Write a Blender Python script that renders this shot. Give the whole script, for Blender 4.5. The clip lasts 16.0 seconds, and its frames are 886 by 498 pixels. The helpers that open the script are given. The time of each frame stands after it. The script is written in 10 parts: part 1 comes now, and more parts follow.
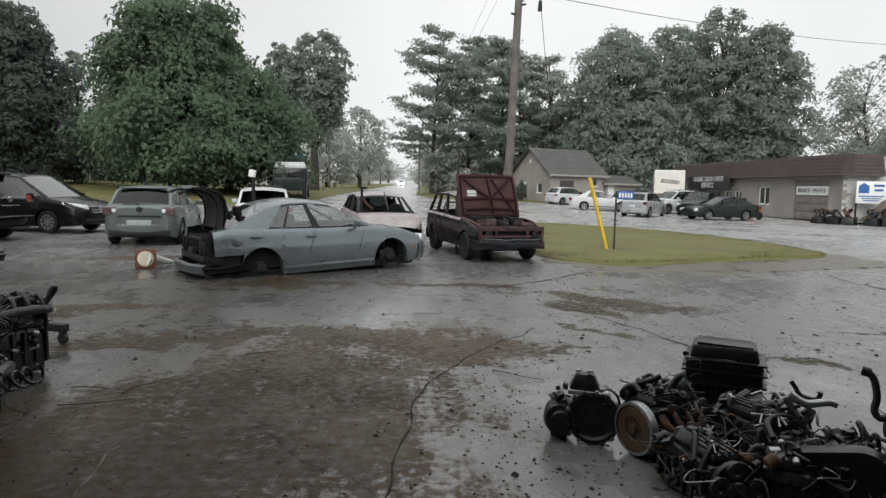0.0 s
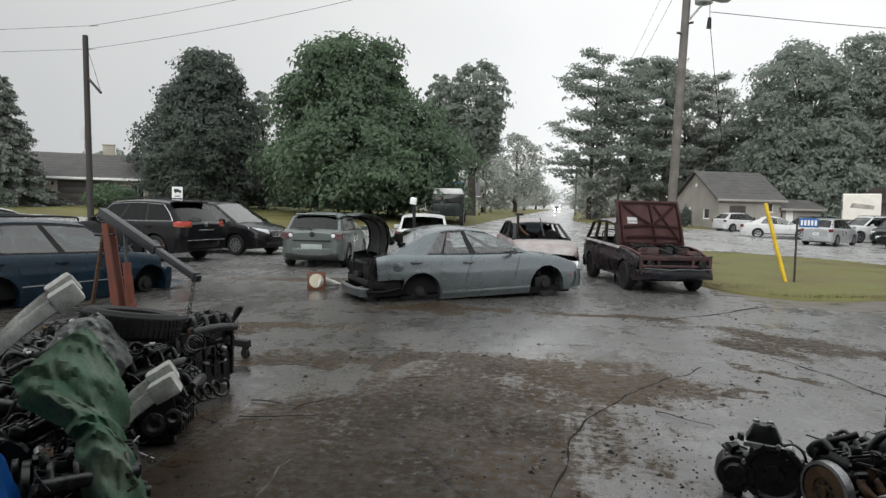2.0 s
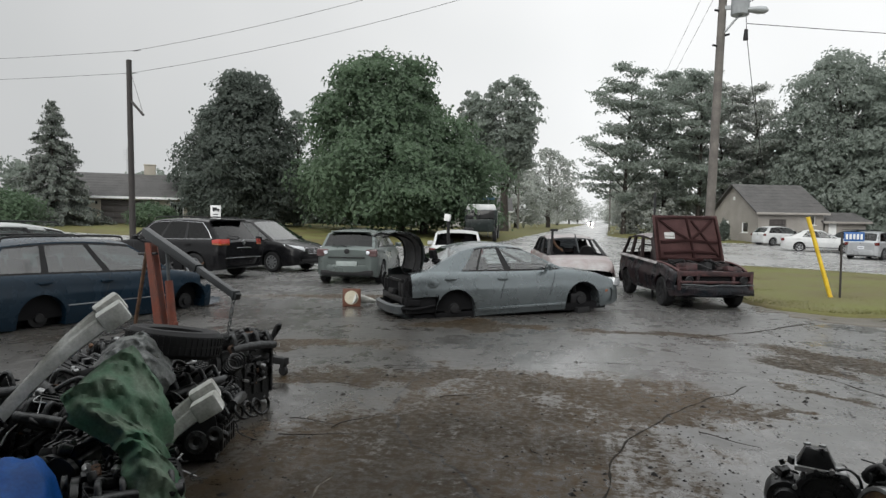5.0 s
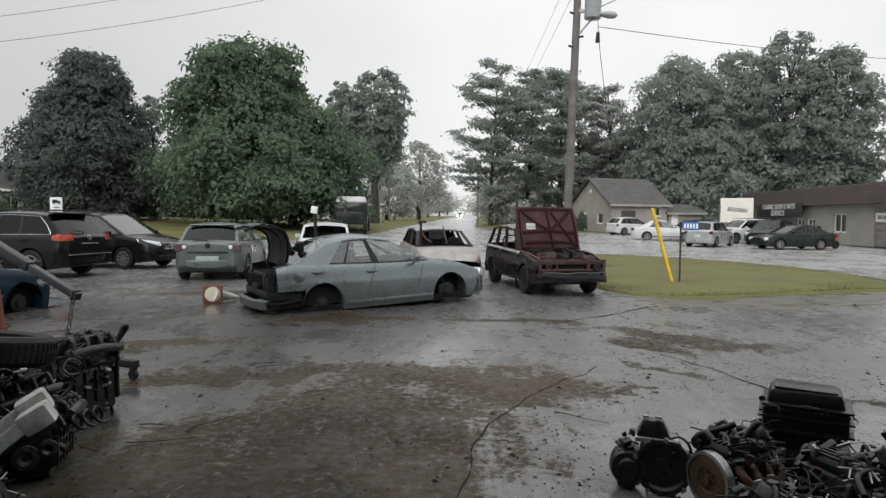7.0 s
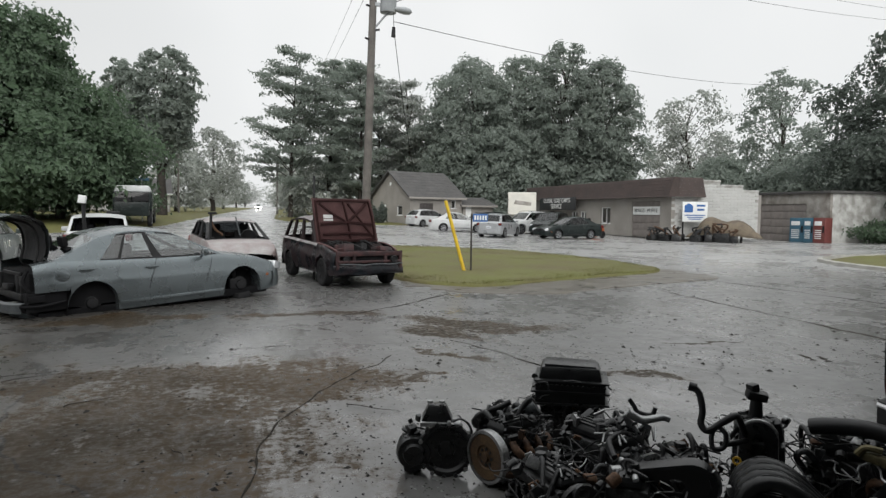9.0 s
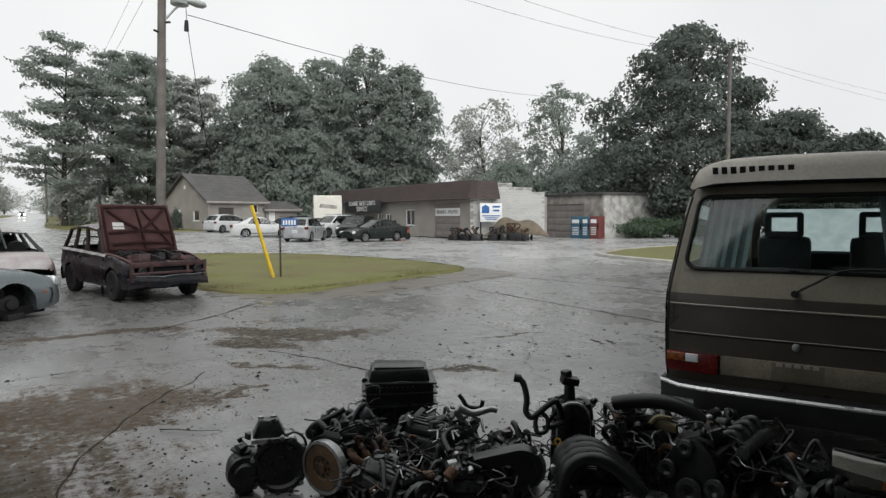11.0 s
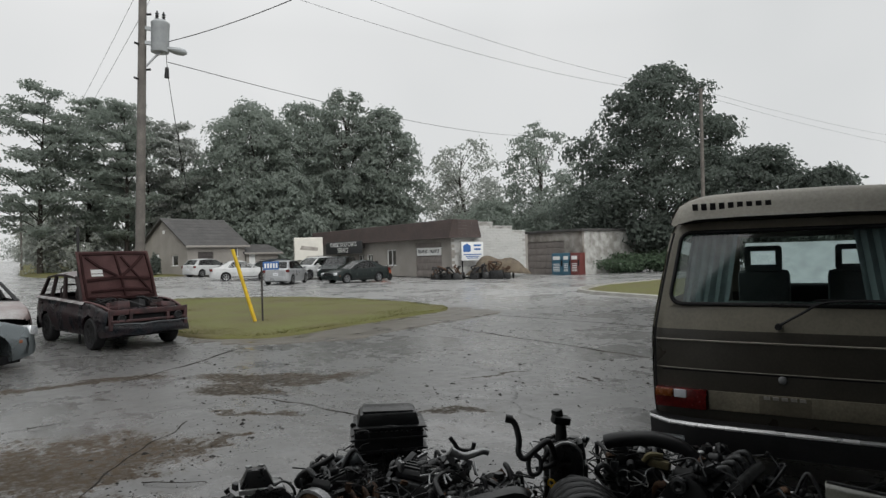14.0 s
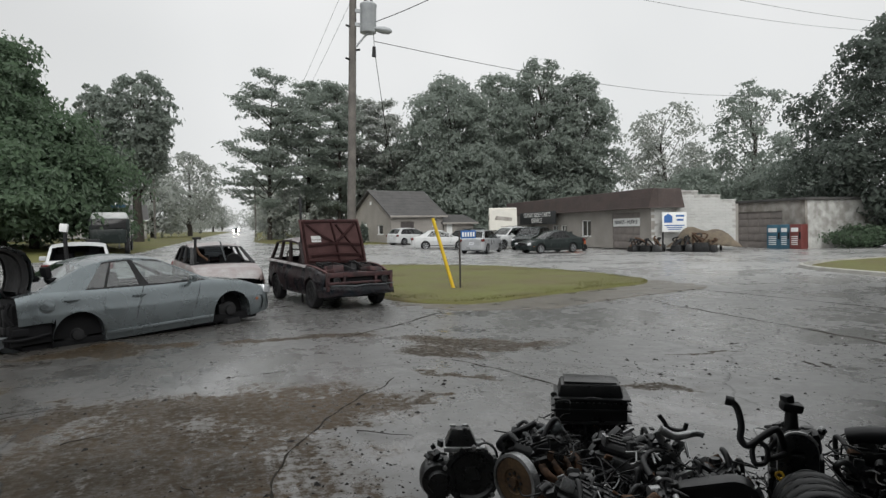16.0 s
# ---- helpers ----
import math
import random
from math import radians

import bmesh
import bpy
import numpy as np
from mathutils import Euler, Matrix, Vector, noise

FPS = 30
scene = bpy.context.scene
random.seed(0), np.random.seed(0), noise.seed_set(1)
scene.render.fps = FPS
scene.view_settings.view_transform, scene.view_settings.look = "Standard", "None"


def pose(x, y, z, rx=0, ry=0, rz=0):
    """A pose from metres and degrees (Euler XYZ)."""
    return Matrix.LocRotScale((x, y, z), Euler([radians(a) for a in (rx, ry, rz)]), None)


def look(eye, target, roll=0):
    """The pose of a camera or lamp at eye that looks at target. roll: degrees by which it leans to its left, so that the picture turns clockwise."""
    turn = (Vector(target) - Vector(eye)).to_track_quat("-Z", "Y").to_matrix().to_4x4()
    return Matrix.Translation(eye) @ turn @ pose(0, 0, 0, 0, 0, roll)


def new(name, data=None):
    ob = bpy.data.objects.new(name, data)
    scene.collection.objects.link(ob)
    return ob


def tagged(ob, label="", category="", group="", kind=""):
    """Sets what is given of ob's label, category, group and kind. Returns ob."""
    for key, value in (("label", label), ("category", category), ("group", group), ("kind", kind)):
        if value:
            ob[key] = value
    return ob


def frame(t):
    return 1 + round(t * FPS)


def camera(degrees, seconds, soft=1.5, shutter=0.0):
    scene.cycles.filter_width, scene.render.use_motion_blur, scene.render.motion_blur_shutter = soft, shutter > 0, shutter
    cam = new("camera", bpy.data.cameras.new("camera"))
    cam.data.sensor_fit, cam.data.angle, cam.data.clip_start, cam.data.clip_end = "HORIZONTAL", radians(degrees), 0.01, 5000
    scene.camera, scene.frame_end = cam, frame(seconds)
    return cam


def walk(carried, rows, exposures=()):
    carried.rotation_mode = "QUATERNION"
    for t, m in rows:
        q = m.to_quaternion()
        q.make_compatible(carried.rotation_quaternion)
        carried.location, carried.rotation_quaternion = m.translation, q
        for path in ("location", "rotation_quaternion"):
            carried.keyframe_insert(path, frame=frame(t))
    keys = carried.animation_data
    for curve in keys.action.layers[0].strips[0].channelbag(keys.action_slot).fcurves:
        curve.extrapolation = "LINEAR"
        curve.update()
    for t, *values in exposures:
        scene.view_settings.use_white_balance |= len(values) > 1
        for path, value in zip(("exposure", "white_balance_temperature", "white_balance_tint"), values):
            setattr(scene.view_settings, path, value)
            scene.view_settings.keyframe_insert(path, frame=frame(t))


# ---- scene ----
# camera: seconds, x, y, z, yaw to the left, pitch up, roll
ROWS = [
    (0, 0.076, -0.091, 1.604, -3.99, -5.44, 1.29),
    (0.5, 0.048, -0.025, 1.637, 0.87, -5.72, 1.36),
    (1, 0.126, -0.090, 1.641, 5.00, -5.59, 1.04),
    (1.5, 0.059, -0.074, 1.647, 7.21, -4.86, 1.12),
    (2, 0.046, -0.061, 1.644, 9.64, -3.54, 1.24),
    (2.5, -0.009, -0.042, 1.650, 11.58, -2.59, 1.38),
    (3, -0.031, -0.030, 1.658, 12.37, -2.04, 1.21),
    (3.5, -0.010, -0.047, 1.651, 12.27, -1.74, 1.27),
    (5.8, 0.030, -0.062, 1.665, 12.47, -2.67, 0.43),
    (6, 0.041, -0.040, 1.664, 9.11, -2.68, 0.27),
    (6.5, 0.055, -0.045, 1.665, 3.49, -2.79, 0.87),
    (7, 0.081, -0.033, 1.654, 1.27, -2.75, 0.49),
    (7.5, 0.100, -0.045, 1.657, -1.43, -3.02, 0.21),
    (8, 0.129, -0.033, 1.646, -5.45, -3.35, 0.20),
    (8.5, 0.137, -0.020, 1.661, -10.00, -3.46, 0.37),
    (9, 0.198, 0.029, 1.644, -16.03, -3.27, 0.71),
    (9.5, 0.214, 0.098, 1.623, -20.32, -3.28, 1.90),
    (10, 0.103, 0.084, 1.641, -28.19, -3.50, 0.35),
    (12.3, 0.049, 0.076, 1.670, -35.17, -1.93, -1.02),
    (12.5, 0.061, 0.077, 1.672, -35.74, -1.06, -1.55),
    (13, 0.049, 0.051, 1.693, -36.87, 0.42, -2.07),
    (13.5, 0.044, 0.064, 1.666, -37.27, 1.01, -1.37),
    (14, 0.019, 0.083, 1.678, -34.78, 0.48, -1.45),
    (14.5, 0.017, 0.105, 1.675, -31.10, 0.22, -1.30),
    (15, 0.014, 0.132, 1.666, -27.09, -0.34, -1.17),
    (15.5, -0.002, 0.151, 1.658, -23.11, -1.31, -1.37),
    (16, 0.006, 0.204, 1.645, -17.84, -1.73, -1.05),
]


def aim(x, y, z, yaw, pitch, roll):
    a, b = radians(yaw), radians(pitch)
    way = Vector((-math.sin(a) * math.cos(b), math.cos(a) * math.cos(b), math.sin(b)))
    return look((x, y, z), Vector((x, y, z)) + way, roll)


cam = camera(68.59, 16.0, soft=1.4, shutter=0.0)
walk(cam, [(r[0], aim(*r[1:])) for r in ROWS], [(0, 0.22, 6450, 9), (1.0, 0.35, 6450, 9), (1.8, 0.30, 6450, 9), (3, 0.27, 6450, 9), (6, 0.25, 6450, 9), (8, 0.16, 6450, 9), (9, 0.15, 6450, 9), (10, 0.20, 6450, 9), (12.5, 0.12, 6450, 9), (14, -0.10, 6450, 9), (15, -0.06, 6450, 9), (16, 0.03, 6450, 9)])

# ---- light: a rain-heavy overcast sky ----
world = bpy.data.worlds.new("overcast_sky")
scene.world = world
world.use_nodes = True
wn = world.node_tree.nodes
wl = world.node_tree.links
wn.clear()
sky = wn.new("ShaderNodeTexSky")
sky.sky_type, sky.sun_disc = "NISHITA", False
sky.sun_elevation, sky.sun_rotation, sky.dust_density = radians(38), radians(192), 4.0
grey = wn.new("ShaderNodeHueSaturation")
grey.inputs["Saturation"].default_value = 0.05
wl.new(sky.outputs[0], grey.inputs["Color"])
clouds = wn.new("ShaderNodeTexNoise")
clouds.inputs["Scale"].default_value, clouds.inputs["Detail"].default_value = 1.6, 3.0
ramp = wn.new("ShaderNodeValToRGB")
ramp.color_ramp.elements[0].position, ramp.color_ramp.elements[0].color = 0.3, (7.3, 7.45, 7.5, 1)
ramp.color_ramp.elements[1].position, ramp.color_ramp.elements[1].color = 0.7, (9.0, 9.0, 9.0, 1)
wl.new(clouds.outputs["Fac"], ramp.inputs["Fac"])
blend = wn.new("ShaderNodeMix")
blend.data_type = "RGBA"
blend.inputs["Factor"].default_value = 0.88
wl.new(grey.outputs[0], blend.inputs["A"])
wl.new(ramp.outputs[0], blend.inputs["B"])
# an overcast dome: brighter overhead than along the horizon
dome = wn.new("ShaderNodeTexCoord")
height = wn.new("ShaderNodeSeparateXYZ")
wl.new(dome.outputs["Generated"], height.inputs[0])
rise = wn.new("ShaderNodeMapRange")
rise.inputs["From Min"].default_value, rise.inputs["From Max"].default_value = 0.32, 0.95
rise.inputs["To Min"].default_value, rise.inputs["To Max"].default_value = 0.1, 0.19
wl.new(height.outputs["Z"], rise.inputs["Value"])
back = wn.new("ShaderNodeBackground")
# the cloud is heavier towards the left of the yard
west = wn.new("ShaderNodeVectorMath")
west.operation = "DOT_PRODUCT"
west.inputs[1].default_value = (-0.906, 0.42, 0.0)
wl.new(dome.outputs["Generated"], west.inputs[0])
heavy = wn.new("ShaderNodeMapRange")
heavy.inputs["From Min"].default_value, heavy.inputs["From Max"].default_value = 0.42, 1.0
heavy.inputs["To Min"].default_value, heavy.inputs["To Max"].default_value = 1.0, 0.62
wl.new(west.outputs["Value"], heavy.inputs["Value"])
veil = wn.new("ShaderNodeMath")
veil.operation = "MULTIPLY"
wl.new(rise.outputs[0], veil.inputs[0])
wl.new(heavy.outputs[0], veil.inputs[1])
wl.new(veil.outputs[0], back.inputs["Strength"])
wl.new(blend.outputs["Result"], back.inputs["Color"])
wl.new(back.outputs[0], wn.new("ShaderNodeOutputWorld").inputs[0])
# broad sun added behind the camera to lighten tree sides that face it
sun_data = bpy.data.lights.new("sun", "SUN")
sun_data.energy, sun_data.angle, sun_data.color = 1.4, radians(50), (1.0, 0.98, 0.95)
sun = new("sun", sun_data)
sun.matrix_world = look((0, 0, 50), (8, 38, 20))


# ---- materials ----
def mat(name, color, rough=0.5, metal=0.0, scale=8.0, vary=0.25, bump=0.0, bump_scale=60.0, color2=None, spec=0.5, coat=0.0, rand=0.0, wet=0.0, trans=0.0, sheen=0.0):
    """A painted, worn or grained surface: two scales of noise over the colour, the gloss and the relief."""
    m = bpy.data.materials.new(name)
    m.use_nodes = True
    n, l = m.node_tree.nodes, m.node_tree.links
    b = n["Principled BSDF"]
    tc = n.new("ShaderNodeTexCoord")
    big = n.new("ShaderNodeTexNoise")
    big.inputs["Scale"].default_value, big.inputs["Detail"].default_value = scale, 5.0
    fine = n.new("ShaderNodeTexNoise")
    fine.inputs["Scale"].default_value, fine.inputs["Detail"].default_value = bump_scale, 3.0
    for t in (big, fine):
        l.new(tc.outputs["Object"], t.inputs["Vector"])
    r = n.new("ShaderNodeValToRGB")
    c2 = color2 or [c * (1 - vary) for c in color]
    r.color_ramp.elements[0].position, r.color_ramp.elements[0].color = 0.36, (*c2, 1)
    r.color_ramp.elements[1].position, r.color_ramp.elements[1].color = 0.66, (*color, 1)
    l.new(big.outputs["Fac"], r.inputs["Fac"])
    out = r.outputs[0]
    f = n.new("ShaderNodeMix")
    f.data_type, f.blend_type = "RGBA", "MULTIPLY"
    f.inputs["Factor"].default_value = min(1.0, vary * 1.6)
    l.new(out, f.inputs["A"])
    fr = n.new("ShaderNodeMapRange")
    fr.inputs["From Min"].default_value, fr.inputs["From Max"].default_value = 0.3, 0.7
    fr.inputs["To Min"].default_value, fr.inputs["To Max"].default_value = 0.55, 1.15
    l.new(fine.outputs["Fac"], fr.inputs["Value"])
    l.new(fr.outputs[0], f.inputs["B"])
    out = f.outputs["Result"]
    if rand:
        info = n.new("ShaderNodeObjectInfo")
        geo = n.new("ShaderNodeNewGeometry")
        add = n.new("ShaderNodeMath")
        add.operation = "ADD"
        l.new(info.outputs["Random"], add.inputs[0])
        l.new(geo.outputs["Random Per Island"], add.inputs[1])
        hv = n.new("ShaderNodeHueSaturation")
        mr = n.new("ShaderNodeMapRange")
        mr.inputs["From Max"].default_value = 2.0
        mr.inputs["To Min"].default_value, mr.inputs["To Max"].default_value = 1 - rand, 1 + rand
        l.new(add.outputs[0], mr.inputs["Value"])
        l.new(mr.outputs[0], hv.inputs["Value"])
        l.new(out, hv.inputs["Color"])
        out = hv.outputs[0]
    l.new(out, b.inputs["Base Color"])
    rr = n.new("ShaderNodeMapRange")
    rr.inputs["From Min"].default_value, rr.inputs["From Max"].default_value = 0.3, 0.7
    rr.inputs["To Min"].default_value, rr.inputs["To Max"].default_value = max(0.02, rough * (1 - 0.5 * wet) - 0.06), min(1, rough + 0.1)
    l.new(big.outputs["Fac"], rr.inputs["Value"])
    l.new(rr.outputs[0], b.inputs["Roughness"])
    b.inputs["Metallic"].default_value = metal
    b.inputs["Specular IOR Level"].default_value = spec
    b.inputs["Coat Weight"].default_value = coat
    b.inputs["Coat Roughness"].default_value = 0.06
    b.inputs["Sheen Weight"].default_value = sheen
    b.inputs["Sheen Roughness"].default_value = 0.6
    if trans:
        b.inputs["Subsurface Weight"].default_value = 0.0
        t = n.new("ShaderNodeBsdfTranslucent")
        l.new(out, t.inputs["Color"])
        mx = n.new("ShaderNodeMixShader")
        mx.inputs[0].default_value = trans
        l.new(b.outputs[0], mx.inputs[1])
        l.new(t.outputs[0], mx.inputs[2])
        l.new(mx.outputs[0], n["Material Output"].inputs[0])
    if bump:
        bp = n.new("ShaderNodeBump")
        bp.inputs["Strength"].default_value, bp.inputs["Distance"].default_value = 0.6, bump
        l.new(fine.outputs["Fac"], bp.inputs["Height"])
        l.new(bp.outputs[0], b.inputs["Normal"])
    return m


def glass_mat(name, tint, gloss=0.12):
    m = bpy.data.materials.new(name)
    m.use_nodes = True
    n, l = m.node_tree.nodes, m.node_tree.links
    n.remove(n["Principled BSDF"])
    t = n.new("ShaderNodeBsdfTransparent")
    t.inputs[0].default_value = (*tint, 1)
    g = n.new("ShaderNodeBsdfGlossy")
    g.inputs["Roughness"].default_value = 0.04
    fz = n.new("ShaderNodeLayerWeight")
    fz.inputs["Blend"].default_value = 0.5
    pw = n.new("ShaderNodeMath")
    pw.operation = "POWER"
    pw.inputs[1].default_value = 4.0
    l.new(fz.outputs["Facing"], pw.inputs[0])
    ad = n.new("ShaderNodeMath")
    ad.operation, ad.use_clamp = "MULTIPLY_ADD", True
    ad.inputs[1].default_value, ad.inputs[2].default_value = 0.7, 0.04 + gloss
    l.new(pw.outputs[0], ad.inputs[0])
    mx = n.new("ShaderNodeMixShader")
    l.new(ad.outputs[0], mx.inputs[0])
    l.new(t.outputs[0], mx.inputs[1])
    l.new(g.outputs[0], mx.inputs[2])
    l.new(mx.outputs[0], n["Material Output"].inputs[0])
    return m


def emit_mat(name, color, strength):
    m = bpy.data.materials.new(name)
    m.use_nodes = True
    b = m.node_tree.nodes["Principled BSDF"]
    b.inputs["Base Color"].default_value = (*color, 1)
    b.inputs["Emission Color"].default_value = (*color, 1)
    b.inputs["Emission Strength"].default_value = strength
    return m


def ground_mat():
    """Wet broken concrete and asphalt: grey, with brown silt, dark oil and painted shade, far haze in the colour,
    puddles that mirror the sky and cracks.
    """
    m = bpy.data.materials.new("wet_pavement")
    m.use_nodes = True
    n, l = m.node_tree.nodes, m.node_tree.links
    b = n["Principled BSDF"]
    tc = n.new("ShaderNodeTexCoord")

    def tex(scale, detail=6.0, rough=0.6, dist=0.0):
        t = n.new("ShaderNodeTexNoise")
        t.inputs["Scale"].default_value, t.inputs["Detail"].default_value = scale, detail
        t.inputs["Roughness"].default_value, t.inputs["Distortion"].default_value = rough, dist
        l.new(tc.outputs["Object"], t.inputs["Vector"])
        return t.outputs["Fac"]

    def rng(v, a, c, lo=0.0, hi=1.0, smooth=True):
        r = n.new("ShaderNodeMapRange")
        r.interpolation_type = "SMOOTHSTEP" if smooth else "LINEAR"
        for k, val in zip(("From Min", "From Max", "To Min", "To Max"), (a, c, lo, hi)):
            r.inputs[k].default_value = val
        l.new(v, r.inputs["Value"])
        return r.outputs[0]

    def op(kind, a, c=0.0):
        k = n.new("ShaderNodeMath")
        k.operation = kind
        for s, v in zip(k.inputs, (a, c)):
            if isinstance(v, (int, float)):
                s.default_value = v
            else:
                l.new(v, s)
        return k.outputs[0]

    def mix(fac, a, c):
        k = n.new("ShaderNodeMix")
        k.data_type = "RGBA"
        l.new(fac, k.inputs["Factor"])
        for s, v in ((k.inputs["A"], a), (k.inputs["B"], c)):
            if isinstance(v, tuple):
                s.default_value = (*v, 1)
            else:
                l.new(v, s)
        return k.outputs["Result"]

    sep = n.new("ShaderNodeSeparateXYZ")
    l.new(tc.outputs["Object"], sep.inputs[0])
    large, mid, fine, grit = tex(0.22, 5), tex(0.9, 8, 0.65, 0.4), tex(4.5, 8, 0.7), tex(45, 4)

    # coordinates bent by noise, for ragged outlines
    bend = n.new("ShaderNodeTexNoise")
    bend.inputs["Scale"].default_value, bend.inputs["Detail"].default_value, bend.inputs["Roughness"].default_value = 0.75, 7, 0.62
    l.new(tc.outputs["Object"], bend.inputs["Vector"])
    bsep = n.new("ShaderNodeSeparateXYZ")
    l.new(bend.outputs["Color"], bsep.inputs[0])
    bx = op("ADD", sep.outputs[0], op("MULTIPLY", op("SUBTRACT", bsep.outputs[0], 0.5), 2.6))
    by = op("ADD", sep.outputs[1], op("MULTIPLY", op("SUBTRACT", bsep.outputs[1], 0.5), 2.6))

    def stain(cx, cy, rx, ry, turn):
        """Distance from the middle of a stain, one at its rim."""
        ca, sa = math.cos(radians(turn)), math.sin(radians(turn))
        dx, dy = op("SUBTRACT", bx, cx), op("SUBTRACT", by, cy)
        u = op("DIVIDE", op("ADD", op("MULTIPLY", dx, ca), op("MULTIPLY", dy, sa)), rx)
        v = op("DIVIDE", op("SUBTRACT", op("MULTIPLY", dy, ca), op("MULTIPLY", dx, sa)), ry)
        return op("ADD", op("MULTIPLY", u, u), op("MULTIPLY", v, v))

    near = stain(-0.7, 4.6, 1.25, 2.2, 8)
    for q in ((-1.5, 3.6, 1.0, 1.5, 20), (0.1, 6.6, 1.45, 0.6, -14), (0.55, 5.9, 0.8, 0.4, -10), (-1.6, 6.9, 0.8, 0.35, 18), (3.0, 9.3, 0.9, 0.35, -30), (3.6, 8.6, 0.9, 0.2, -20), (-3.6, 8.0, 1.3, 0.3, 25), (-4.5, 13.6, 2.6, 0.5, 8), (-1.8, 10.4, 1.2, 0.35, 14), (0.9, 10.5, 0.9, 0.22, 4), (1.7, 6.3, 0.3, 0.16, 0), (-2.7, 6.5, 0.7, 0.35, 30), (2.4, 7.2, 0.4, 0.1, -20), (4.2, 5.85, 0.55, 0.16, -30), (5.8, 7.1, 0.4, 0.08, -25), (2.5, 8.6, 0.7, 0.4, -40)):
        near = op("MINIMUM", near, stain(*q))
    # long streaks, drawn out the way the cars drive
    lane = n.new("ShaderNodeMapping")
    lane.inputs["Rotation"].default_value, lane.inputs["Scale"].default_value = (0, 0, radians(-14)), (5.0, 0.9, 1)
    l.new(tc.outputs["Object"], lane.inputs["Vector"])
    drag = n.new("ShaderNodeTexNoise")
    drag.inputs["Scale"].default_value, drag.inputs["Detail"].default_value, drag.inputs["Roughness"].default_value = 1.0, 8, 0.68
    l.new(lane.outputs[0], drag.inputs["Vector"])
    speck = tex(13.0, 9, 0.75)
    depth = rng(near, 1.9, 0.25, smooth=False)
    depth = op("ADD", depth, op("MULTIPLY", op("SUBTRACT", mid, 0.5), 0.9))
    depth = op("ADD", depth, op("MULTIPLY", op("SUBTRACT", speck, 0.5), 2.0))
    depth = op("ADD", depth, op("MULTIPLY", op("SUBTRACT", drag.outputs["Fac"], 0.5), 1.7))
    silt = rng(depth, 0.36, 0.86)
    film = rng(depth, 0.12, 0.55, 0.0, 0.55)
    col = mix(rng(large, 0.35, 0.65), (0.105, 0.105, 0.105), (0.155, 0.153, 0.149))
    col = mix(rng(mid, 0.34, 0.66), (0.100, 0.099, 0.097), col)
    col = mix(rng(drag.outputs["Fac"], 0.42, 0.60, 0.0, 0.32), col, (0.06, 0.058, 0.055))
    # street colour paled for haze; left apron darkened for oil and painted shade
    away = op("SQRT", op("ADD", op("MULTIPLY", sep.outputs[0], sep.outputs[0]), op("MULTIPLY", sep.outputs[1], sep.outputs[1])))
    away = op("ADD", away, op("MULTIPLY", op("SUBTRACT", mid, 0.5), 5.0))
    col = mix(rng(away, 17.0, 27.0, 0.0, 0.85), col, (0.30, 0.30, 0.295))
    oil_shade = rng(op("ADD", op("ADD", sep.outputs[0], op("MULTIPLY", sep.outputs[1], -0.1)), op("MULTIPLY", op("SUBTRACT", mid, 0.5), 3.5)), -0.2, -2.4, 0.0, 0.85)
    oil_shade = op("MULTIPLY", oil_shade, rng(away, 15.5, 12.0))
    col = mix(oil_shade, col, (0.028, 0.025, 0.021))
    col = mix(film, col, (0.060, 0.050, 0.038))
    earth = mix(rng(large, 0.40, 0.60), (0.028, 0.019, 0.009), (0.060, 0.037, 0.016))
    earth = mix(rng(speck, 0.36, 0.60), (0.012, 0.009, 0.005), earth)
    earth = mix(rng(drag.outputs["Fac"], 0.52, 0.66, 0.0, 0.5), earth, (0.060, 0.042, 0.026))
    col = mix(op("MULTIPLY", silt, 0.93), col, earth)
    col = mix(rng(grit, 0.60, 0.72, 0.0, 0.35), col, (0.10, 0.096, 0.09))
    col = mix(rng(tex(16, 3), 0.66, 0.72, 0.0, 0.7), col, (0.02, 0.019, 0.017))
    vor = n.new("ShaderNodeTexVoronoi")
    vor.feature = "DISTANCE_TO_EDGE"
    vor.inputs["Scale"].default_value = 0.21
    warp = n.new("ShaderNodeVectorMath")
    warp.operation = "ADD"
    wob = n.new("ShaderNodeTexNoise")
    wob.inputs["Scale"].default_value, wob.inputs["Detail"].default_value = 0.8, 6
    l.new(tc.outputs["Object"], wob.inputs["Vector"])
    l.new(tc.outputs["Object"], warp.inputs[0])
    l.new(wob.outputs["Color"], warp.inputs[1])
    l.new(warp.outputs[0], vor.inputs["Vector"])
    crack = rng(vor.outputs["Distance"], 0.0035, 0.0015)
    col = mix(op("MULTIPLY", crack, 0.8), col, (0.012, 0.012, 0.012))
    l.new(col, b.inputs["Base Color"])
    wetness = op("ADD", op("MULTIPLY", mid, 0.55), op("MULTIPLY", large, 0.6))
    wetness = op("ADD", wetness, op("MULTIPLY", op("SUBTRACT", drag.outputs["Fac"], 0.5), 0.25))
    pool = rng(wetness, 0.49, 0.66)
    rough = rng(fine, 0.35, 0.65, 0.30, 0.44)
    rough = op("SUBTRACT", rough, op("MULTIPLY", pool, 0.17))
    rough = op("ADD", rough, op("MULTIPLY", silt, rng(speck, 0.4, 0.6, 0.05, 0.40)))
    l.new(rough, b.inputs["Roughness"])
    l.new(rng(silt, 0.0, 1.0, 0.75, 0.16), b.inputs["Specular IOR Level"])
    hgt = op("ADD", op("MULTIPLY", fine, 0.5), op("MULTIPLY", grit, 0.12))
    hgt = op("MULTIPLY", hgt, rng(wetness, 0.56, 0.62, 1.0, 0.3))
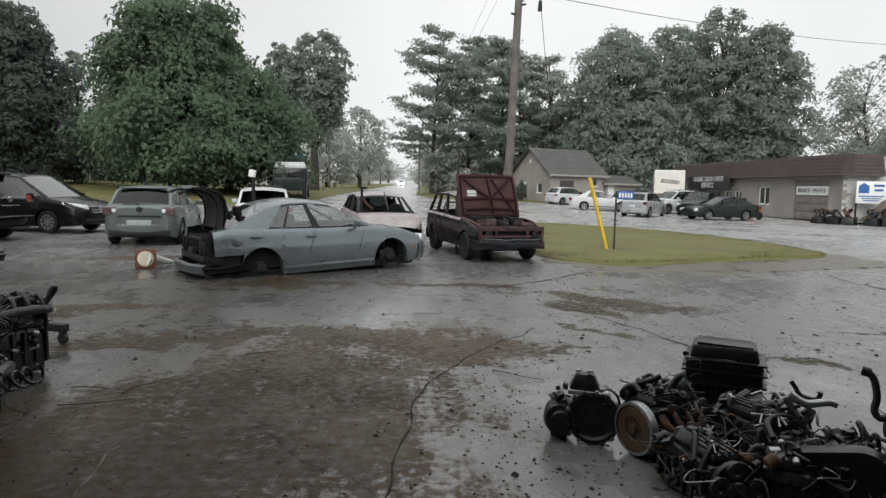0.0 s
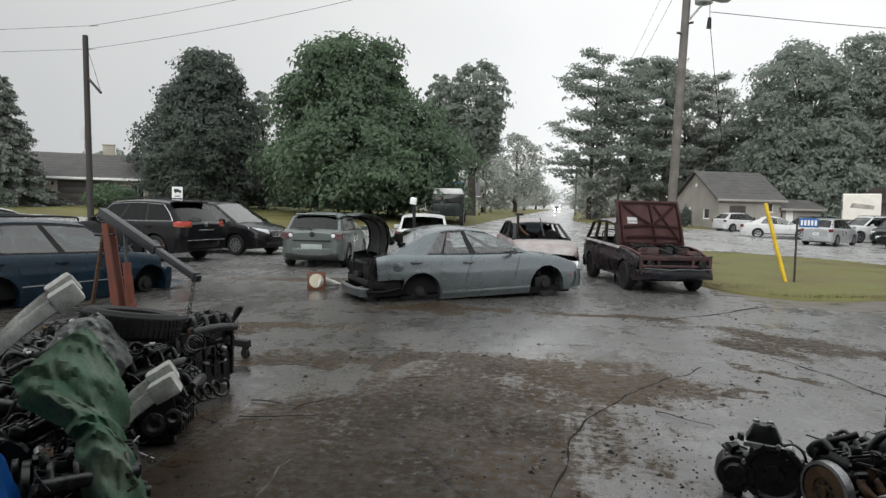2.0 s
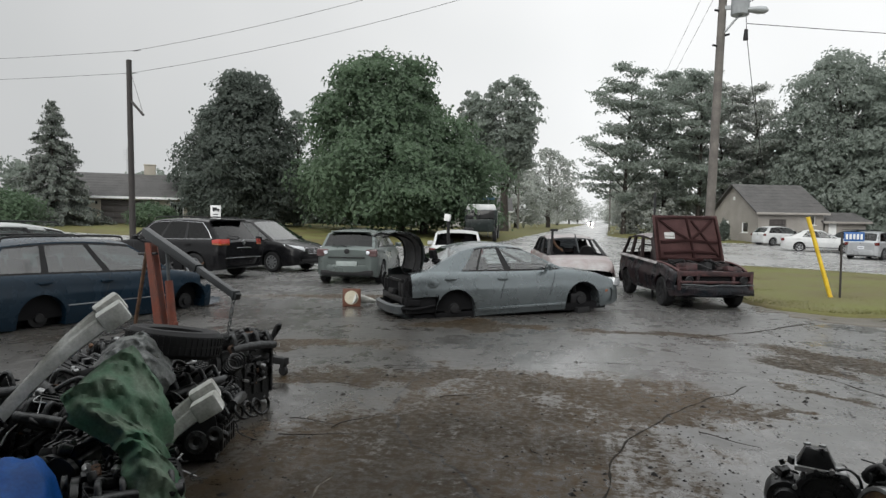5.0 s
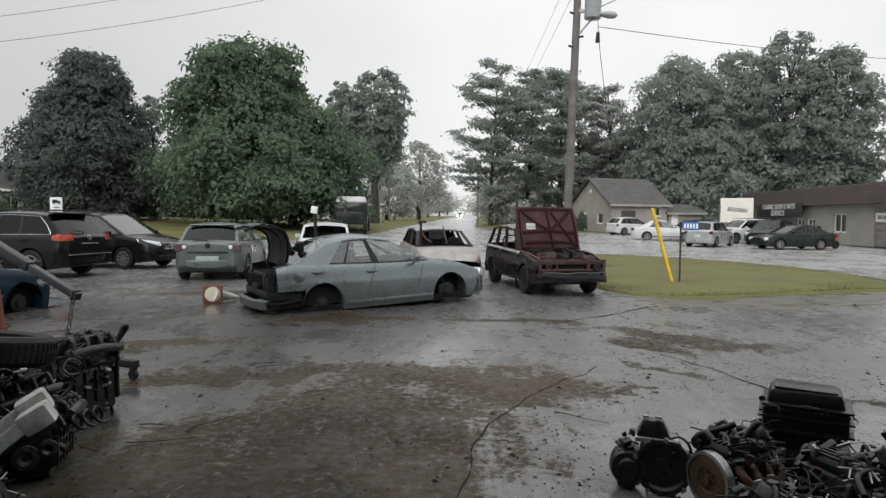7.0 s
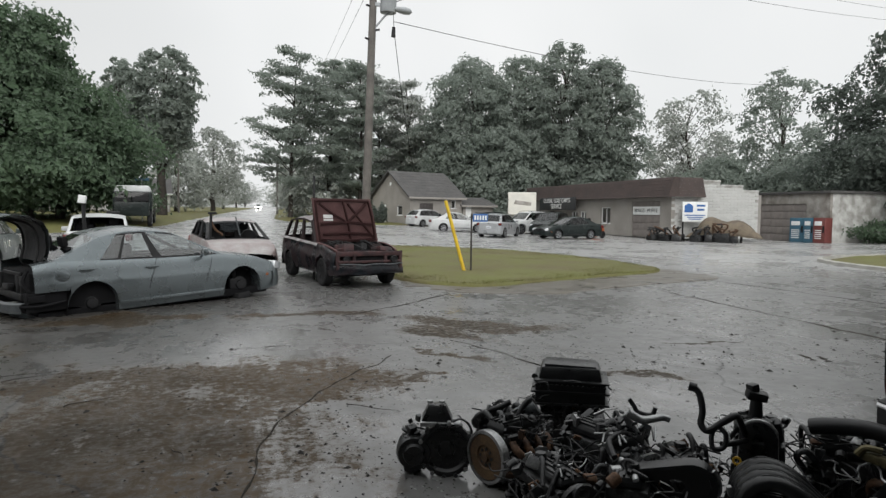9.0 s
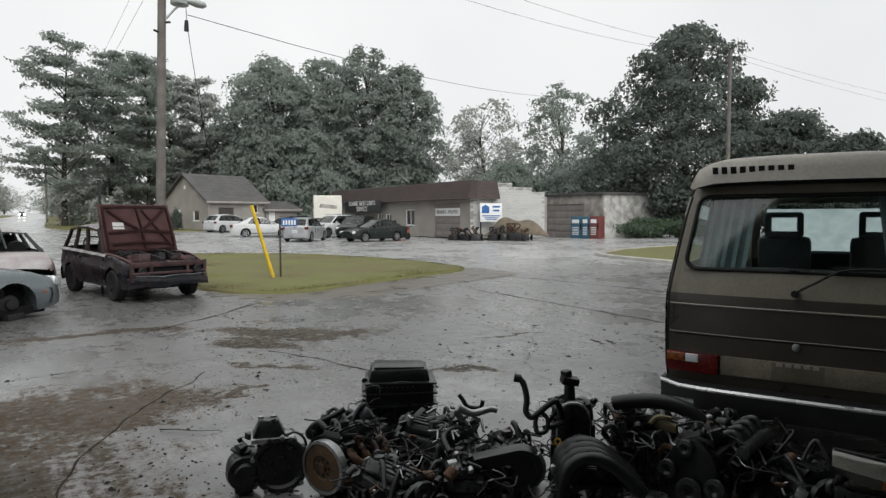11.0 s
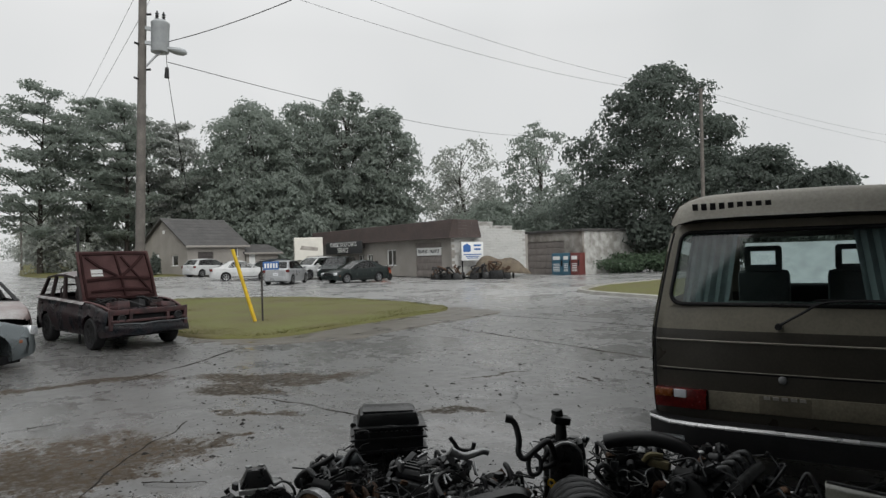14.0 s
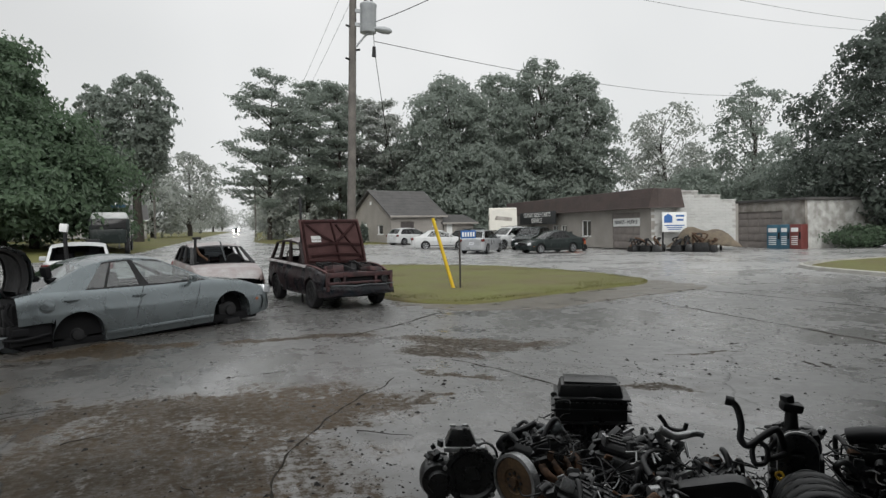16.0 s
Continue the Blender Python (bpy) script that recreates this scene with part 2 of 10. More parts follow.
    hgt = op("SUBTRACT", hgt, op("MULTIPLY", crack, 0.4))
    bp = n.new("ShaderNodeBump")
    bp.inputs["Strength"].default_value, bp.inputs["Distance"].default_value = 0.45, 0.009
    l.new(hgt, bp.inputs["Height"])
    l.new(bp.outputs[0], b.inputs["Normal"])
    return m


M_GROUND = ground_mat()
M_GRASS = mat("wet_grass", (0.130, 0.138, 0.045), 0.7, scale=0.5, color2=(0.105, 0.090, 0.036), bump=0.03, bump_scale=24, vary=0.3, spec=0.2)
M_BLADE = mat("grass_blade", (0.14, 0.138, 0.043), 0.7, scale=0.5, color2=(0.10, 0.105, 0.032), rand=0.08, trans=0.3, spec=0.2)
M_MUD = mat("wet_mud", (0.10, 0.088, 0.068), 0.45, scale=1.6, color2=(0.055, 0.047, 0.035), bump=0.012, bump_scale=18, wet=0.8, spec=0.45)
M_BARK = mat("bark", (0.06, 0.05, 0.042), 0.85, scale=5, bump=0.02, bump_scale=22, vary=0.5)
# sheen on the leaves lightens the crowns in place of mist
M_LEAF = mat("maple_leaf", (0.105, 0.160, 0.092), 0.5, scale=0.6, color2=(0.078, 0.125, 0.070), rand=0.2, trans=0.5, sheen=0.25, spec=0.2)
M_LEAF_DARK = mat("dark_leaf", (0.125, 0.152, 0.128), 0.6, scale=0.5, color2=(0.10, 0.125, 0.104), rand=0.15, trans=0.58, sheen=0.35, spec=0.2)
# far leaves are paled and greyed so their colour holds the haze
M_LEAF_HAZED = mat("haze_paled_leaf", (0.285, 0.325, 0.285), 0.6, scale=0.5, color2=(0.235, 0.275, 0.235), rand=0.12, trans=0.58, sheen=0.35, spec=0.2)
M_LEAF_HAZIEST = mat("haze_greyed_leaf", (0.32, 0.345, 0.31), 0.5, scale=0.4, color2=(0.27, 0.295, 0.26), rand=0.2, trans=0.5, sheen=1.0)
M_NEEDLE = mat("spruce_needle", (0.085, 0.105, 0.08), 0.5, scale=1, color2=(0.06, 0.08, 0.06), rand=0.3, trans=0.2, sheen=0.6)
M_WOOD_POLE = mat("weathered_pole", (0.17, 0.155, 0.14), 0.75, scale=3, bump=0.006, bump_scale=40, vary=0.4)
M_DARK_POLE = mat("tarred_pole", (0.035, 0.03, 0.028), 0.7, scale=4, bump=0.006, bump_scale=40, vary=0.4)
M_STEEL = mat("galvanised_steel", (0.36, 0.37, 0.38), 0.45, 0.8, scale=6, vary=0.2)
M_CAN = mat("transformer_paint", (0.38, 0.40, 0.41), 0.4, 0.1, scale=4, vary=0.2)
M_WIRE = mat("cable_rubber", (0.03, 0.03, 0.03), 0.6, vary=0.2)
M_YELLOW = mat("yellow_guard_plastic", (0.72, 0.50, 0.03), 0.4, scale=5, vary=0.25, color2=(0.55, 0.36, 0.03))
M_BLUE_SIGN = mat("blue_sign_sheet", (0.03, 0.12, 0.36), 0.4, vary=0.15)
M_WHITE_SIGN = mat("white_sign_sheet", (0.78, 0.79, 0.78), 0.45, scale=3, vary=0.1)
M_BLACK_SIGN = mat("black_sign_board", (0.03, 0.032, 0.035), 0.5, vary=0.2)
M_TYRE = mat("tyre_rubber", (0.016, 0.016, 0.017), 0.62, spec=0.25, scale=14, vary=0.35, bump=0.002, bump_scale=90)
M_RIM = mat("alloy_rim", (0.42, 0.43, 0.44), 0.32, 0.85, scale=10, vary=0.3)
M_RUST = mat("rusty_iron", (0.14, 0.075, 0.04), 0.8, 0.2, scale=12, vary=0.5, color2=(0.06, 0.034, 0.022), bump=0.003, bump_scale=80)
M_TRIM = mat("black_trim", (0.018, 0.018, 0.019), 0.5, spec=0.25, scale=10, vary=0.3)
# near black, so that cavities and wheel wells look unlit
M_INSIDE = mat("cabin_and_shade_black", (0.011, 0.011, 0.012), 0.8, spec=0.12, scale=6, vary=0.3)
M_LAMP_RED = mat("red_lens", (0.13, 0.009, 0.008), 0.2, scale=30, vary=0.3, coat=0.4)
M_LAMP_BRIGHT = mat("wet_red_lens", (0.42, 0.03, 0.02), 0.2, scale=30, vary=0.3, coat=0.3)
M_LAMP_ORANGE = mat("amber_lens", (0.25, 0.07, 0.015), 0.25, scale=30, vary=0.2, coat=0.4)
M_LAMP_CLEAR = mat("clear_lens", (0.62, 0.64, 0.66), 0.12, 0.3, scale=30, vary=0.3, coat=0.8)
M_PLATE = mat("plate_sheet", (0.66, 0.68, 0.72), 0.4, vary=0.12)
M_BADGE = mat("chrome_badge", (0.6, 0.6, 0.62), 0.15, 1.0, vary=0.1)
M_GLASS = glass_mat("car_glass", (0.34, 0.38, 0.38), 0.015)
M_GLASS_FOG = glass_mat("fogged_glass", (0.74, 0.80, 0.80), 0.13)
M_GLASS_WET = glass_mat("rain_streaked_glass", (0.22, 0.30, 0.30), 0.15)
M_GLASS_TINT = glass_mat("tinted_glass", (0.05, 0.055, 0.06), 0.0)
M_PANE = glass_mat("window_pane", (0.25, 0.27, 0.28), 0.12)


def paint(name, color, rough=0.3, metal=0.35, vary=0.12, coat=0.6, scale=3.0, color2=None):
    return mat(name, color, rough, metal, scale=scale, vary=vary, coat=coat, bump_scale=120, color2=color2)


P_SILVER = paint("wet_silver_blue_paint", (0.165, 0.188, 0.196), 0.26, 0.75, coat=0.15)
P_BURNT = mat("scorched_paint", (0.022, 0.0105, 0.012), 0.26, 0.1, scale=2.6, vary=0.5, color2=(0.006, 0.009, 0.012), bump_scale=30, spec=0.3)
# pale grey puts the sky's sheen on the burnt roof into its colour
P_PALEGREY = mat("patchy_pale_grey", (0.34, 0.33, 0.33), 0.45, 0.0, scale=3, vary=0.45, color2=(0.10, 0.075, 0.075), bump_scale=40)
P_CHAR = mat("charred_brown_metal", (0.020, 0.012, 0.012), 0.6, 0.0, scale=5, vary=0.4, spec=0.2)
P_WRECK = mat("dirty_white_paint", (0.34, 0.33, 0.325), 0.4, 0.0, scale=2.2, vary=0.4, color2=(0.19, 0.14, 0.135), bump_scale=60)
P_RUSTRED = mat("heat_rusted_red_metal", (0.125, 0.064, 0.062), 0.55, 0.0, scale=4, vary=0.35, color2=(0.085, 0.040, 0.040), bump_scale=50)
P_BLACK = mat("black_paint", (0.007, 0.007, 0.008), 0.18, 0.0, scale=3, vary=0.2, spec=0.2, bump_scale=120)
P_GREY = paint("grey_metallic_paint", (0.12, 0.142, 0.136), 0.3, 0.5, coat=0.15)
P_BLUE = mat("dark_blue_paint", (0.006, 0.019, 0.034), 0.25, 0.1, scale=3, vary=0.2, spec=0.3, bump_scale=120)
P_WHITE = paint("white_car_paint", (0.48, 0.49, 0.49), 0.35, 0.0, coat=0.2)
P_SILVER2 = paint("pale_silver_paint", (0.36, 0.37, 0.38), 0.3, 0.4)
P_GREENBLK = mat("black_green_paint", (0.014, 0.02, 0.019), 0.22, 0.0, scale=3, vary=0.2, spec=0.25, bump_scale=120)
P_VAN_TOP = mat("faded_tan_paint", (0.255, 0.232, 0.18), 0.4, 0.0, scale=3, vary=0.18, bump_scale=50)
P_VAN_LOW = mat("dark_brown_paint", (0.058, 0.052, 0.041), 0.32, 0.0, scale=3, vary=0.25, bump_scale=60)
P_VAN_ROOF = mat("chalky_fibreglass", (0.38, 0.36, 0.31), 0.6, 0.0, scale=4, vary=0.2, bump_scale=50)
M_SIDING = mat("beige_block_wall", (0.31, 0.29, 0.265), 0.8, scale=0.8, vary=0.2, bump=0.01, bump_scale=12)
M_SIDING2 = mat("tan_siding", (0.42, 0.385, 0.32), 0.8, scale=0.8, vary=0.18)
M_ROOF_BROWN = mat("brown_shingle", (0.075, 0.055, 0.05), 0.8, scale=1.2, vary=0.35, bump=0.02, bump_scale=10)
M_BLOCK = mat("whitewashed_block", (0.50, 0.50, 0.485), 0.8, scale=0.15, vary=0.06, rand=0.10, bump_scale=3)
M_ROOF_GREY = mat("grey_shingle", (0.085, 0.082, 0.08), 0.8, scale=1.2, vary=0.35, bump=0.02, bump_scale=10)
M_WHITEWASH = mat("peeling_white_paint", (0.55, 0.55, 0.53), 0.8, scale=1.6, vary=0.3, color2=(0.27, 0.26, 0.24))
M_PEEL = mat("flaking_grey_wall", (0.40, 0.38, 0.35), 0.85, scale=1.1, vary=0.35, color2=(0.17, 0.15, 0.13))
M_DOOR_DARK = mat("dark_garage_door", (0.085, 0.075, 0.072), 0.6, scale=2, vary=0.25)
M_DOOR_GREY = mat("grey_garage_door", (0.23, 0.205, 0.19), 0.7, scale=2, vary=0.25)
M_SHED_DARK = mat("dark_jamb_steel", (0.035, 0.042, 0.048), 0.6, scale=4, vary=0.3)
M_PLASTER = mat("workshop_wall", (0.30, 0.30, 0.29), 0.8, scale=1.5, vary=0.25)
M_ORANGE = mat("safety_orange_paint", (0.40, 0.10, 0.03), 0.45, scale=6, vary=0.3)
M_RED_IRON = mat("red_hoist_paint", (0.19, 0.045, 0.022), 0.5, 0.1, scale=9, vary=0.4, color2=(0.13, 0.04, 0.025))
M_GREYIRON = mat("grey_steel_beam", (0.10, 0.11, 0.115), 0.4, 0.4, scale=8, vary=0.35)


# ---- mesh helpers ----
def crisp(bm, angle=35):
    bm.normal_update()
    lim = radians(angle)
    for f in bm.faces:
        f.smooth = True
    for e in bm.edges:
        e.smooth = len(e.link_faces) == 2 and e.calc_face_angle(0) < lim


def finish(name, bm, material, angle=35):
    crisp(bm, angle)
    me = bpy.data.meshes.new(name)
    bm.to_mesh(me)
    bm.free()
    for m in material if isinstance(material, (list, tuple)) else [material]:
        me.materials.append(m)
    return new(name, me)


def part(name, bm, material, parent, label="", angle=35):
    """One mesh under a thing or a part, in its parent's space."""
    ob = finish(name, bm, material, angle)
    ob.parent = parent
    if label:
        tagged(ob, label)
    return ob


def thing(name, m, label, category, group="", kind=""):
    ob = new(name)
    ob.empty_display_size = 0.2
    ob.matrix_world = m
    return tagged(ob, label, category, group, kind)


def solo(name, bm, material, m, label, category, group="", kind="", angle=35):
    ob = finish(name, bm, material, angle)
    ob.matrix_world = m
    return tagged(ob, label, category, group, kind)


def box(bm, size, at=(0, 0, 0), turn=(0, 0, 0), bevel=0.0, taper=1.0):
    r = bmesh.ops.create_cube(bm, size=1.0)
    vs = r["verts"]
    for v in vs:
        k = taper if v.co.z > 0 else 1.0
        v.co = Vector((v.co.x * size[0] * k, v.co.y * size[1] * k, v.co.z * size[2]))
    if bevel:
        es = list({e for v in vs for e in v.link_edges})
        rb = bmesh.ops.bevel(bm, geom=es, offset=bevel, segments=2, affect="EDGES", profile=0.6)
        vs = list({v for f in rb["faces"] for v in f.verts} | {v for v in vs if v.is_valid})
    m = pose(*at, *turn)
    for v in vs:
        v.co = m @ v.co
    return vs


def rod(bm, a, b, r, r2=None, seg=10, caps=True):
    a, b = Vector(a), Vector(b)
    d = b - a
    res = bmesh.ops.create_cone(bm, cap_ends=caps, segments=seg, radius1=r, radius2=r if r2 is None else r2, depth=d.length)
    m = Matrix.Translation((a + b) / 2) @ d.to_track_quat("Z", "Y").to_matrix().to_4x4()
    for v in res["verts"]:
        v.co = m @ v.co
    return res["verts"]


def tube(bm, pts, r, seg=8, r2=None):
    """A bent pipe through pts, smoothed."""
    pts = [Vector(p) for p in pts]
    fine = []
    for i in range(len(pts) - 1):
        p0, p1, p2, p3 = pts[max(i - 1, 0)], pts[i], pts[i + 1], pts[min(i + 2, len(pts) - 1)]
        for k in range(4):
            t = k / 4
            fine.append(0.5 * ((2 * p1) + (p2 - p0) * t + (2 * p0 - 5 * p1 + 4 * p2 - p3) * t * t + (3 * p1 - p0 - 3 * p2 + p3) * t ** 3))
    fine.append(pts[-1])
    rings, up = [], Vector((0.13, 0.21, 0.97))
    for i, p in enumerate(fine):
        d = (fine[min(i + 1, len(fine) - 1)] - fine[max(i - 1, 0)]).normalized()
        s = d.cross(up)
        s = s.normalized() if s.length > 0.05 else d.orthogonal().normalized()
        up = s.cross(d).normalized()
        rad = r if r2 is None else r + (r2 - r) * i / (len(fine) - 1)
        rings.append([bm.verts.new(p + rad * (math.cos(a) * s + math.sin(a) * up)) for a in (2 * math.pi * k / seg for k in range(seg))])
    for a, b in zip(rings, rings[1:]):
        for k in range(seg):
            bm.faces.new((a[k], a[(k + 1) % seg], b[(k + 1) % seg], b[k]))
    bm.faces.new(rings[0][::-1])
    bm.faces.new(rings[-1])


def lathe(bm, prof, seg=24, m=Matrix(), caps=True):
    """A turned form about the y axis: prof is (radius, y) from one end to the other."""
    rings = []
    for r, y in prof:
        rings.append([bm.verts.new(m @ Vector((r * math.cos(a), y, r * math.sin(a)))) for a in (2 * math.pi * k / seg for k in range(seg))])
    for a, b in zip(rings, rings[1:]):
        for k in range(seg):
            bm.faces.new((a[k], b[k], b[(k + 1) % seg], a[(k + 1) % seg]))
    if caps:
        bm.faces.new(rings[0])
        bm.faces.new(rings[-1][::-1])


def grid(bm, rows, close=False):
    """Faces over rows of points."""
    vs = [[bm.verts.new(p) for p in row] for row in rows]
    for a, b in zip(vs, vs[1:]):
        for k in range(len(a) - (0 if close else 1)):
            j = (k + 1) % len(a)
            bm.faces.new((a[k], a[j], b[j], b[k]))
    return vs


def step(v, a, b):
    t = min(1, max(0, (v - a) / (b - a)))
    return t * t * (3 - 2 * t)


def gz(x, y):
    """The ground's height: a level yard, sloped beyond by bearing to fit the camera's view."""
    r, az = math.hypot(x, y), math.degrees(math.atan2(x, y))
    s = float(np.interp(az, (-60, -23, -5, 12, 19, 25, 45, 70), (0.036, 0.034, 0.018, 0.012, 0.004, 0.0, -0.009, 0.0)))
    return s * max(0, min(r, 60) - 24) + 0.0077 * max(0, min(r, 900) - 60)


def polar(az, d):
    """A place by its bearing from the doorway and its distance."""
    x, y = d * math.sin(radians(az)), d * math.cos(radians(az))
    return x, y, gz(x, y)


# ---- ground ----
def ground():
    bm = bmesh.new()
    radii = [0.0, 1.5, 3, 5, 7, 9, 11, 13, 15, 18, 21, 24, 27, 30, 34, 38, 43, 48, 54, 60, 70, 85, 105, 130, 170, 230, 320, 500, 900, 1800]
    seg = 96
    c = bm.verts.new((0, 0, 0))
    last = None
    for r in radii[1:]:
        ring = []
        for k in range(seg):
            a = 2 * math.pi * k / seg
            x, y = r * math.sin(a), r * math.cos(a)
            ring.append(bm.verts.new((x, y, gz(x, y))))
        for k in range(seg):
            j = (k + 1) % seg
            if last is None:
                bm.faces.new((c, ring[j], ring[k]))
            else:
                bm.faces.new((last[k], last[j], ring[j], ring[k]))
        last = ring
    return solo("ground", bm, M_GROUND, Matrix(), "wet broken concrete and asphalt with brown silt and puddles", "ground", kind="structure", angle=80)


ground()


def inside(p, poly):
    n, hit = len(poly), False
    for i in range(n):
        (x1, y1), (x2, y2) = poly[i], poly[i - 1]
        if (y1 > p[1]) != (y2 > p[1]) and p[0] < (x2 - x1) * (p[1] - y1) / (y2 - y1) + x1:
            hit = not hit
    return hit


def rounded(poly, times=2):
    for _ in range(times):
        out = []
        for i, p in enumerate(poly):
            q = poly[(i + 1) % len(poly)]
            out += [(0.75 * p[0] + 0.25 * q[0], 0.75 * p[1] + 0.25 * q[1]), (0.25 * p[0] + 0.75 * q[0], 0.25 * p[1] + 0.75 * q[1])]
        poly = out
    return poly


def lawn(name, poly, label, material, lift=0.05, category="grass", rag=1.0):
    """A low mound of turf with a ragged rim over the ground."""
    poly = rounded(poly)
    ragged = []
    for i, p in enumerate(poly):
        q = poly[(i + 1) % len(poly)]
        n = max(1, int(math.hypot(q[0] - p[0], q[1] - p[1]) / (0.5 if rag == 1 else 0.12)))
        for k in range(min(n, 30)):
            x, y = p[0] + (q[0] - p[0]) * k / min(n, 30), p[1] + (q[1] - p[1]) * k / min(n, 30)
            w = rag * (noise.noise(Vector((x * 0.9, y * 0.9, 3))) * 0.35 + noise.noise(Vector((x * 3, y * 3, 3))) * 0.12 + (rag - 1) * 0.12 * noise.noise(Vector((x * 7, y * 7, 5))))
            ragged.append((x + w, y + w * 0.6))
    bm = bmesh.new()
    low = [bm.verts.new((x, y, gz(x, y) - 0.02)) for x, y in ragged]
    cx, cy = sum(p[0] for p in ragged) / len(ragged), sum(p[1] for p in ragged) / len(ragged)
    rings = [low]
    for k, h in ((0.992, 0.6), (0.975, 1.0), (0.94, 1.05), (0.9, 1.1), (0.85, 1.1), (0.78, 1.1), (0.7, 1.15), (0.6, 1.15), (0.5, 1.15), (0.4, 1.2), (0.3, 1.2), (0.2, 1.2), (0.1, 1.2)):
        ring = []
        for x, y in ragged:
            px, py = cx + (x - cx) * k, cy + (y - cy) * k
            ring.append(bm.verts.new((px, py, gz(px, py) + lift * h + 0.02 * noise.noise(Vector((px * 0.7, py * 0.7, 0))))))
        rings.append(ring)
    for a, b in zip(rings, rings[1:]):
        for i in range(len(a)):
            j = (i + 1) % len(a)
            bm.faces.new((a[i], a[j], b[j], b[i]))
    bm.faces.new(rings[-1])
    bmesh.ops.triangulate(bm, faces=bm.faces[:])
    return solo(name, bm, material, Matrix(), label, category, kind="structure", angle=80)


ISLAND = [(3.2, 16.4), (3.6, 14.6), (4.6, 13.2), (6.2, 13.8), (7.8, 14.5), (9.6, 15.2), (11.4, 15.8), (11.8, 18.5), (11.4, 22.5), (10.2, 25.8), (8.4, 27.2), (6.0, 28.6), (4.0, 27.0), (3.2, 21.0)]
MUDRIM = [(3.0, 15.6), (3.6, 13.3), (4.5, 12.2), (5.6, 11.7), (7.0, 12.4), (8.8, 13.2), (10.6, 13.7), (12.0, 14.2), (12.2, 16.4), (11.8, 18.5), (8.0, 17.0), (5.0, 16.0)]
lawn("mud_verge", MUDRIM, "bare wet brown mud round the grass island", M_MUD, 0.02, category="mud", rag=2.0)
lawn("grass_island", ISLAND, "wet yellow-green grass island beside the yard", M_GRASS, 0.09)
lawn("lawn_far_left", [(-5.2, 45), (-5.0, 100), (-2.0, 210), (0.0, 300), (-160, 300), (-160, 60), (-75, 36), (-48, 34), (-31, 35), (-22, 33), (-15, 32), (-9, 36)], "mown wet grass lawn under the trees", M_GRASS, 0.12)
lawn("verge_far_right", [(1.6, 66), (3.0, 100), (6.0, 210), (9.0, 300), (120, 300), (150, 120), (60, 85), (30, 74), (18, 64), (13, 57.5), (9.0, 56.5), (5.0, 60)], "rough wet grass verge behind the buildings", M_GRASS, 0.10)
lawn("kerbed_lawn", [(19.2, 17.2), (21.2, 20.2), (26.0, 22.0), (45.0, 24.0), (60.0, 18.0), (50, 2), (26, 3), (18.2, 11.5)], "clipped wet grass behind a pale kerb", M_GRASS, 0.1)


def blades(name, poly, count, h, label):
    vs, fs = [], []
    rnd = random.Random(5)
    xs, ys = [p[0] for p in poly], [p[1] for p in poly]
    while len(fs) < count:
        x, y = rnd.uniform(min(xs), max(xs)), rnd.uniform(min(ys), max(ys))
        if not inside((x, y), poly):
            continue
        z, a, s = gz(x, y) + 0.08, rnd.uniform(0, 6.3), h * rnd.uniform(0.4, 1.2)
        c, d = math.cos(a) * 0.012, math.sin(a) * 0.012
        lx, ly = rnd.gauss(0, 0.4) * s, rnd.gauss(0, 0.4) * s
        k = len(vs)
        vs += [(x - c, y - d, z), (x + c, y + d, z), (x + lx, y + ly, z + s)]
        fs.append((k, k + 1, k + 2))
    me = bpy.data.meshes.new(name)
    me.from_pydata(vs, [], fs)
    me.materials.append(M_BLADE)
    return tagged(new(name, me), label, "grass", kind="stuff")


blades("grass_blades", rounded(ISLAND), 60000, 0.028, "wet yellow-green grass blades on the island")


# ---- vehicles ----
def wheel(parent, x, y, r, width=0.2, rim=M_RIM, spokes=5, flip=1, name="wheel"):
    bm = bmesh.new()
    w = width / 2
    lathe(bm, [(r * 0.62, -w * 0.8), (r * 0.72, -w), (r * 0.93, -w), (r, -w * 0.7), (r, w * 0.7), (r * 0.93, w), (r * 0.72, w), (r * 0.62, w * 0.8)], 28)
    t = part(name, bm, M_TYRE, parent, "black rubber tyre on its rim")
    t.location = (x, y, r)
    bm = bmesh.new()
    lathe(bm, [(r * 0.64, w * 0.2 * flip), (r * 0.66, w * 0.98 * flip), (r * 0.58, w * 0.92 * flip), (r * 0.55, w * 0.45 * flip), (r * 0.16, w * 0.6 * flip), (r * 0.14, w * 0.85 * flip), (0.01, w * 0.9 * flip)], 24)
    for k in range(spokes):
        a = 2 * math.pi * k / spokes
        box(bm, (r * 0.42, 0.03, r * 0.15), (r * 0.36 * math.cos(a), w * 0.74 * flip, r * 0.36 * math.sin(a)), (0, -math.degrees(a), 0))
    part("rim", bm, rim, t, "spoked metal wheel rim")
    return t


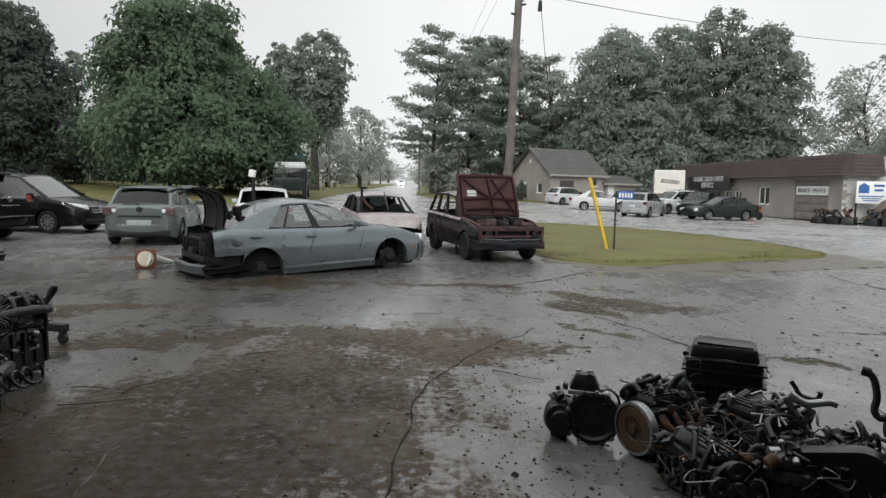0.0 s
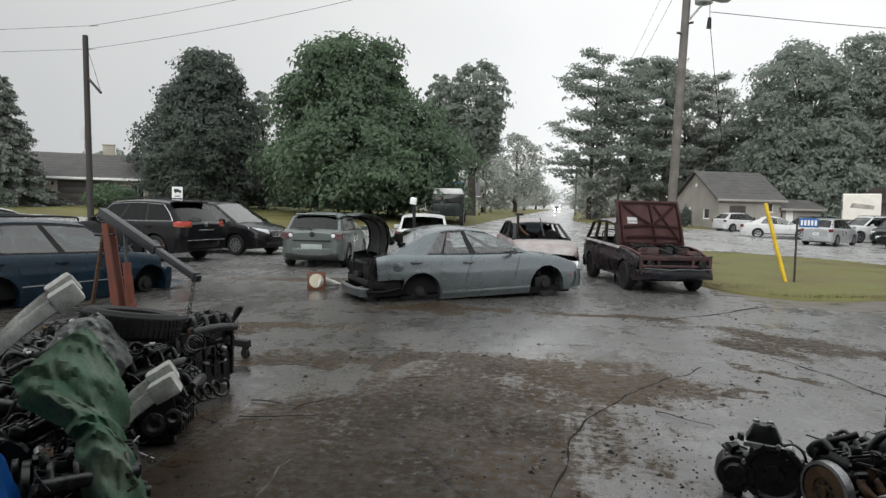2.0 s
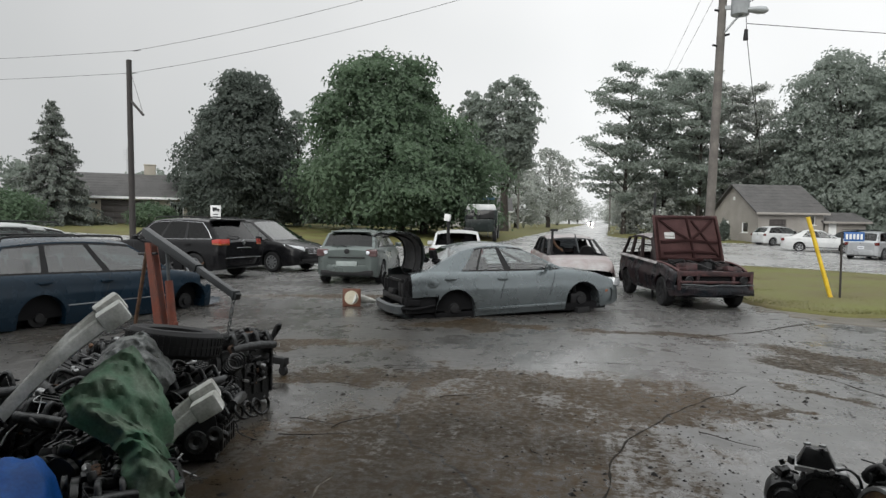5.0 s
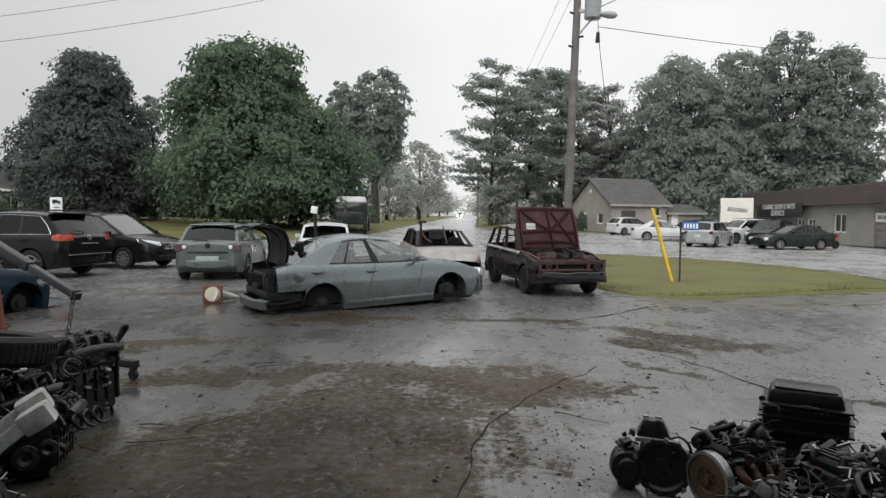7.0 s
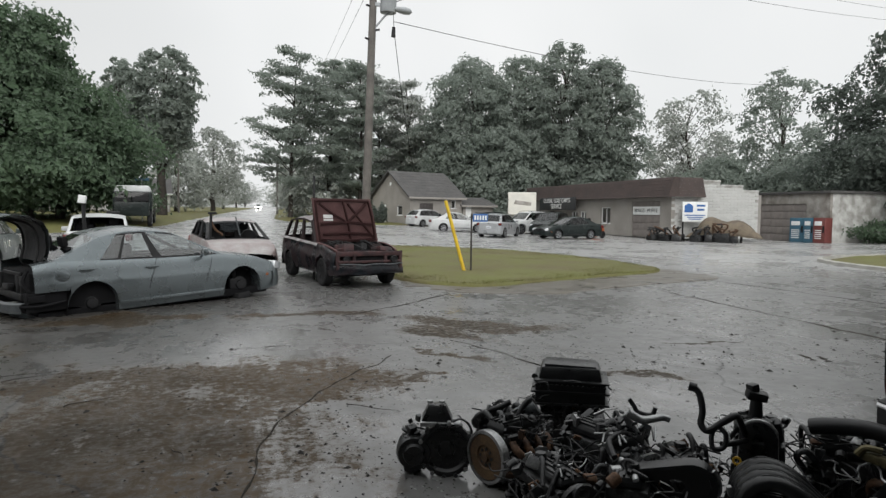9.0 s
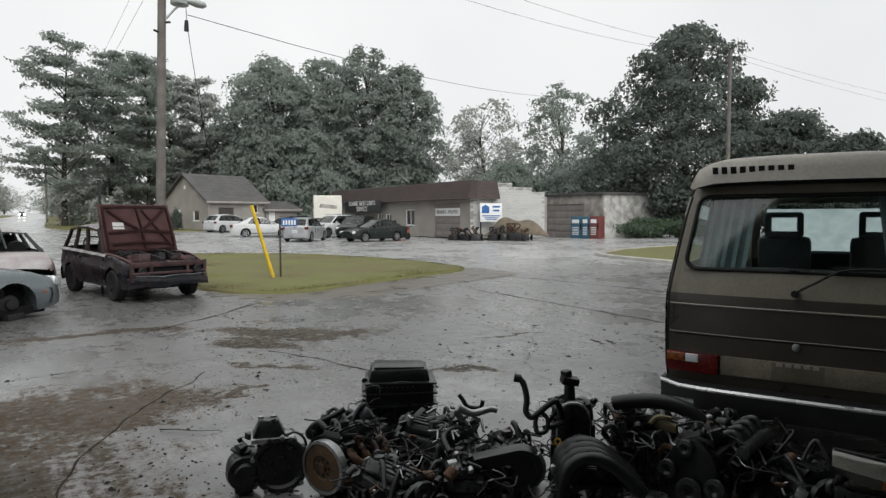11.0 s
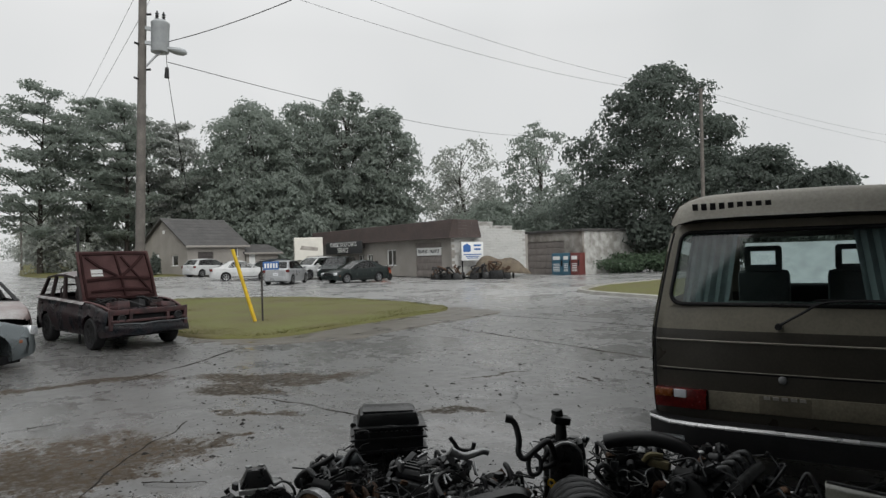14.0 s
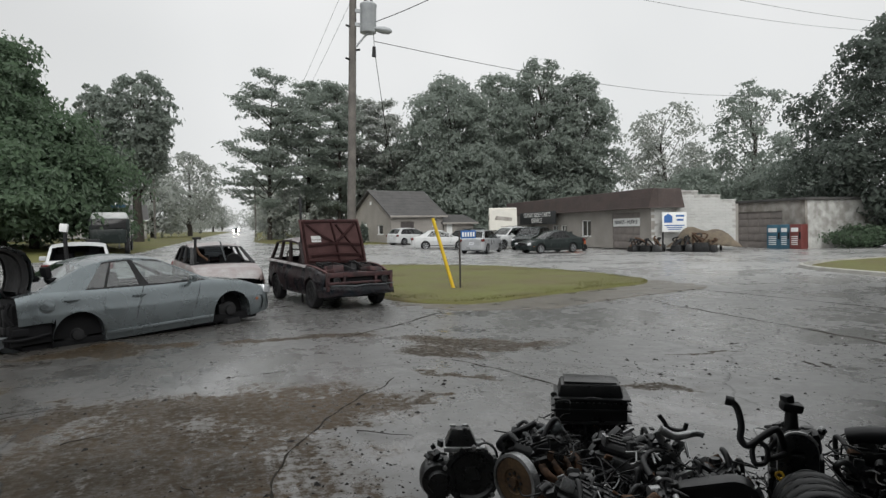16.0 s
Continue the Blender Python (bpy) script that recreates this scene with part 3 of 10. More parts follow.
def car(name, m, label, category, P, body, group="", glass=M_GLASS, trim=M_TRIM):
    """A car: shell with wheel arches, greenhouse with pillars and panes, bumpers, lamps, mirrors, handles, wheels. x is forward."""
    g = P.get
    root = thing(name, m, label, category, group)
    L, W, H, r = P["L"], P["W"], P["H"], P["r"]
    xf = L / 2 - P["fo"]
    xr = xf - P["wb"]
    xa, xb, xc, xd = P["glass"]
    line = P["line"]
    gc, ra = P["gc"], r * g("arch", 1.17)
    zt = lambda x: float(np.interp(x, [p[0] for p in line], [p[1] for p in line]))

    def hw(x):
        s = abs(x) / (L / 2)
        return W / 2 * (1 - g("nose", 0.08) * s ** 4) - g("corner", 0.16) * max(0, (s - 0.9) / 0.1) ** 2

    def zb(x):
        z = gc + 0.06 * step(abs(x), L * 0.38, L * 0.5)
        for xw in (xf, xr):
            if abs(x - xw) < ra:
                z = max(z, r + math.sqrt(ra * ra - (x - xw) ** 2))
        return z

    xs = set(np.linspace(-L / 2, L / 2, 34).tolist()) | {xa, xd, -L / 2 + 0.03, L / 2 - 0.03, -L / 2 + 0.1, L / 2 - 0.1}
    for xw in (xf, xr):
        xs |= {xw + ra * math.cos(math.pi * k / 12) for k in range(13)} | {xw - ra - 0.003, xw + ra + 0.003}
    xs = sorted(x for x in xs if -L / 2 <= x <= L / 2)
    rows_t = (0, 0.06, 0.14, 0.24, 0.36, 0.48, 0.58, 0.64, 0.68, 0.78, 0.88, 0.95, 0.985, 1.0)
    fac = tuple(1 - 0.06 * max(0, 1 - u / 0.46) ** 2 - 0.055 * max(0, (u - 0.5) / 0.5) ** 2.2 - 0.010 * step(u, 0.63, 0.69) - 0.035 * max(0, (u - 0.9) / 0.1) ** 2 for u in rows_t)
    sections = []
    for x in xs:
        b, t, w = zb(x), zt(x), hw(x)
        e = max(0, (abs(x) - (L / 2 - 0.1)) / 0.1)
        b2 = b + 0.05 * e * e
        t2 = t - 0.05 * e * e
        zs = [b2 + (t2 - b2) * k for k in rows_t]
        side = [Vector((x, w * float(np.interp((z - gc) / (t2 - gc), rows_t, fac)), z)) for z in zs]
        top = [Vector((x, w * 0.90 * q, t2 + g("crown", 0.04) * (1 - q * q))) for q in (0.8, 0.5, 0.2)]
        half = side + top
        sections.append(half + [Vector((p.x, -p.y, p.z)) for p in reversed(half)])
    bm = bmesh.new()
    vs = grid(bm, sections)
    bm.faces.ensure_lookup_table()
    nh = len(rows_t)
    kill = []
    for f in bm.faces:
        c = f.calc_center_median()
        if xd + 0.02 < c.x < xa - 0.02 and c.z > zt(c.x) - 0.004 and abs(c.y) < hw(c.x) * 0.89:
            kill.append(f)
        if g("cut") and g("cut")(c):
            kill.append(f)
        if g("open_bay") and xa + 0.05 < c.x < L / 2 - 0.22 and c.z > zt(c.x) - 0.004 and abs(c.y) < hw(c.x) * 0.89:
            kill.append(f)
    bmesh.ops.delete(bm, geom=list(set(kill)), context="FACES_ONLY")
    for ring, flip in ((vs[0], False), (vs[-1], True)):
        if not (g("open_rear") and not flip) and not (g("open_front") and flip):
            bm.faces.new(ring if flip else ring[::-1])
    # underside
    for a, b in zip(vs, vs[1:]):
        bm.faces.new((a[0], a[-1], b[-1], b[0]))
    bmesh.ops.delete(bm, geom=[e for e in bm.edges if not e.link_faces], context="EDGES")
    bmesh.ops.delete(bm, geom=[v for v in bm.verts if not v.link_faces], context="VERTS")
    bmesh.ops.recalc_face_normals(bm, faces=bm.faces[:])
    part("body", bm, body, root, g("body_label", ""), angle=28)
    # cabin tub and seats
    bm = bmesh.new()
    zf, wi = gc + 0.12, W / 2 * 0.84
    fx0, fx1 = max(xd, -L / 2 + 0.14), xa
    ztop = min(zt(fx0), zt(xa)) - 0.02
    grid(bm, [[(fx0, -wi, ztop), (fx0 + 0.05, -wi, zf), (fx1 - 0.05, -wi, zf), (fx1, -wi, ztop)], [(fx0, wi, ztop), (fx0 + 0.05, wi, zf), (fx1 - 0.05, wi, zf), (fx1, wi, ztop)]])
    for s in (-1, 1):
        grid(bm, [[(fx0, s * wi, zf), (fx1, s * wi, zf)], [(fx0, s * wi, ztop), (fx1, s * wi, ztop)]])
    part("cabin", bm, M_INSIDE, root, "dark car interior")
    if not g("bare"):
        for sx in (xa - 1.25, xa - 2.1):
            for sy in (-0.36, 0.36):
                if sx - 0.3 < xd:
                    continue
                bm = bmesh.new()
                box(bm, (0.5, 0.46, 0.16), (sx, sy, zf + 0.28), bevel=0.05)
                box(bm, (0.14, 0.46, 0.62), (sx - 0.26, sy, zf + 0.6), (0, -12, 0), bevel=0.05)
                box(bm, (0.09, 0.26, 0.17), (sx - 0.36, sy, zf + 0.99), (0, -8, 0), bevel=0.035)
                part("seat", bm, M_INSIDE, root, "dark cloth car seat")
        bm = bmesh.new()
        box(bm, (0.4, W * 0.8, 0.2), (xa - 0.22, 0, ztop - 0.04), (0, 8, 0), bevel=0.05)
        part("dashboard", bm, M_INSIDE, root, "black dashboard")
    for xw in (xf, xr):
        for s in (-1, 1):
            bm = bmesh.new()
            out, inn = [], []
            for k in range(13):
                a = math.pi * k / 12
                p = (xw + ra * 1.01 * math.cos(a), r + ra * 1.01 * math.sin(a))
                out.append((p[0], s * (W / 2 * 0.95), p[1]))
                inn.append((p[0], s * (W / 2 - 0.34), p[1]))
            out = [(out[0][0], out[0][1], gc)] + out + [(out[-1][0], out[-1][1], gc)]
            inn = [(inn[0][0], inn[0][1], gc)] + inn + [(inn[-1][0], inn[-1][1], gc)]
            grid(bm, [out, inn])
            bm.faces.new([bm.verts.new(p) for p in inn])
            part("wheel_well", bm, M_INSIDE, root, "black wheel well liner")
    # greenhouse
    zr, inset = P["roof"], g("tumble", 0.74)

    def rx(s):
        return xd + (xa - xd) * s, xc + (xb - xc) * s

    def roof_z(s):
        return zr + (H - zr) * (1 - (2 * s - 1) ** 2) - 0.04

    def sidept(s, v, sg):
        x0, x1 = rx(s)
        x = x0 + (x1 - x0) * v
        y0, y1 = hw(x0) * 0.90, W / 2 * inset
        z0 = zt(x0)
        z = z0 + (roof_z(s) - z0) * v
        return Vector((x, sg * (y0 + (y1 - y0) * (v + 0.12 * v * (1 - v))), z))

    pil = P["pillars"]
    bm = bmesh.new()
    panes = []
    for sg in (-1, 1):
        edges = sorted({0, 1} | {e for p in pil for e in p})
        for a, b in zip(edges, edges[1:]):
            solid = any(p[0] <= a and b <= p[1] for p in pil)
            inner = solid and a > 0.001 and b < 0.999
            first = len(bm.faces)
            n = max(1, int((b - a) / 0.12))
            ss = [a + (b - a) * k / n for k in range(n + 1)]
            lo, hi = 0.06, 0.90
            if solid:
                grid(bm, [[sidept(s, v, sg) for s in ss] for v in (0, lo, 0.3, 0.6, hi, 0.955, 1)])
            else:
                grid(bm, [[sidept(s, v, sg) for s in ss] for v in (0, lo)])
                grid(bm, [[sidept(s, v, sg) for s in ss] for v in (hi, 0.955, 1)])
            bm.faces.ensure_lookup_table()
            rim_z = sidept((a + b) / 2, 0.955, sg).z
            for f in bm.faces[first:]:
                zc = f.calc_center_median().z
                f.material_index = 1 if (inner or not solid) and zc < rim_z else 0
            if not solid:
                panes.append([[sidept(s, v, sg) for s in ss] for v in (lo, 0.5, hi)])
    if g("bare"):
        for sg in (-1, 1):
            for p0, p1 in pil:
                mid = (p0 + p1) / 2
                pb = bmesh.new()
                tube(pb, [sidept(mid, v, sg) - Vector((0, 0.03 * sg, 0)) for v in (0, 0.35, 0.7, 1)], 0.046, 7, r2=0.036)
                part("pillar", pb, g("surround", trim), root, "dark bare pillar")
    if g("chrome"):
        for sg in (-1, 1):
            loop = [(0.06, 0.06), (0.5, 0.05), (0.95, 0.05), (0.94, 0.5), (0.93, 0.93), (0.5, 0.94), (0.1, 0.93), (0.06, 0.5), (0.06, 0.06)]
            tb = bmesh.new()
            for (s0, v0), (s1, v1) in zip(loop, loop[1:]):
                p0, p1 = sidept(s0, v0, sg), sidept(s1, v1, sg)
                rod(tb, p0 + Vector((0, 0.008 * sg, 0)), p1 + Vector((0, 0.008 * sg, 0)), 0.011, seg=6)
            part("window_trim", tb, M_BADGE, root, "bright chrome strip round the side windows")
    ns = 8
    roof = []
    for k in range(ns + 1):
        s = k / ns
        e0 = sidept(s, 1, 1)
        row = []
        for q in (1, 0.93, 0.7, 0.35, 0, -0.35, -0.7, -0.93, -1):
            row.append(Vector((e0.x, e0.y * q, roof_z(s) + (0.04 + 0.025) * (1 - abs(q) ** 3))))
        roof.append(row)
    if g("roof_mat"):
        rb = bmesh.new()
        grid(rb, roof)
        part("roof_skin", rb, g("roof_mat"), root, "pale roof skin", angle=32)
    else:
        grid(bm, roof)
    ends = []
    for s, shape in ((1, "windscreen"), (0, "rear_window")):
        rows = []
        bow = 0.10 if s == 1 else -0.06
        for v in (0, 0.04, 0.5, 0.93, 1):
            e = sidept(s, v, 1)
            top = roof_z(s) + 0.0
            row = []
            for q in (1, 0.9, 0.5, 0, -0.5, -0.9, -1):
                zz = e.z + 0.06 * v * (1 - abs(q) ** 3) + (1 - v) * g("crown", 0.04) * (1 - q * q) * 0.7
                row.append(Vector((e.x + bow * (1 - q * q) * (1 - v), e.y * q, zz)))
            rows.append(row)
        for i in range(4):
            for k in range(6):
                if i in (0, 3) or k in (0, 5):
                    bm.faces.new([bm.verts.new(p) for p in (rows[i][k], rows[i][k + 1], rows[i + 1][k + 1], rows[i + 1][k])])
        ends.append((shape, [row[1:-1] for row in rows[1:-1]]))
    bmesh.ops.remove_doubles(bm, verts=bm.verts[:], dist=0.0015)
    bmesh.ops.recalc_face_normals(bm, faces=bm.faces[:])
    part("roof_frame", bm, [P.get("frame_mat", body), g("surround", trim)], root, angle=32)
    for shape, rows in ends:
        if shape in (g("keep", ()) if g("bare") else ("windscreen", "rear_window")) and shape not in g("skip", ()):
            bm = bmesh.new()
            grid(bm, rows)
            part(shape, bm, g("rear_glass", glass) if shape == "rear_window" else glass, root, "car glass beaded with rain", angle=60)
    if not g("bare"):
        for rows in panes:
            bm = bmesh.new()
            grid(bm, rows)
            part("side_window", bm, glass, root, "car side glass beaded with rain", angle=60)
    # bumpers, lamps and fittings
    zbp = g("bumper_z", 0.42)
    for sgn, nm in ((1, "front_bumper"), (-1, "rear_bumper")):
        if nm in g("skip", ()):
            continue
        bm = bmesh.new()
        rows = []
        for y in np.linspace(-1, 1, 15):
            yy = y * (W / 2 - 0.03)
            x = sgn * (L / 2 + 0.03 - 0.30 * abs(y) ** 5)
            rows.append([(x - sgn * 0.12, yy, zbp - 0.17), (x - sgn * 0.02, yy, zbp - 0.15), (x + sgn * 0.02, yy, zbp), (x, yy, zbp + 0.11), (x - sgn * 0.12, yy, zbp + 0.13)])
        grid(bm, rows)
        part(nm, bm, g("bumper_mat", body), root, angle=50)
    zl = g("lamp_z", 0.62)
    for s in (-1, 1):
        if "headlamp" not in g("skip", ()):
            bm = bmesh.new()
            box(bm, (0.24, 0.36, g("lamp_h", 0.16)), (L / 2 - 0.15, s * (W / 2 - 0.29), zl), (0, 14, -s * 28), bevel=0.04)
            part("headlamp", bm, M_LAMP_CLEAR, root, "clear headlamp")
            bm = bmesh.new()
            box(bm, (0.09, 0.02, 0.05), (L / 2 - 0.36, s * (W / 2 - 0.045), zl - 0.14), (0, 0, -s * 10), bevel=0.008)
            part("marker_lamp", bm, M_LAMP_ORANGE, root, "amber side marker lamp")
        if "tail_lamp" not in g("skip", ()):
            bm = bmesh.new()
            tw, th = g("tail", (0.30, 0.2))
            box(bm, (0.2, tw, th), (-L / 2 + 0.11, s * (W / 2 - tw / 2 - 0.06), g("tail_z", 0.82)), (0, -6, s * 16), bevel=0.04)
            part("tail_lamp", bm, g("tail_mat", M_LAMP_RED), root, "red tail lamp")
        if "mirror" not in g("skip", ()):
            bm = bmesh.new()
            box(bm, (0.10, 0.19, 0.13), (xa - 0.42, s * (W / 2 + 0.08), zt(xa - 0.42) + 0.07), (0, 0, s * 12), bevel=0.035)
            rod(bm, (xa - 0.40, s * (W / 2 - 0.08), zt(xa) + 0.0), (xa - 0.42, s * (W / 2 + 0.03), zt(xa) + 0.04), 0.025)
            part("wing_mirror", bm, g("mirror_mat", body), root)
        for hx in g("handles", (xa - 1.30, xa - 2.30)):
            bm = bmesh.new()
            z = zt(hx) - 0.13
            box(bm, (0.21, 0.035, 0.035), (hx, s * (hw(hx) * 0.975 + 0.012), z), bevel=0.012)
            box(bm, (0.13, 0.012, 0.06), (hx, s * (hw(hx) * 0.975 - 0.002), z - 0.01), bevel=0.004)
            part("door_handle", bm, g("handle_mat", body), root)
        for gx in g("gaps", (xa - 0.42, xa - 1.42, xa - 2.42)):
            if xr + ra * 0.4 < gx < xf - ra:
                bm = bmesh.new()
                pts = [Vector((gx + 0.02 * k, s * (hw(gx) * f + 0.002), zb(gx) + 0.06 + (zt(gx) - zb(gx) - 0.07) * t)) for k, (t, f) in enumerate(zip(rows_t[1:], fac[1:]))]
                grid(bm, [[p + Vector((-0.005, 0, 0)) for p in pts], [p + Vector((0.005, 0, 0)) for p in pts]])
                part("door_seam", bm, M_TRIM, root, "dark gap between door panels")
        if g("strip"):
            bm = bmesh.new()
            zz = g("strip")
            box(bm, (P["wb"] - 2 * ra - 0.04, 0.02, g("strip_h", 0.05)), ((xf + xr) / 2, s * (W / 2 * 0.985 + 0.006), zz), bevel=0.008)
            part("sill_trim", bm, g("strip_mat", trim), root)
    if "grille" not in g("skip", ()):
        bm = bmesh.new()
        for k in range(4):
            box(bm, (0.03, W * 0.42 - 0.05 * k, 0.022), (L / 2 + 0.012 - 0.004 * k, 0, zl + 0.05 - 0.045 * k), bevel=0.006)
        box(bm, (0.02, W * 0.44, 0.18), (L / 2 - 0.004, 0, zl - 0.02), bevel=0.005)
        part("grille", bm, g("grille_mat", M_TRIM), root, "barred front grille")
    if "badge" not in g("skip", ()):
        bm = bmesh.new()
        lathe(bm, [(0.055, 0), (0.055, 0.012), (0.04, 0.016)], 16, pose(-L / 2 - 0.006, 0, g("tail_z", 0.82) + 0.04, 0, 0, 90))
        part("badge", bm, M_BADGE, root, "round chrome badge")
    if g("plate", True):
        bm = bmesh.new()
        box(bm, (0.012, 0.31, 0.155), (-L / 2 - g("plate_out", 0.012), 0, g("plate_z", 0.62)), bevel=0.003)
        pl = part("rear_plate", bm, M_PLATE, root, "pale rear plate")
        bm = bmesh.new()
        box(bm, (0.004, 0.22, 0.05), (-L / 2 - g("plate_out", 0.012) - 0.008, 0, g("plate_z", 0.62)))
        part("plate_bar", bm, M_STEEL, pl, "plain bar of illegible writing")
    for i, (x, s) in enumerate(((xf, -1), (xf, 1), (xr, -1), (xr, 1))):
        if i not in g("no_wheels", ()):
            wheel(root, x, s * (W / 2 - g("track_in", 0.12)), r, 0.2, flip=s, rim=g("rim", M_RIM), spokes=g("spokes", 5))
    if g("rails"):
        for s in (-1, 1):
            bm = bmesh.new()
            y = s * W / 2 * (inset - 0.05)
            tube(bm, [(xc + 0.1, y, H - 0.03), (xc + 0.2, y, H + 0.035), ((xc + xb) / 2, y, H + 0.05), (xb - 0.2, y, H + 0.035), (xb - 0.08, y, H - 0.03)], 0.018, 6)
            part("roof_rail", bm, g("rail_mat", M_TRIM), root, "roof rail")
    return root


SEDAN = dict(L=4.55, W=1.78, H=1.46, r=0.315, wb=2.58, fo=0.90, gc=0.18, glass=(1.02, 0.18, -1.02, -1.72), roof=1.38,
             line=[(-2.275, 0.93), (-1.75, 1.02), (-1.0, 0.985), (0.0, 0.945), (1.02, 0.93), (1.7, 0.83), (2.275, 0.62)],
             pillars=[(0, 0.24), (0.335, 0.355), (0.545, 0.60), (0.965, 1.0)], strip=0.30)
WAGON = dict(L=4.67, W=1.75, H=1.50, r=0.31, wb=2.70, fo=0.92, gc=0.18, glass=(1.05, 0.28, -1.85, -2.20), roof=1.43,
             line=[(-2.335, 0.95), (-2.2, 0.99), (-1.0, 0.97), (0, 0.94), (1.05, 0.92), (1.8, 0.82), (2.335, 0.64)],
             pillars=[(0, 0.06), (0.29, 0.325), (0.60, 0.64), (0.97, 1.0)], strip=0.48, rails=True)
SUV = dict(L=4.75, W=1.92, H=1.72, r=0.37, wb=2.86, fo=0.92, gc=0.24, glass=(1.12, 0.35, -1.75, -2.18), roof=1.66,
           line=[(-2.375, 1.08), (-2.18, 1.12), (-1, 1.11), (0, 1.09), (1.12, 1.08), (1.9, 0.99), (2.375, 0.78)],
           pillars=[(0, 0.08), (0.33, 0.36), (0.63, 0.66), (0.97, 1.0)], lamp_z=0.78, tail_z=1.02, bumper_z=0.55, plate_z=0.82, rails=True)
MINIVAN = dict(L=5.10, W=1.95, H=1.75, r=0.335, wb=3.07, fo=0.98, gc=0.2, glass=(1.55, 0.45, -2.0, -2.38), roof=1.68,
               line=[(-2.55, 1.0), (-2.38, 1.06), (-1, 1.06), (0, 1.05), (1.55, 1.02), (2.1, 0.93), (2.55, 0.72)],
               pillars=[(0, 0.06), (0.34, 0.365), (0.62, 0.65), (0.975, 1.0)], lamp_z=0.74, tail_z=1.05, bumper_z=0.5)
HATCH = dict(L=4.20, W=1.76, H=1.52, r=0.315, wb=2.58, fo=0.86, gc=0.17, glass=(1.15, 0.30, -1.55, -1.96), roof=1.45,
             line=[(-2.10, 0.95), (-1.96, 1.0), (-1, 0.985), (0, 0.96), (1.15, 0.94), (1.7, 0.84), (2.10, 0.66)],
             pillars=[(0, 0.09), (0.30, 0.33), (0.60, 0.64), (0.97, 1.0)], tail=(0.34, 0.17), tail_z=0.86, plate_z=0.66)


def spec(base, **kw):
    return {**base, **kw}


def at(x, y, heading, dz=0.0, pitch=0.0, roll=0.0):
    """A pose on the ground; heading in degrees from +x to +y, pitch raises the nose."""
    return pose(x, y, gz(x, y) + dz, roll, -pitch, heading)


# silver sill strip stands in for the bright reflection along the sill
sedan = car("sedan_without_wheels", at(-1.66, 12.55, 32, -0.13, 2.2), "silver-blue sedan missing wheels, boot lid open, resting on hubs", "car",
            spec(SEDAN, no_wheels=(0, 1, 2, 3), skip=("tail_lamp", "rear_bumper", "badge"), strip_mat=P_SILVER, open_rear=True, plate=False, cut=lambda c: (c.x < -1.50 and c.z < 0.60) or c.x < -2.04 or (c.x < -1.78 and abs(c.y) < 0.66 and c.z > 0.9)), P_SILVER, glass=M_GLASS_FOG)
burnt = car("burnt_wagon", at(2.04, 15.75, -77, 0.0), "burnt-out dark wagon with its rusty red bonnet raised", "car",
            spec(WAGON, L=4.3, W=1.68, wb=2.52, bare=True, open_bay=True, open_front=True, gc=0.27, surround=P_CHAR, pillars=[(0, 0.07), (0.30, 0.345), (0.60, 0.655), (0.95, 1.0)], cut=lambda c: c.x > 2.02 and c.z > 0.5, skip=("headlamp", "grille", "tail_lamp", "mirror", "badge", "front_bumper"), plate=False, rails=False, strip=None, glass=(0.75, 0.05, -1.75, -2.03), frame_mat=P_CHAR, roof_mat=P_PALEGREY, fo=0.85, rim=M_TRIM,
                 line=[(-2.15, 0.93), (-2.0, 0.98), (-1.0, 0.96), (0, 0.93), (0.75, 0.91), (1.5, 0.86), (2.15, 0.72)]), P_BURNT)
tall_hatch = car("tall_hatchback", at(-6.52, 18.3, 98), "grey tall hatchback parked with its tail to the yard", "car", spec(HATCH, H=1.46, roof=1.39, rear_glass=M_GLASS_TINT, skip=("tail_lamp", "badge"), plate=False), P_GREY)
suv = car("black_suv", at(-12.07, 17.46, 170), "black sport utility vehicle with red tail lamps", "car", spec(SUV, plate=False, skip=("tail_lamp",), chrome=True), P_BLACK, glass=M_GLASS_TINT)
minivan = car("black_minivan", at(-11.4, 20.8, -14), "black minivan with clear headlamps beside the black SUV", "car", spec(MINIVAN, skip=("grille", "headlamp"), spokes=9), P_BLACK, glass=M_GLASS_WET)
estate = car("blue_wagon", at(-8.43, 9.6, 74, -0.16), "dark blue estate car with roof rails, missing wheels and stripped nose", "car", spec(WAGON, no_wheels=(0, 2), skip=("headlamp", "grille", "front_bumper"), open_front=True, open_bay=True, rail_mat=M_TRIM, strip_mat=M_STEEL, strip_h=0.018, cut=lambda c: c.x > 1.86 or (c.x > 1.70 and c.z > 0.60)), P_BLUE, glass=M_GLASS_WET)
car("white_wagon", at(-11.4, 11.4, 74), "white estate car with roof rack behind the blue one", "car", spec(WAGON, H=1.55), P_WHITE)
car("white_hatchback_behind", at(-4.15, 20.9, 100), "white hatchback half hidden behind the silver sedan", "car", spec(HATCH, H=1.46, roof=1.40, skip=("rear_window",)), P_WHITE, glass=M_GLASS_TINT)
# tinted rear glass is added to the wreck to darken its empty cabin
wreck = car("white_hatchback_wreck", at(-0.48, 18.05, -78, -0.05), "white stripped hatchback with empty windscreen", "car", spec(HATCH, W=1.70, H=1.44, roof=1.37, bare=True, keep=("rear_window",), rear_glass=M_GLASS_TINT, surround=M_TRIM, frame_mat=M_TRIM, roof_mat=P_WRECK, open_front=True, cut=lambda c: c.x > 2.0 and 0.3 < c.z < 0.60, skip=("mirror", "grille", "badge", "front_bumper", "headlamp"), plate=False), P_WRECK)


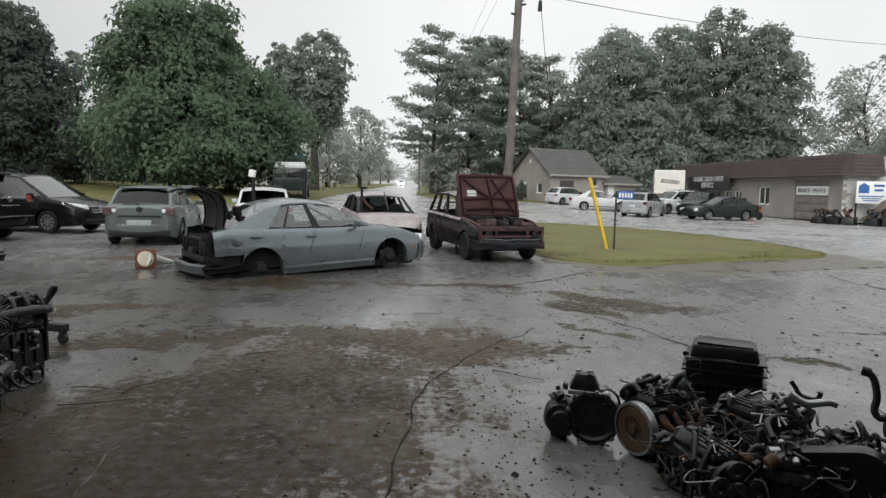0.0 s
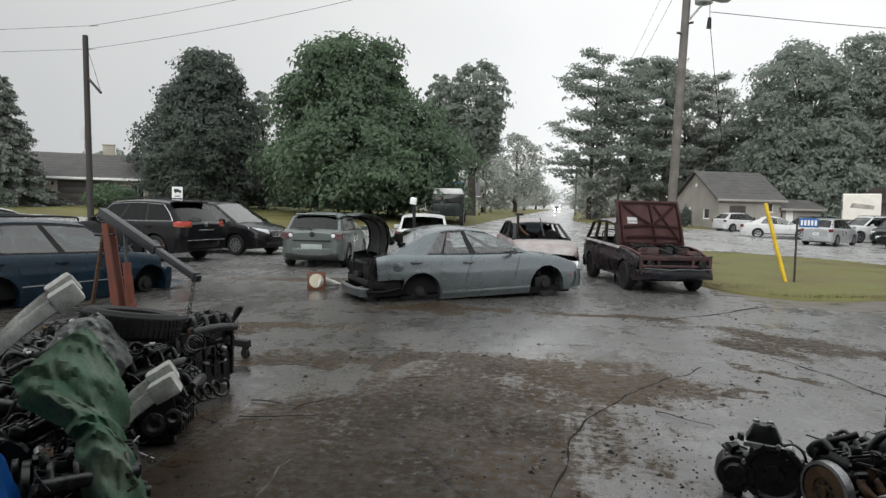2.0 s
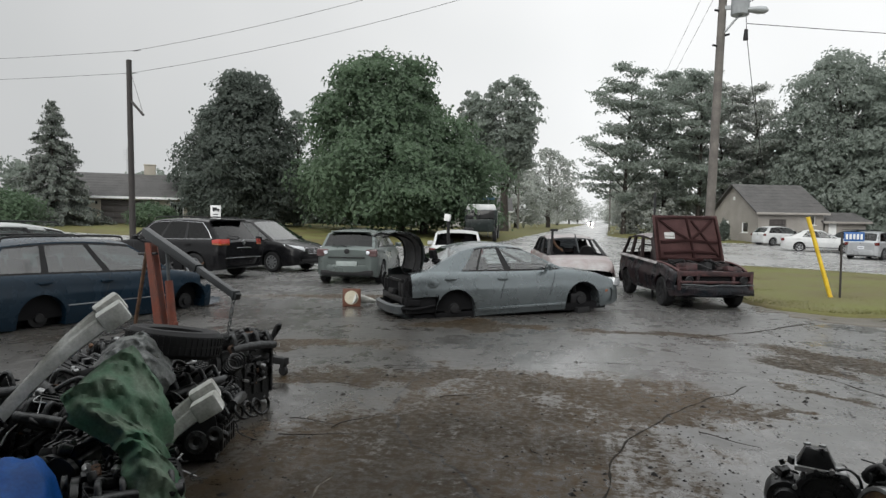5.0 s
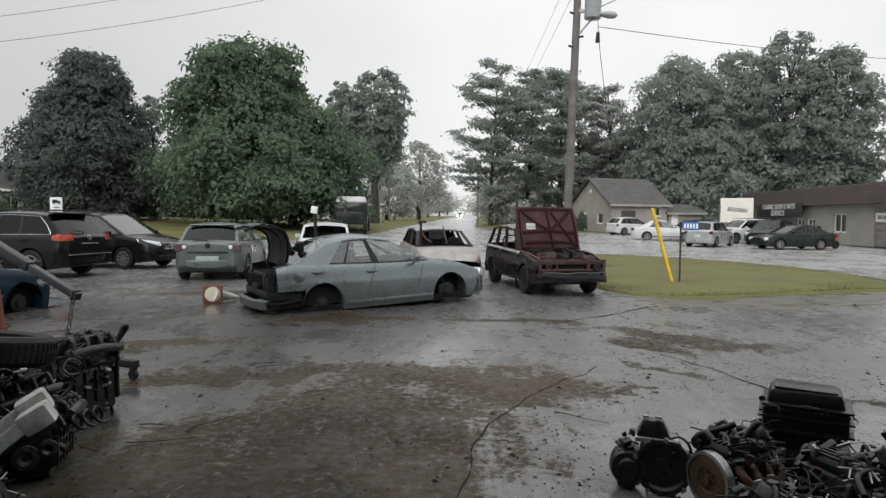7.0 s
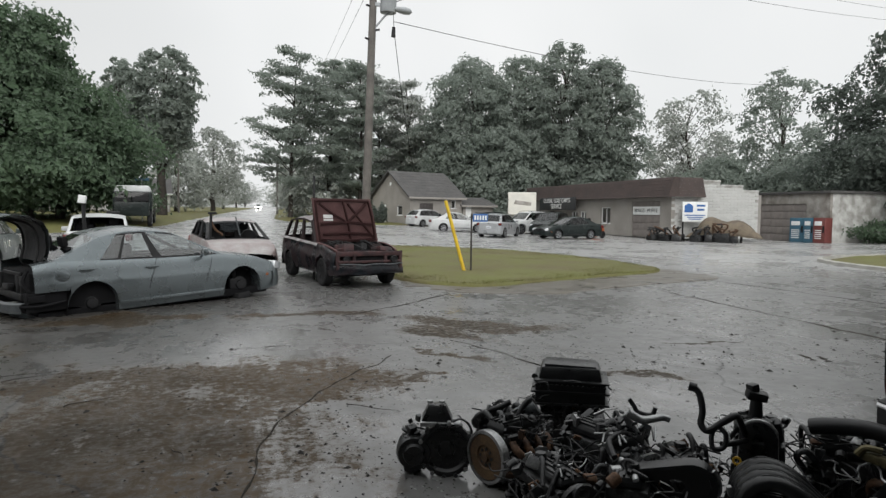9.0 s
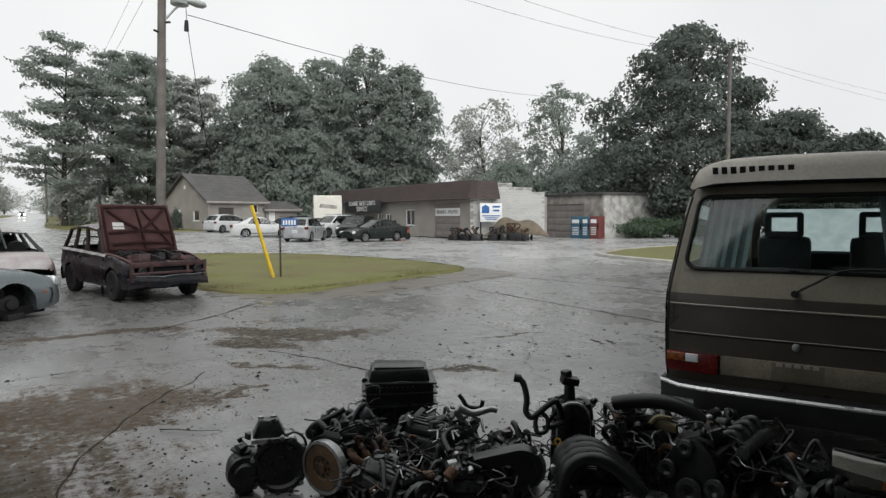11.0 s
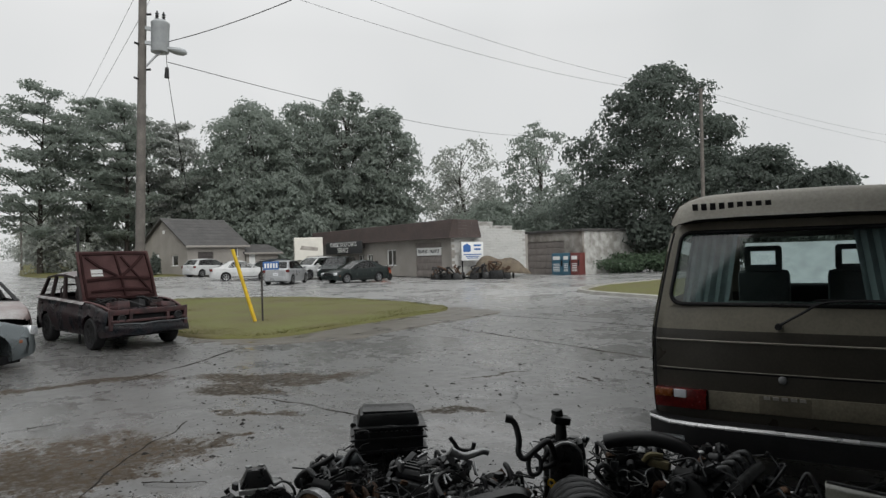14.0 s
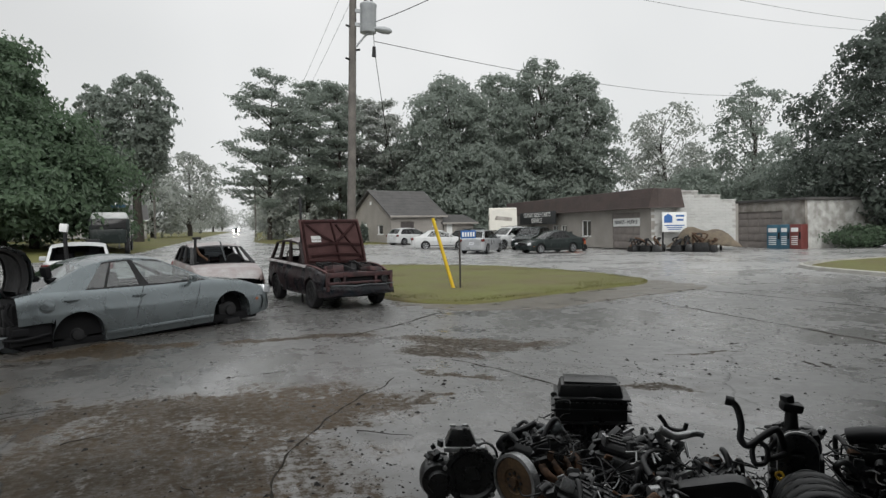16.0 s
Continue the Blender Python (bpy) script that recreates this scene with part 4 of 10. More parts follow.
def hatch_tail(root):
    """Tail of the grey hatchback: round twin lamps, spoiler, wiper, wide plate and dark valance."""
    for sgn in (-1, 1):
        bm = bmesh.new()
        box(bm, (0.14, 0.34, 0.20), (-2.055, sgn * 0.655, 0.86), (0, -6, sgn * 14), bevel=0.05)
        cl = part("tail_lamp", bm, mat("smoked_lens", (0.10, 0.055, 0.055), 0.2, scale=20, vary=0.2, coat=0.5), root, "smoked tail lamp cluster")
        for q, r, m_ in ((0.70, 0.066, M_LAMP_BRIGHT), (0.70, 0.036, M_PLATE), (0.565, 0.05, M_PLATE)):
            bm = bmesh.new()
            lathe(bm, [(r, -0.012), (r, 0.006), (r * 0.8, 0.014), (0.004, 0.016)], 18, pose(-2.125 + (0.022 if q > 0.6 else 0.0) - (0.012 if r < 0.04 else 0), sgn * q, 0.865, 0, 0, 90 + sgn * 14))
            part("round_lens", bm, m_, cl, "round lamp lens")
    bm = bmesh.new()
    box(bm, (0.12, 1.10, 0.03), (-1.57, 0, 1.415), (0, 6, 0), bevel=0.012)
    part("roof_spoiler", bm, P_GREY, root, "small roof spoiler")
    bm = bmesh.new()
    tube(bm, [(-2.03, 0.02, 1.02), (-2.02, 0.14, 1.05), (-1.985, 0.42, 1.07)], 0.012, 6)
    part("rear_wiper", bm, M_TRIM, root, "black rear wiper")
    bm = bmesh.new()
    lathe(bm, [(0.07, 0), (0.07, 0.012), (0.05, 0.018), (0.01, 0.02)], 20, pose(-2.105, 0, 0.90, 0, 0, 90))
    part("badge", bm, M_TRIM, root, "dark round badge")
    bm = bmesh.new()
    box(bm, (0.03, 1.0, 0.035), (-2.125, 0, 0.735), bevel=0.012)
    part("tail_seam", bm, M_TRIM, root, "dark gap under the tailgate")
    bm = bmesh.new()
    box(bm, (0.02, 0.56, 0.13), (-2.155, 0, 0.57), bevel=0.008)
    part("rear_plate", bm, mat("dull_plate", (0.30, 0.34, 0.33), 0.4, vary=0.15), root, "pale wide rear plate")
    bm = bmesh.new()
    box(bm, (0.14, 1.42, 0.14), (-2.06, 0, 0.33), bevel=0.04)
    part("valance", bm, M_TRIM, root, "dark lower valance")


hatch_tail(tall_hatch)


def suv_tail(root):
    """Tail of the black SUV: tall red lamps round the corners, badge, plate handle, bumper strip, roof spoiler."""
    for sgn in (-1, 1):
        bm = bmesh.new()
        prof = [(-2.06, 0.925, 1.0), (-2.22, 0.905, 0.985), (-2.345, 0.83, 0.98), (-2.385, 0.58, 0.985)]
        rows = [[(x, sgn * y, z) for x, y, z in prof], [(x, sgn * y, z + 0.08) for x, y, z in prof], [(x + 0.015, sgn * (y - 0.008), z + 0.165 - 0.05 * (i == 0)) for i, (x, y, z) in enumerate(prof)]]
        grid(bm, rows)
        lp = part("tail_lamp", bm, M_LAMP_BRIGHT, root, "bright red wrap-round tail lamp", angle=60)
        bm = bmesh.new()
        grid(bm, [[(x - 0.004, sgn * (y + 0.004), z + 0.0) for x, y, z in prof], [(x - 0.004, sgn * (y + 0.004), z + 0.045) for x, y, z in prof]])
        part("amber_band", bm, M_LAMP_ORANGE, lp, "amber band at the foot of the lamp")
    bm = bmesh.new()
    lathe(bm, [(0.075, 0), (0.075, 0.012), (0.055, 0.018), (0.01, 0.02)], 20, pose(-2.385, 0, 1.05, 0, 0, 90))
    part("badge", bm, M_BADGE, root, "round chrome badge")
    bm = bmesh.new()
    box(bm, (0.04, 0.62, 0.03), (-2.40, 0, 0.90), bevel=0.01)
    part("tail_handle", bm, M_BADGE, root, "chrome strip over the plate recess")
    bm = bmesh.new()
    box(bm, (0.05, 1.5, 0.025), (-2.42, 0, 0.62), bevel=0.008)
    part("bumper_strip", bm, M_BADGE, root, "thin bright bumper strip")
    bm = bmesh.new()
    tube(bm, [(-2.22, 0.0, 1.16), (-2.26, 0.10, 1.20), (-2.20, 0.40, 1.24)], 0.013, 6)
    part("rear_wiper", bm, M_TRIM, root, "black rear wiper")
    bm = bmesh.new()
    box(bm, (0.22, 1.30, 0.04), (-1.82, 0, 1.67), (0, 8, 0), bevel=0.015)
    part("roof_spoiler", bm, P_BLACK, root, "black roof spoiler")


suv_tail(suv)


def minivan_nose(root):
    """Nose of the black minivan: swept headlamps, chrome-framed grille with badge, fog slot."""
    for sgn in (-1, 1):
        bm = bmesh.new()
        rows = []
        for k in range(7):
            t = k / 6
            x, y = 2.50 - 0.46 * t ** 1.5, 0.44 + 0.46 * t ** 0.8
            rows.append([(x + 0.045, sgn * y, 0.70 + 0.12 * t), (x + 0.05, sgn * y, 0.76 + 0.10 * t), (x - 0.02, sgn * (y - 0.01), 0.84 + 0.09 * t)])
        grid(bm, rows)
        part("headlamp", bm, M_LAMP_CLEAR, root, "clear swept headlamp", angle=60)
    bm = bmesh.new()
    for z, w_ in ((0.80, 0.86), (0.62, 0.62)):
        box(bm, (0.04, w_, 0.03), (2.575, 0, z), bevel=0.01)
    for sgn in (-1, 1):
        rod(bm, (2.57, sgn * 0.43, 0.80), (2.575, sgn * 0.31, 0.62), 0.016, seg=8)
    lathe(bm, [(0.075, 0), (0.075, 0.014), (0.05, 0.02), (0.01, 0.022)], 20, pose(2.58, 0, 0.71, 0, 0, -90))
    part("grille_frame", bm, M_BADGE, root, "chrome grille frame and badge")
    for z in (0.67, 0.71, 0.75):
        bm = bmesh.new()
        box(bm, (0.02, 0.64, 0.016), (2.568, 0, z), bevel=0.004)
        part("grille_bar", bm, M_BADGE, root, "thin chrome grille bar")
    bm = bmesh.new()
    box(bm, (0.03, 0.78, 0.17), (2.55, 0, 0.71), bevel=0.01)
    part("grille_mesh", bm, M_TRIM, root, "black grille mesh")
    bm = bmesh.new()
    box(bm, (0.03, 1.25, 0.08), (2.575, 0, 0.40), bevel=0.015)
    part("air_slot", bm, M_TRIM, root, "dark lower air slot")
    bm = bmesh.new()
    tube(bm, [(1.42, 0.5, 1.06), (1.38, 0.1, 1.08), (1.34, -0.3, 1.10)], 0.012, 6)
    part("wiper", bm, M_TRIM, root, "black windscreen wiper")


minivan_nose(minivan)


def stripped_nose(root):
    """Open front end of the blue estate: bay, radiator beam, bare hubs, torn wiring."""
    bm = bmesh.new()
    box(bm, (0.95, 1.16, 0.42), (1.40, 0, 0.50), bevel=0.05)
    box(bm, (0.40, 0.50, 0.20), (1.35, 0.1, 0.78), bevel=0.04)
    part("engine_bay", bm, M_INSIDE, root, "dark gutted engine bay")
    bm = bmesh.new()
    box(bm, (0.07, 1.30, 0.09), (1.98, 0, 0.50), bevel=0.015)
    for y in (-0.5, 0.5):
        box(bm, (0.5, 0.07, 0.10), (1.75, y, 0.52), bevel=0.012)
    part("crash_beam", bm, M_GREYIRON, root, "bare grey crash beam")
    rnd_ = random.Random(17)
    for k in range(9):
        bm = bmesh.new()
        x, y = rnd_.uniform(1.1, 1.9), rnd_.uniform(-0.62, 0.3)
        tube(bm, [(x, y, 0.75), (x + rnd_.uniform(-0.2, 0.25), y + rnd_.uniform(-0.2, 0.2), 0.98), (x + rnd_.uniform(-0.2, 0.35), y + rnd_.uniform(-0.25, 0.2), 0.72)], rnd_.uniform(0.012, 0.03), 6)
        part("torn_hose", bm, rnd_.choice([M_TRIM, M_GREYIRON, M_RUST]), root, "torn hose and wiring")
    for xw in (1.415, -1.285):
        for sgn in (-1, 1):
            if sgn > 0:
                continue
            bm = bmesh.new()
            lathe(bm, [(0.02, -0.05), (0.14, -0.045), (0.145, 0.0), (0.08, 0.01), (0.07, 0.05), (0.02, 0.055)], 22, pose(xw, sgn * 0.72, 0.31, 0, 0, 180))
            part("brake_disc", bm, M_TRIM, root, "dark bare brake disc", angle=40)


stripped_nose(estate)
bm = bmesh.new()
box(bm, (0.34, 0.26, 0.09), (0, 0, 0.045), bevel=0.03)
solo("black_roof_bag", bm, M_TRIM, at(-3.72, 20.4, 10, 1.46), "small black bag lying on the white car roof", "bag", angle=40)

# the parking strip across the road
LOT = [("white_hatchback", 14.9, 58.8, 25, HATCH, P_WHITE, "small white hatchback parked before the cottage"),
       ("white_sedan", 17.6, 49.7, -14, SEDAN, P_WHITE, "white sedan parked across the road"),
       ("blue_wagon_far", 19.6, 53.5, 120, WAGON, P_BLUE, "dark blue car among the parked ones"),
       ("silver_sedan", 21.2, 43.2, 50, HATCH, P_SILVER2, "pale silver car, tail towards the road"),
       ("white_crossover", 23.6, 51.5, 200, SUV, P_WHITE, "white crossover with roof rails parked"),
       ("dark_offroader", 25.6, 49.5, 225, SUV, P_GREENBLK, "dark boxy off-road vehicle by the workshop"),
       ("black_sedan", 27.1, 43.4, 190, SEDAN, P_GREENBLK, "black sedan parked before the workshop"),
       ("dark_car_far", 54.5, 62, 200, SEDAN, P_GREENBLK, "dark car parked under the trees")]
for nm, az, d, hd, base, pt, lab in LOT:
    x, y, z = polar(az, d)
    car(nm, at(x, y, hd), lab, "car", spec(base), pt, group="parked cars across the road")


# ---- trees ----
def leaf_mesh(name, centres, normals, size, rnd, material, droop=0.0):
    """Bent leaf sprays, two triangles each, round the given places."""
    n = len(centres)
    a = rnd.normal(size=(n, 3))
    nn = normals + 0.7 * rnd.normal(size=(n, 3))
    nn /= np.linalg.norm(nn, axis=1, keepdims=True) + 1e-9
    u = np.cross(nn, a)
    u /= np.linalg.norm(u, axis=1, keepdims=True) + 1e-9
    v = np.cross(nn, u)
    s = (size * rnd.uniform(0.5, 1.35, (n, 1)))
    tip = centres + u * s
    tail = centres - u * s
    left = centres + v * s * 0.55 + nn * s * 0.18
    right = centres - v * s * 0.55 + nn * s * 0.18
    tip[:, 2] -= droop * s[:, 0]
    verts = np.stack([tail, left, tip, right], 1).reshape(-1, 3)
    k = np.arange(n)[:, None] * 4
    faces = np.concatenate([k + np.array([[0, 1, 2]]), k + np.array([[0, 2, 3]])]).tolist()
    me = bpy.data.meshes.new(name)
    me.from_pydata(verts.tolist(), [], faces)
    me.materials.append(material)
    return new(name, me)


DOME = ((0.0, 0.72, 0.72), (0.15, 0.95, 0.95), (0.4, 1.0, 1.0), (0.65, 0.85, 0.85), (0.85, 0.58, 0.58), (0.97, 0.24, 0.24), (1.0, 0.08, 0.08))
CONE = ((0.0, 0.9, 0.9), (0.15, 1.05, 1.0), (0.45, 0.9, 0.88), (0.63, 0.68, 0.72), (0.8, 0.42, 0.56), (0.93, 0.26, 0.38), (1.0, 0.12, 0.1))
MAPLE = ((0.0, 0.8, 0.8), (0.07, 1.0, 0.94), (0.2, 1.06, 0.98), (0.38, 1.03, 0.78), (0.57, 0.95, 0.42), (0.73, 0.88, 0.3), (0.88, 0.76, 0.14), (0.96, 0.52, 0.0), (1.0, 0.36, -0.1))
SWEPT = ((0.0, 0.5, 0.5), (0.3, 0.8, 0.9), (0.6, 0.85, 1.05), (0.85, 0.7, 0.75), (1.0, 0.05, 0.45))
SLOPE = ((0.0, 1.0, 1.0), (0.35, 1.0, 1.0), (0.65, 0.9, 0.55), (0.88, 0.7, 0.12), (1.0, 0.4, -0.1))


def tree(name, az, d, h, w, label, leaf=M_LEAF, boughs=130, per=150, size=0.17, bare=0.1, seed=1, gap=0.0, stems=1, trunk=0.026, shape=DOME, pad=0.17):
    """Trunk and limbs that taper, and a crown of level, drooping boughs over an uneven outline; x runs across the view from the yard."""
    rnd = np.random.default_rng(seed)
    x, y, z = polar(az, d)
    root = thing(name, pose(x, y, z - 0.1, 0, 0, -az), label, "tree")
    base, top = h * bare, h
    ts = [q[0] for q in shape]

    def span(t):
        return float(np.interp(t, ts, [q[1] for q in shape])) * w / 2, float(np.interp(t, ts, [q[2] for q in shape])) * w / 2

    bm = bmesh.new()
    r0 = h * trunk / (1 + 0.35 * (stems - 1))
    spines = []
    for s in range(stems):
        ox = (s - (stems - 1) / 2) * w * 0.10
        lf, rt = span(0.9)
        spines.append([(ox * (1 + 0.8 * k / 7) + (rt - lf) / 2 * (k / 7) ** 1.5 + rnd.normal() * 0.012 * h * (k > 1), rnd.normal() * 0.012 * h * (k > 1), -0.2 + h * 0.86 * k / 7) for k in range(8)])
        tube(bm, spines[-1], r0 * 1.2, 9, r0 * 0.1)
    cs, ns = [], []
    for k in range(boughs):
        t = min(0.985, (k + rnd.uniform(0.1, 0.9)) / boughs)
        t = 1 - (1 - t) ** 0.82
        lf, rt = span(t)
        a = 2.39996 * k + rnd.uniform(-0.45, 0.45)
        mid, half = (rt - lf) / 2, (rt + lf) / 2
        lump = 0.92 + 0.42 * noise.noise(Vector((1.5 * math.cos(a), 1.5 * math.sin(a), 3.6 * t + seed * 1.7)))
        q = rnd.uniform(0.3, 1.0) ** 0.4
        e = Vector((mid + half * lump * q * math.cos(a), half * lump * q * math.sin(a), base + (top - base) * t - 0.045 * w * t))
        if gap and noise.noise(e * 0.32 + Vector((seed, 0, 0))) < gap - 0.45:
            continue
        sp = spines[k % stems]
        j = min(6, max(1, int(7 * max(0.05, (e.z - 0.16 * h) / (h * 0.86)))))
        p = Vector(sp[j])
        tube(bm, [p, (p + e) / 2 + Vector((0, 0, 0.02 * h)), e], r0 * 0.10, 5, 0.01)
        out = Vector((e.x - mid, e.y, 0))
        out = out.normalized() if out.length > 0.01 else Vector((1, 0, 0))
        rad = w * pad * rnd.uniform(0.55, 1.2) * (1 - 0.4 * t)
        n = int(2.0 * per * rnd.uniform(0.7, 1.2) * (rad / (w * pad)) ** 1.2) + 16
        v = rnd.normal(size=(n, 3))
        v /= np.linalg.norm(v, axis=1, keepdims=True)
        v[:, 2] = np.where(v[:, 2] < -0.35, -v[:, 2], v[:, 2])
        lumpy = 1 + 0.25 * np.sin(4 * v[:, :1] + k) + 0.22 * np.sin(5 * v[:, 1:2] + 2.3 * k) + 0.2 * np.sin(6 * v[:, 2:] + 1.7 * k)
        blob = v * lumpy * rnd.uniform(0.2, 1, (n, 1)) ** 0.33 * (rad, rad, rad * 0.62)
        blob[:, 2] -= 0.22 * (blob[:, 0] * out.x + blob[:, 1] * out.y)
        pts = np.array(e) + blob + rnd.normal(size=(n, 3)) * 0.09 * rad
        inner = int(n * 0.22)
        f = rnd.uniform(0.35, 1, (inner, 1))
        pts[:inner] = np.array(p) * (1 - f) + np.array(e) * f + rnd.normal(size=(inner, 3)) * 0.3 * rad
        nn = v + np.array([out.x * 0.5, out.y * 0.5, 0.45])
        cs.append(pts)
        ns.append(nn)
    part("trunk", bm, M_BARK, root, angle=70)
    crown = leaf_mesh("crown", np.concatenate(cs), np.concatenate(ns), size * 1.12, rnd, leaf, 0.3)
    crown.parent = root
    return root


def feathery(name, az, d, h, w, label, leaf, seed, sweep=1.0, bare=0.16):
    """A tall tree of level, wind-combed boughs with sky between them."""
    rnd = np.random.default_rng(seed)
    x, y, z = polar(az, d)
    root = thing(name, pose(x, y, z - 0.1), label, "tree")
    bm = bmesh.new()
    top = h * 0.97
    sway = lambda t: 0.5 * math.sin(2.1 * t + seed)
    tube(bm, [(sway(t), 0.2 * math.sin(3 * t + seed), -0.2 + top * t) for t in (0, 0.2, 0.4, 0.6, 0.8, 1)], h * 0.016, 8, 0.03)
    cs, ns = [], []
    boughs = int(h * 2.3)
    for k in range(boughs):
        t = bare + (1 - bare) * (k + rnd.uniform(0, 1)) / boughs
        reach = (w / 2) * (0.55 + 0.55 * math.sin(math.pi * min(1, 0.22 + 0.85 * (t - bare) / (1 - bare)))) * rnd.uniform(0.55, 1.1)
        if t > 0.9:
            reach *= 0.7
        a = 2.4 * k + rnd.uniform(-0.5, 0.5)
        p0 = np.array([sway(t), 0.0, top * t])
        end = p0 + (reach * math.cos(a) - 0.25 * sweep * reach, reach * math.sin(a), reach * rnd.uniform(0.05, 0.8))
        mid = (p0 + end) / 2 + (0, 0, 0.07 * reach)
        tube(bm, [tuple(p0), tuple(mid), tuple(end)], 0.012 * reach + 0.02, 5, 0.012)
        for b in range(int(3 + reach * 1.6)):
            q = rnd.uniform(0.32, 1.05)
            c = p0 * (1 - q) ** 2 + 2 * q * (1 - q) * mid + end * q * q
            c = c + rnd.normal(size=3) * (0.13 * reach, 0.13 * reach, 0.05 * reach)
            m = 30 + rnd.integers(34)
            cs.append(c + rnd.normal(size=(m, 3)) * (0.46, 0.46, 0.13))
            ns.append(np.repeat(np.array([[0.1, -0.4, 0.7]]), m, 0))
    part("trunk", bm, M_BARK, root, angle=70)
    crown = leaf_mesh("crown", np.concatenate(cs), np.concatenate(ns), 0.17, rnd, leaf, 0.35)
    crown.parent = root
    return root


def spruce(name, az, d, h, w, label, seed=1):
    rnd = np.random.default_rng(seed)
    x, y, z = polar(az, d)
    root = thing(name, pose(x, y, z - 0.1), label, "tree")
    bm = bmesh.new()
    rod(bm, (0, 0, -0.2), (0, 0, h), 0.22, 0.02, 8)
    cs, ns = [], []
    tiers = 26
    for k in range(tiers):
        t = k / (tiers - 1)
        zz, rr = 0.5 + (h - 0.6) * t, (w / 2) * (1 - t) ** 0.85 * rnd.uniform(0.8, 1.12) + 0.12
        for b in range(int(9 + 7 * (1 - t))):
            a = rnd.uniform(0, 6.28)
            e = rr * rnd.uniform(0.72, 1.1)
            end = np.array([e * math.cos(a), e * math.sin(a), zz - 0.22 * e])
            if b % 2 == 0:
                tube(bm, [(0, 0, zz + 0.1), end * (0.5, 0.5, 1) + (0, 0, 0.02 * e), end], 0.03, 4, 0.008)
            m = int(44 * e) + 8
            q = rnd.uniform(0.15, 1, (m, 1)) ** 0.7
            p = np.array([0, 0, zz + 0.1]) * (1 - q) + end * q
            cs.append(p + rnd.normal(size=(m, 3)) * (0.10, 0.10, 0.07))
            ns.append(np.repeat(np.array([[math.cos(a), math.sin(a), 0.6]]), m, 0))
    part("trunk", bm, M_BARK, root, angle=70)
    crown = leaf_mesh("crown", np.concatenate(cs), np.concatenate(ns), 0.115, rnd, M_NEEDLE, 0.5)
    crown.parent = root
    return root


def shrub(name, az, d, h, w, label, seed=1, leaf=M_LEAF):
    rnd = np.random.default_rng(seed)
    x, y, z = polar(az, d)
    root = thing(name, pose(x, y, z), label, "bush")
    bm = bmesh.new()
    for k in range(7):
        a = 0.9 * k
        tube(bm, [(0, 0, -0.1), (0.12 * w * math.cos(a), 0.12 * w * math.sin(a), h * 0.4), (0.32 * w * math.cos(a), 0.32 * w * math.sin(a), h * 0.75)], 0.035, 5, 0.01)
    part("stems", bm, M_BARK, root, angle=70)
    v = rnd.normal(size=(int(900 * w), 3))
    v /= np.linalg.norm(v, axis=1, keepdims=True)
    bump_ = 1 + 0.18 * np.sin(5 * v[:, :1] + 3 * v[:, 2:]) + 0.1 * rnd.normal(size=(len(v), 1))
    p = v * (w / 2, w / 2, h / 2) * bump_ * rnd.uniform(0.6, 1, (len(v), 1)) + (0, 0, h * 0.52)
    p[:, 2] = np.maximum(p[:, 2], 0.05)
    crown = leaf_mesh("crown", p, v, 0.12, rnd, leaf)
    crown.parent = root
    return root


tree("maple_tree", -15.2, 52, 14.5, 17.4, "broad full-leaved green maple tree", M_LEAF, 230, 230, 0.17, 0.09, 3, stems=2, shape=MAPLE, pad=0.13)
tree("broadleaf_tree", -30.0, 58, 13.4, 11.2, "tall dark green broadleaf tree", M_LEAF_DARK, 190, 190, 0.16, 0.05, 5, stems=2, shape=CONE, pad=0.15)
tree("thin_tree", -25.2, 61, 10.9, 4.6, "thin-crowned tree beside the dark one", M_LEAF_HAZED, 60, 70, 0.15, 0.1, 6, gap=0.25)
tree("tall_tree", -7.2, 74, 17.6, 8.0, "tall wind-combed tree rising behind the maple", M_LEAF_HAZED, 80, 120, 0.2, 0.42, 7, shape=SWEPT)
tree("tall_tree", -10.2, 78, 17.0, 5.0, "tall rounded tree rising behind the maple", M_LEAF_HAZED, 60, 110, 0.2, 0.3, 36)
# far crowns are thinned so sky between leaves pales them like haze
tree("hazy_tree", -3.4, 125, 15.3, 12.6, "grey-green tree beside the far road, haze in its leaf colour", M_LEAF_HAZIEST, 80, 40, 0.28, 0.28, 8, gap=0.3)
tree("hazy_tree", -6.2, 110, 11, 11, "grey-green tree beside the far road, haze in its leaf colour", M_LEAF_HAZIEST, 80, 42, 0.28, 0.1, 18, gap=0.15)
tree("hedgerow_tree", -19, 75, 9, 14, "low dark tree in the row behind the lawn", M_LEAF_HAZED, 70, 120, 0.24, 0.03, 19)
tree("hedgerow_tree", -25, 80, 8, 15, "low dark tree in the row behind the lawn", M_LEAF_HAZED, 70, 120, 0.24, 0.03, 20)
tree("hedgerow_tree", -36.5, 84, 6.0, 11, "low dark tree behind the bungalow", M_LEAF_HAZED, 60, 110, 0.22, 0.05, 22)
tree("hedgerow_tree", -47.5, 75, 6.4, 12, "low dark tree behind the spruce", M_LEAF_HAZED, 60, 110, 0.22, 0.05, 23)
spruce("spruce_tree", -43.6, 56, 9.2, 7.4, "tall dark spruce tree beside the bungalow", 4)
shrub("round_bush", -46.5, 50, 2.6, 4.6, "rounded green garden bush", 2)
shrub("garden_bush", -36.6, 53, 1.9, 3.6, "low green bush before the bungalow", 3)
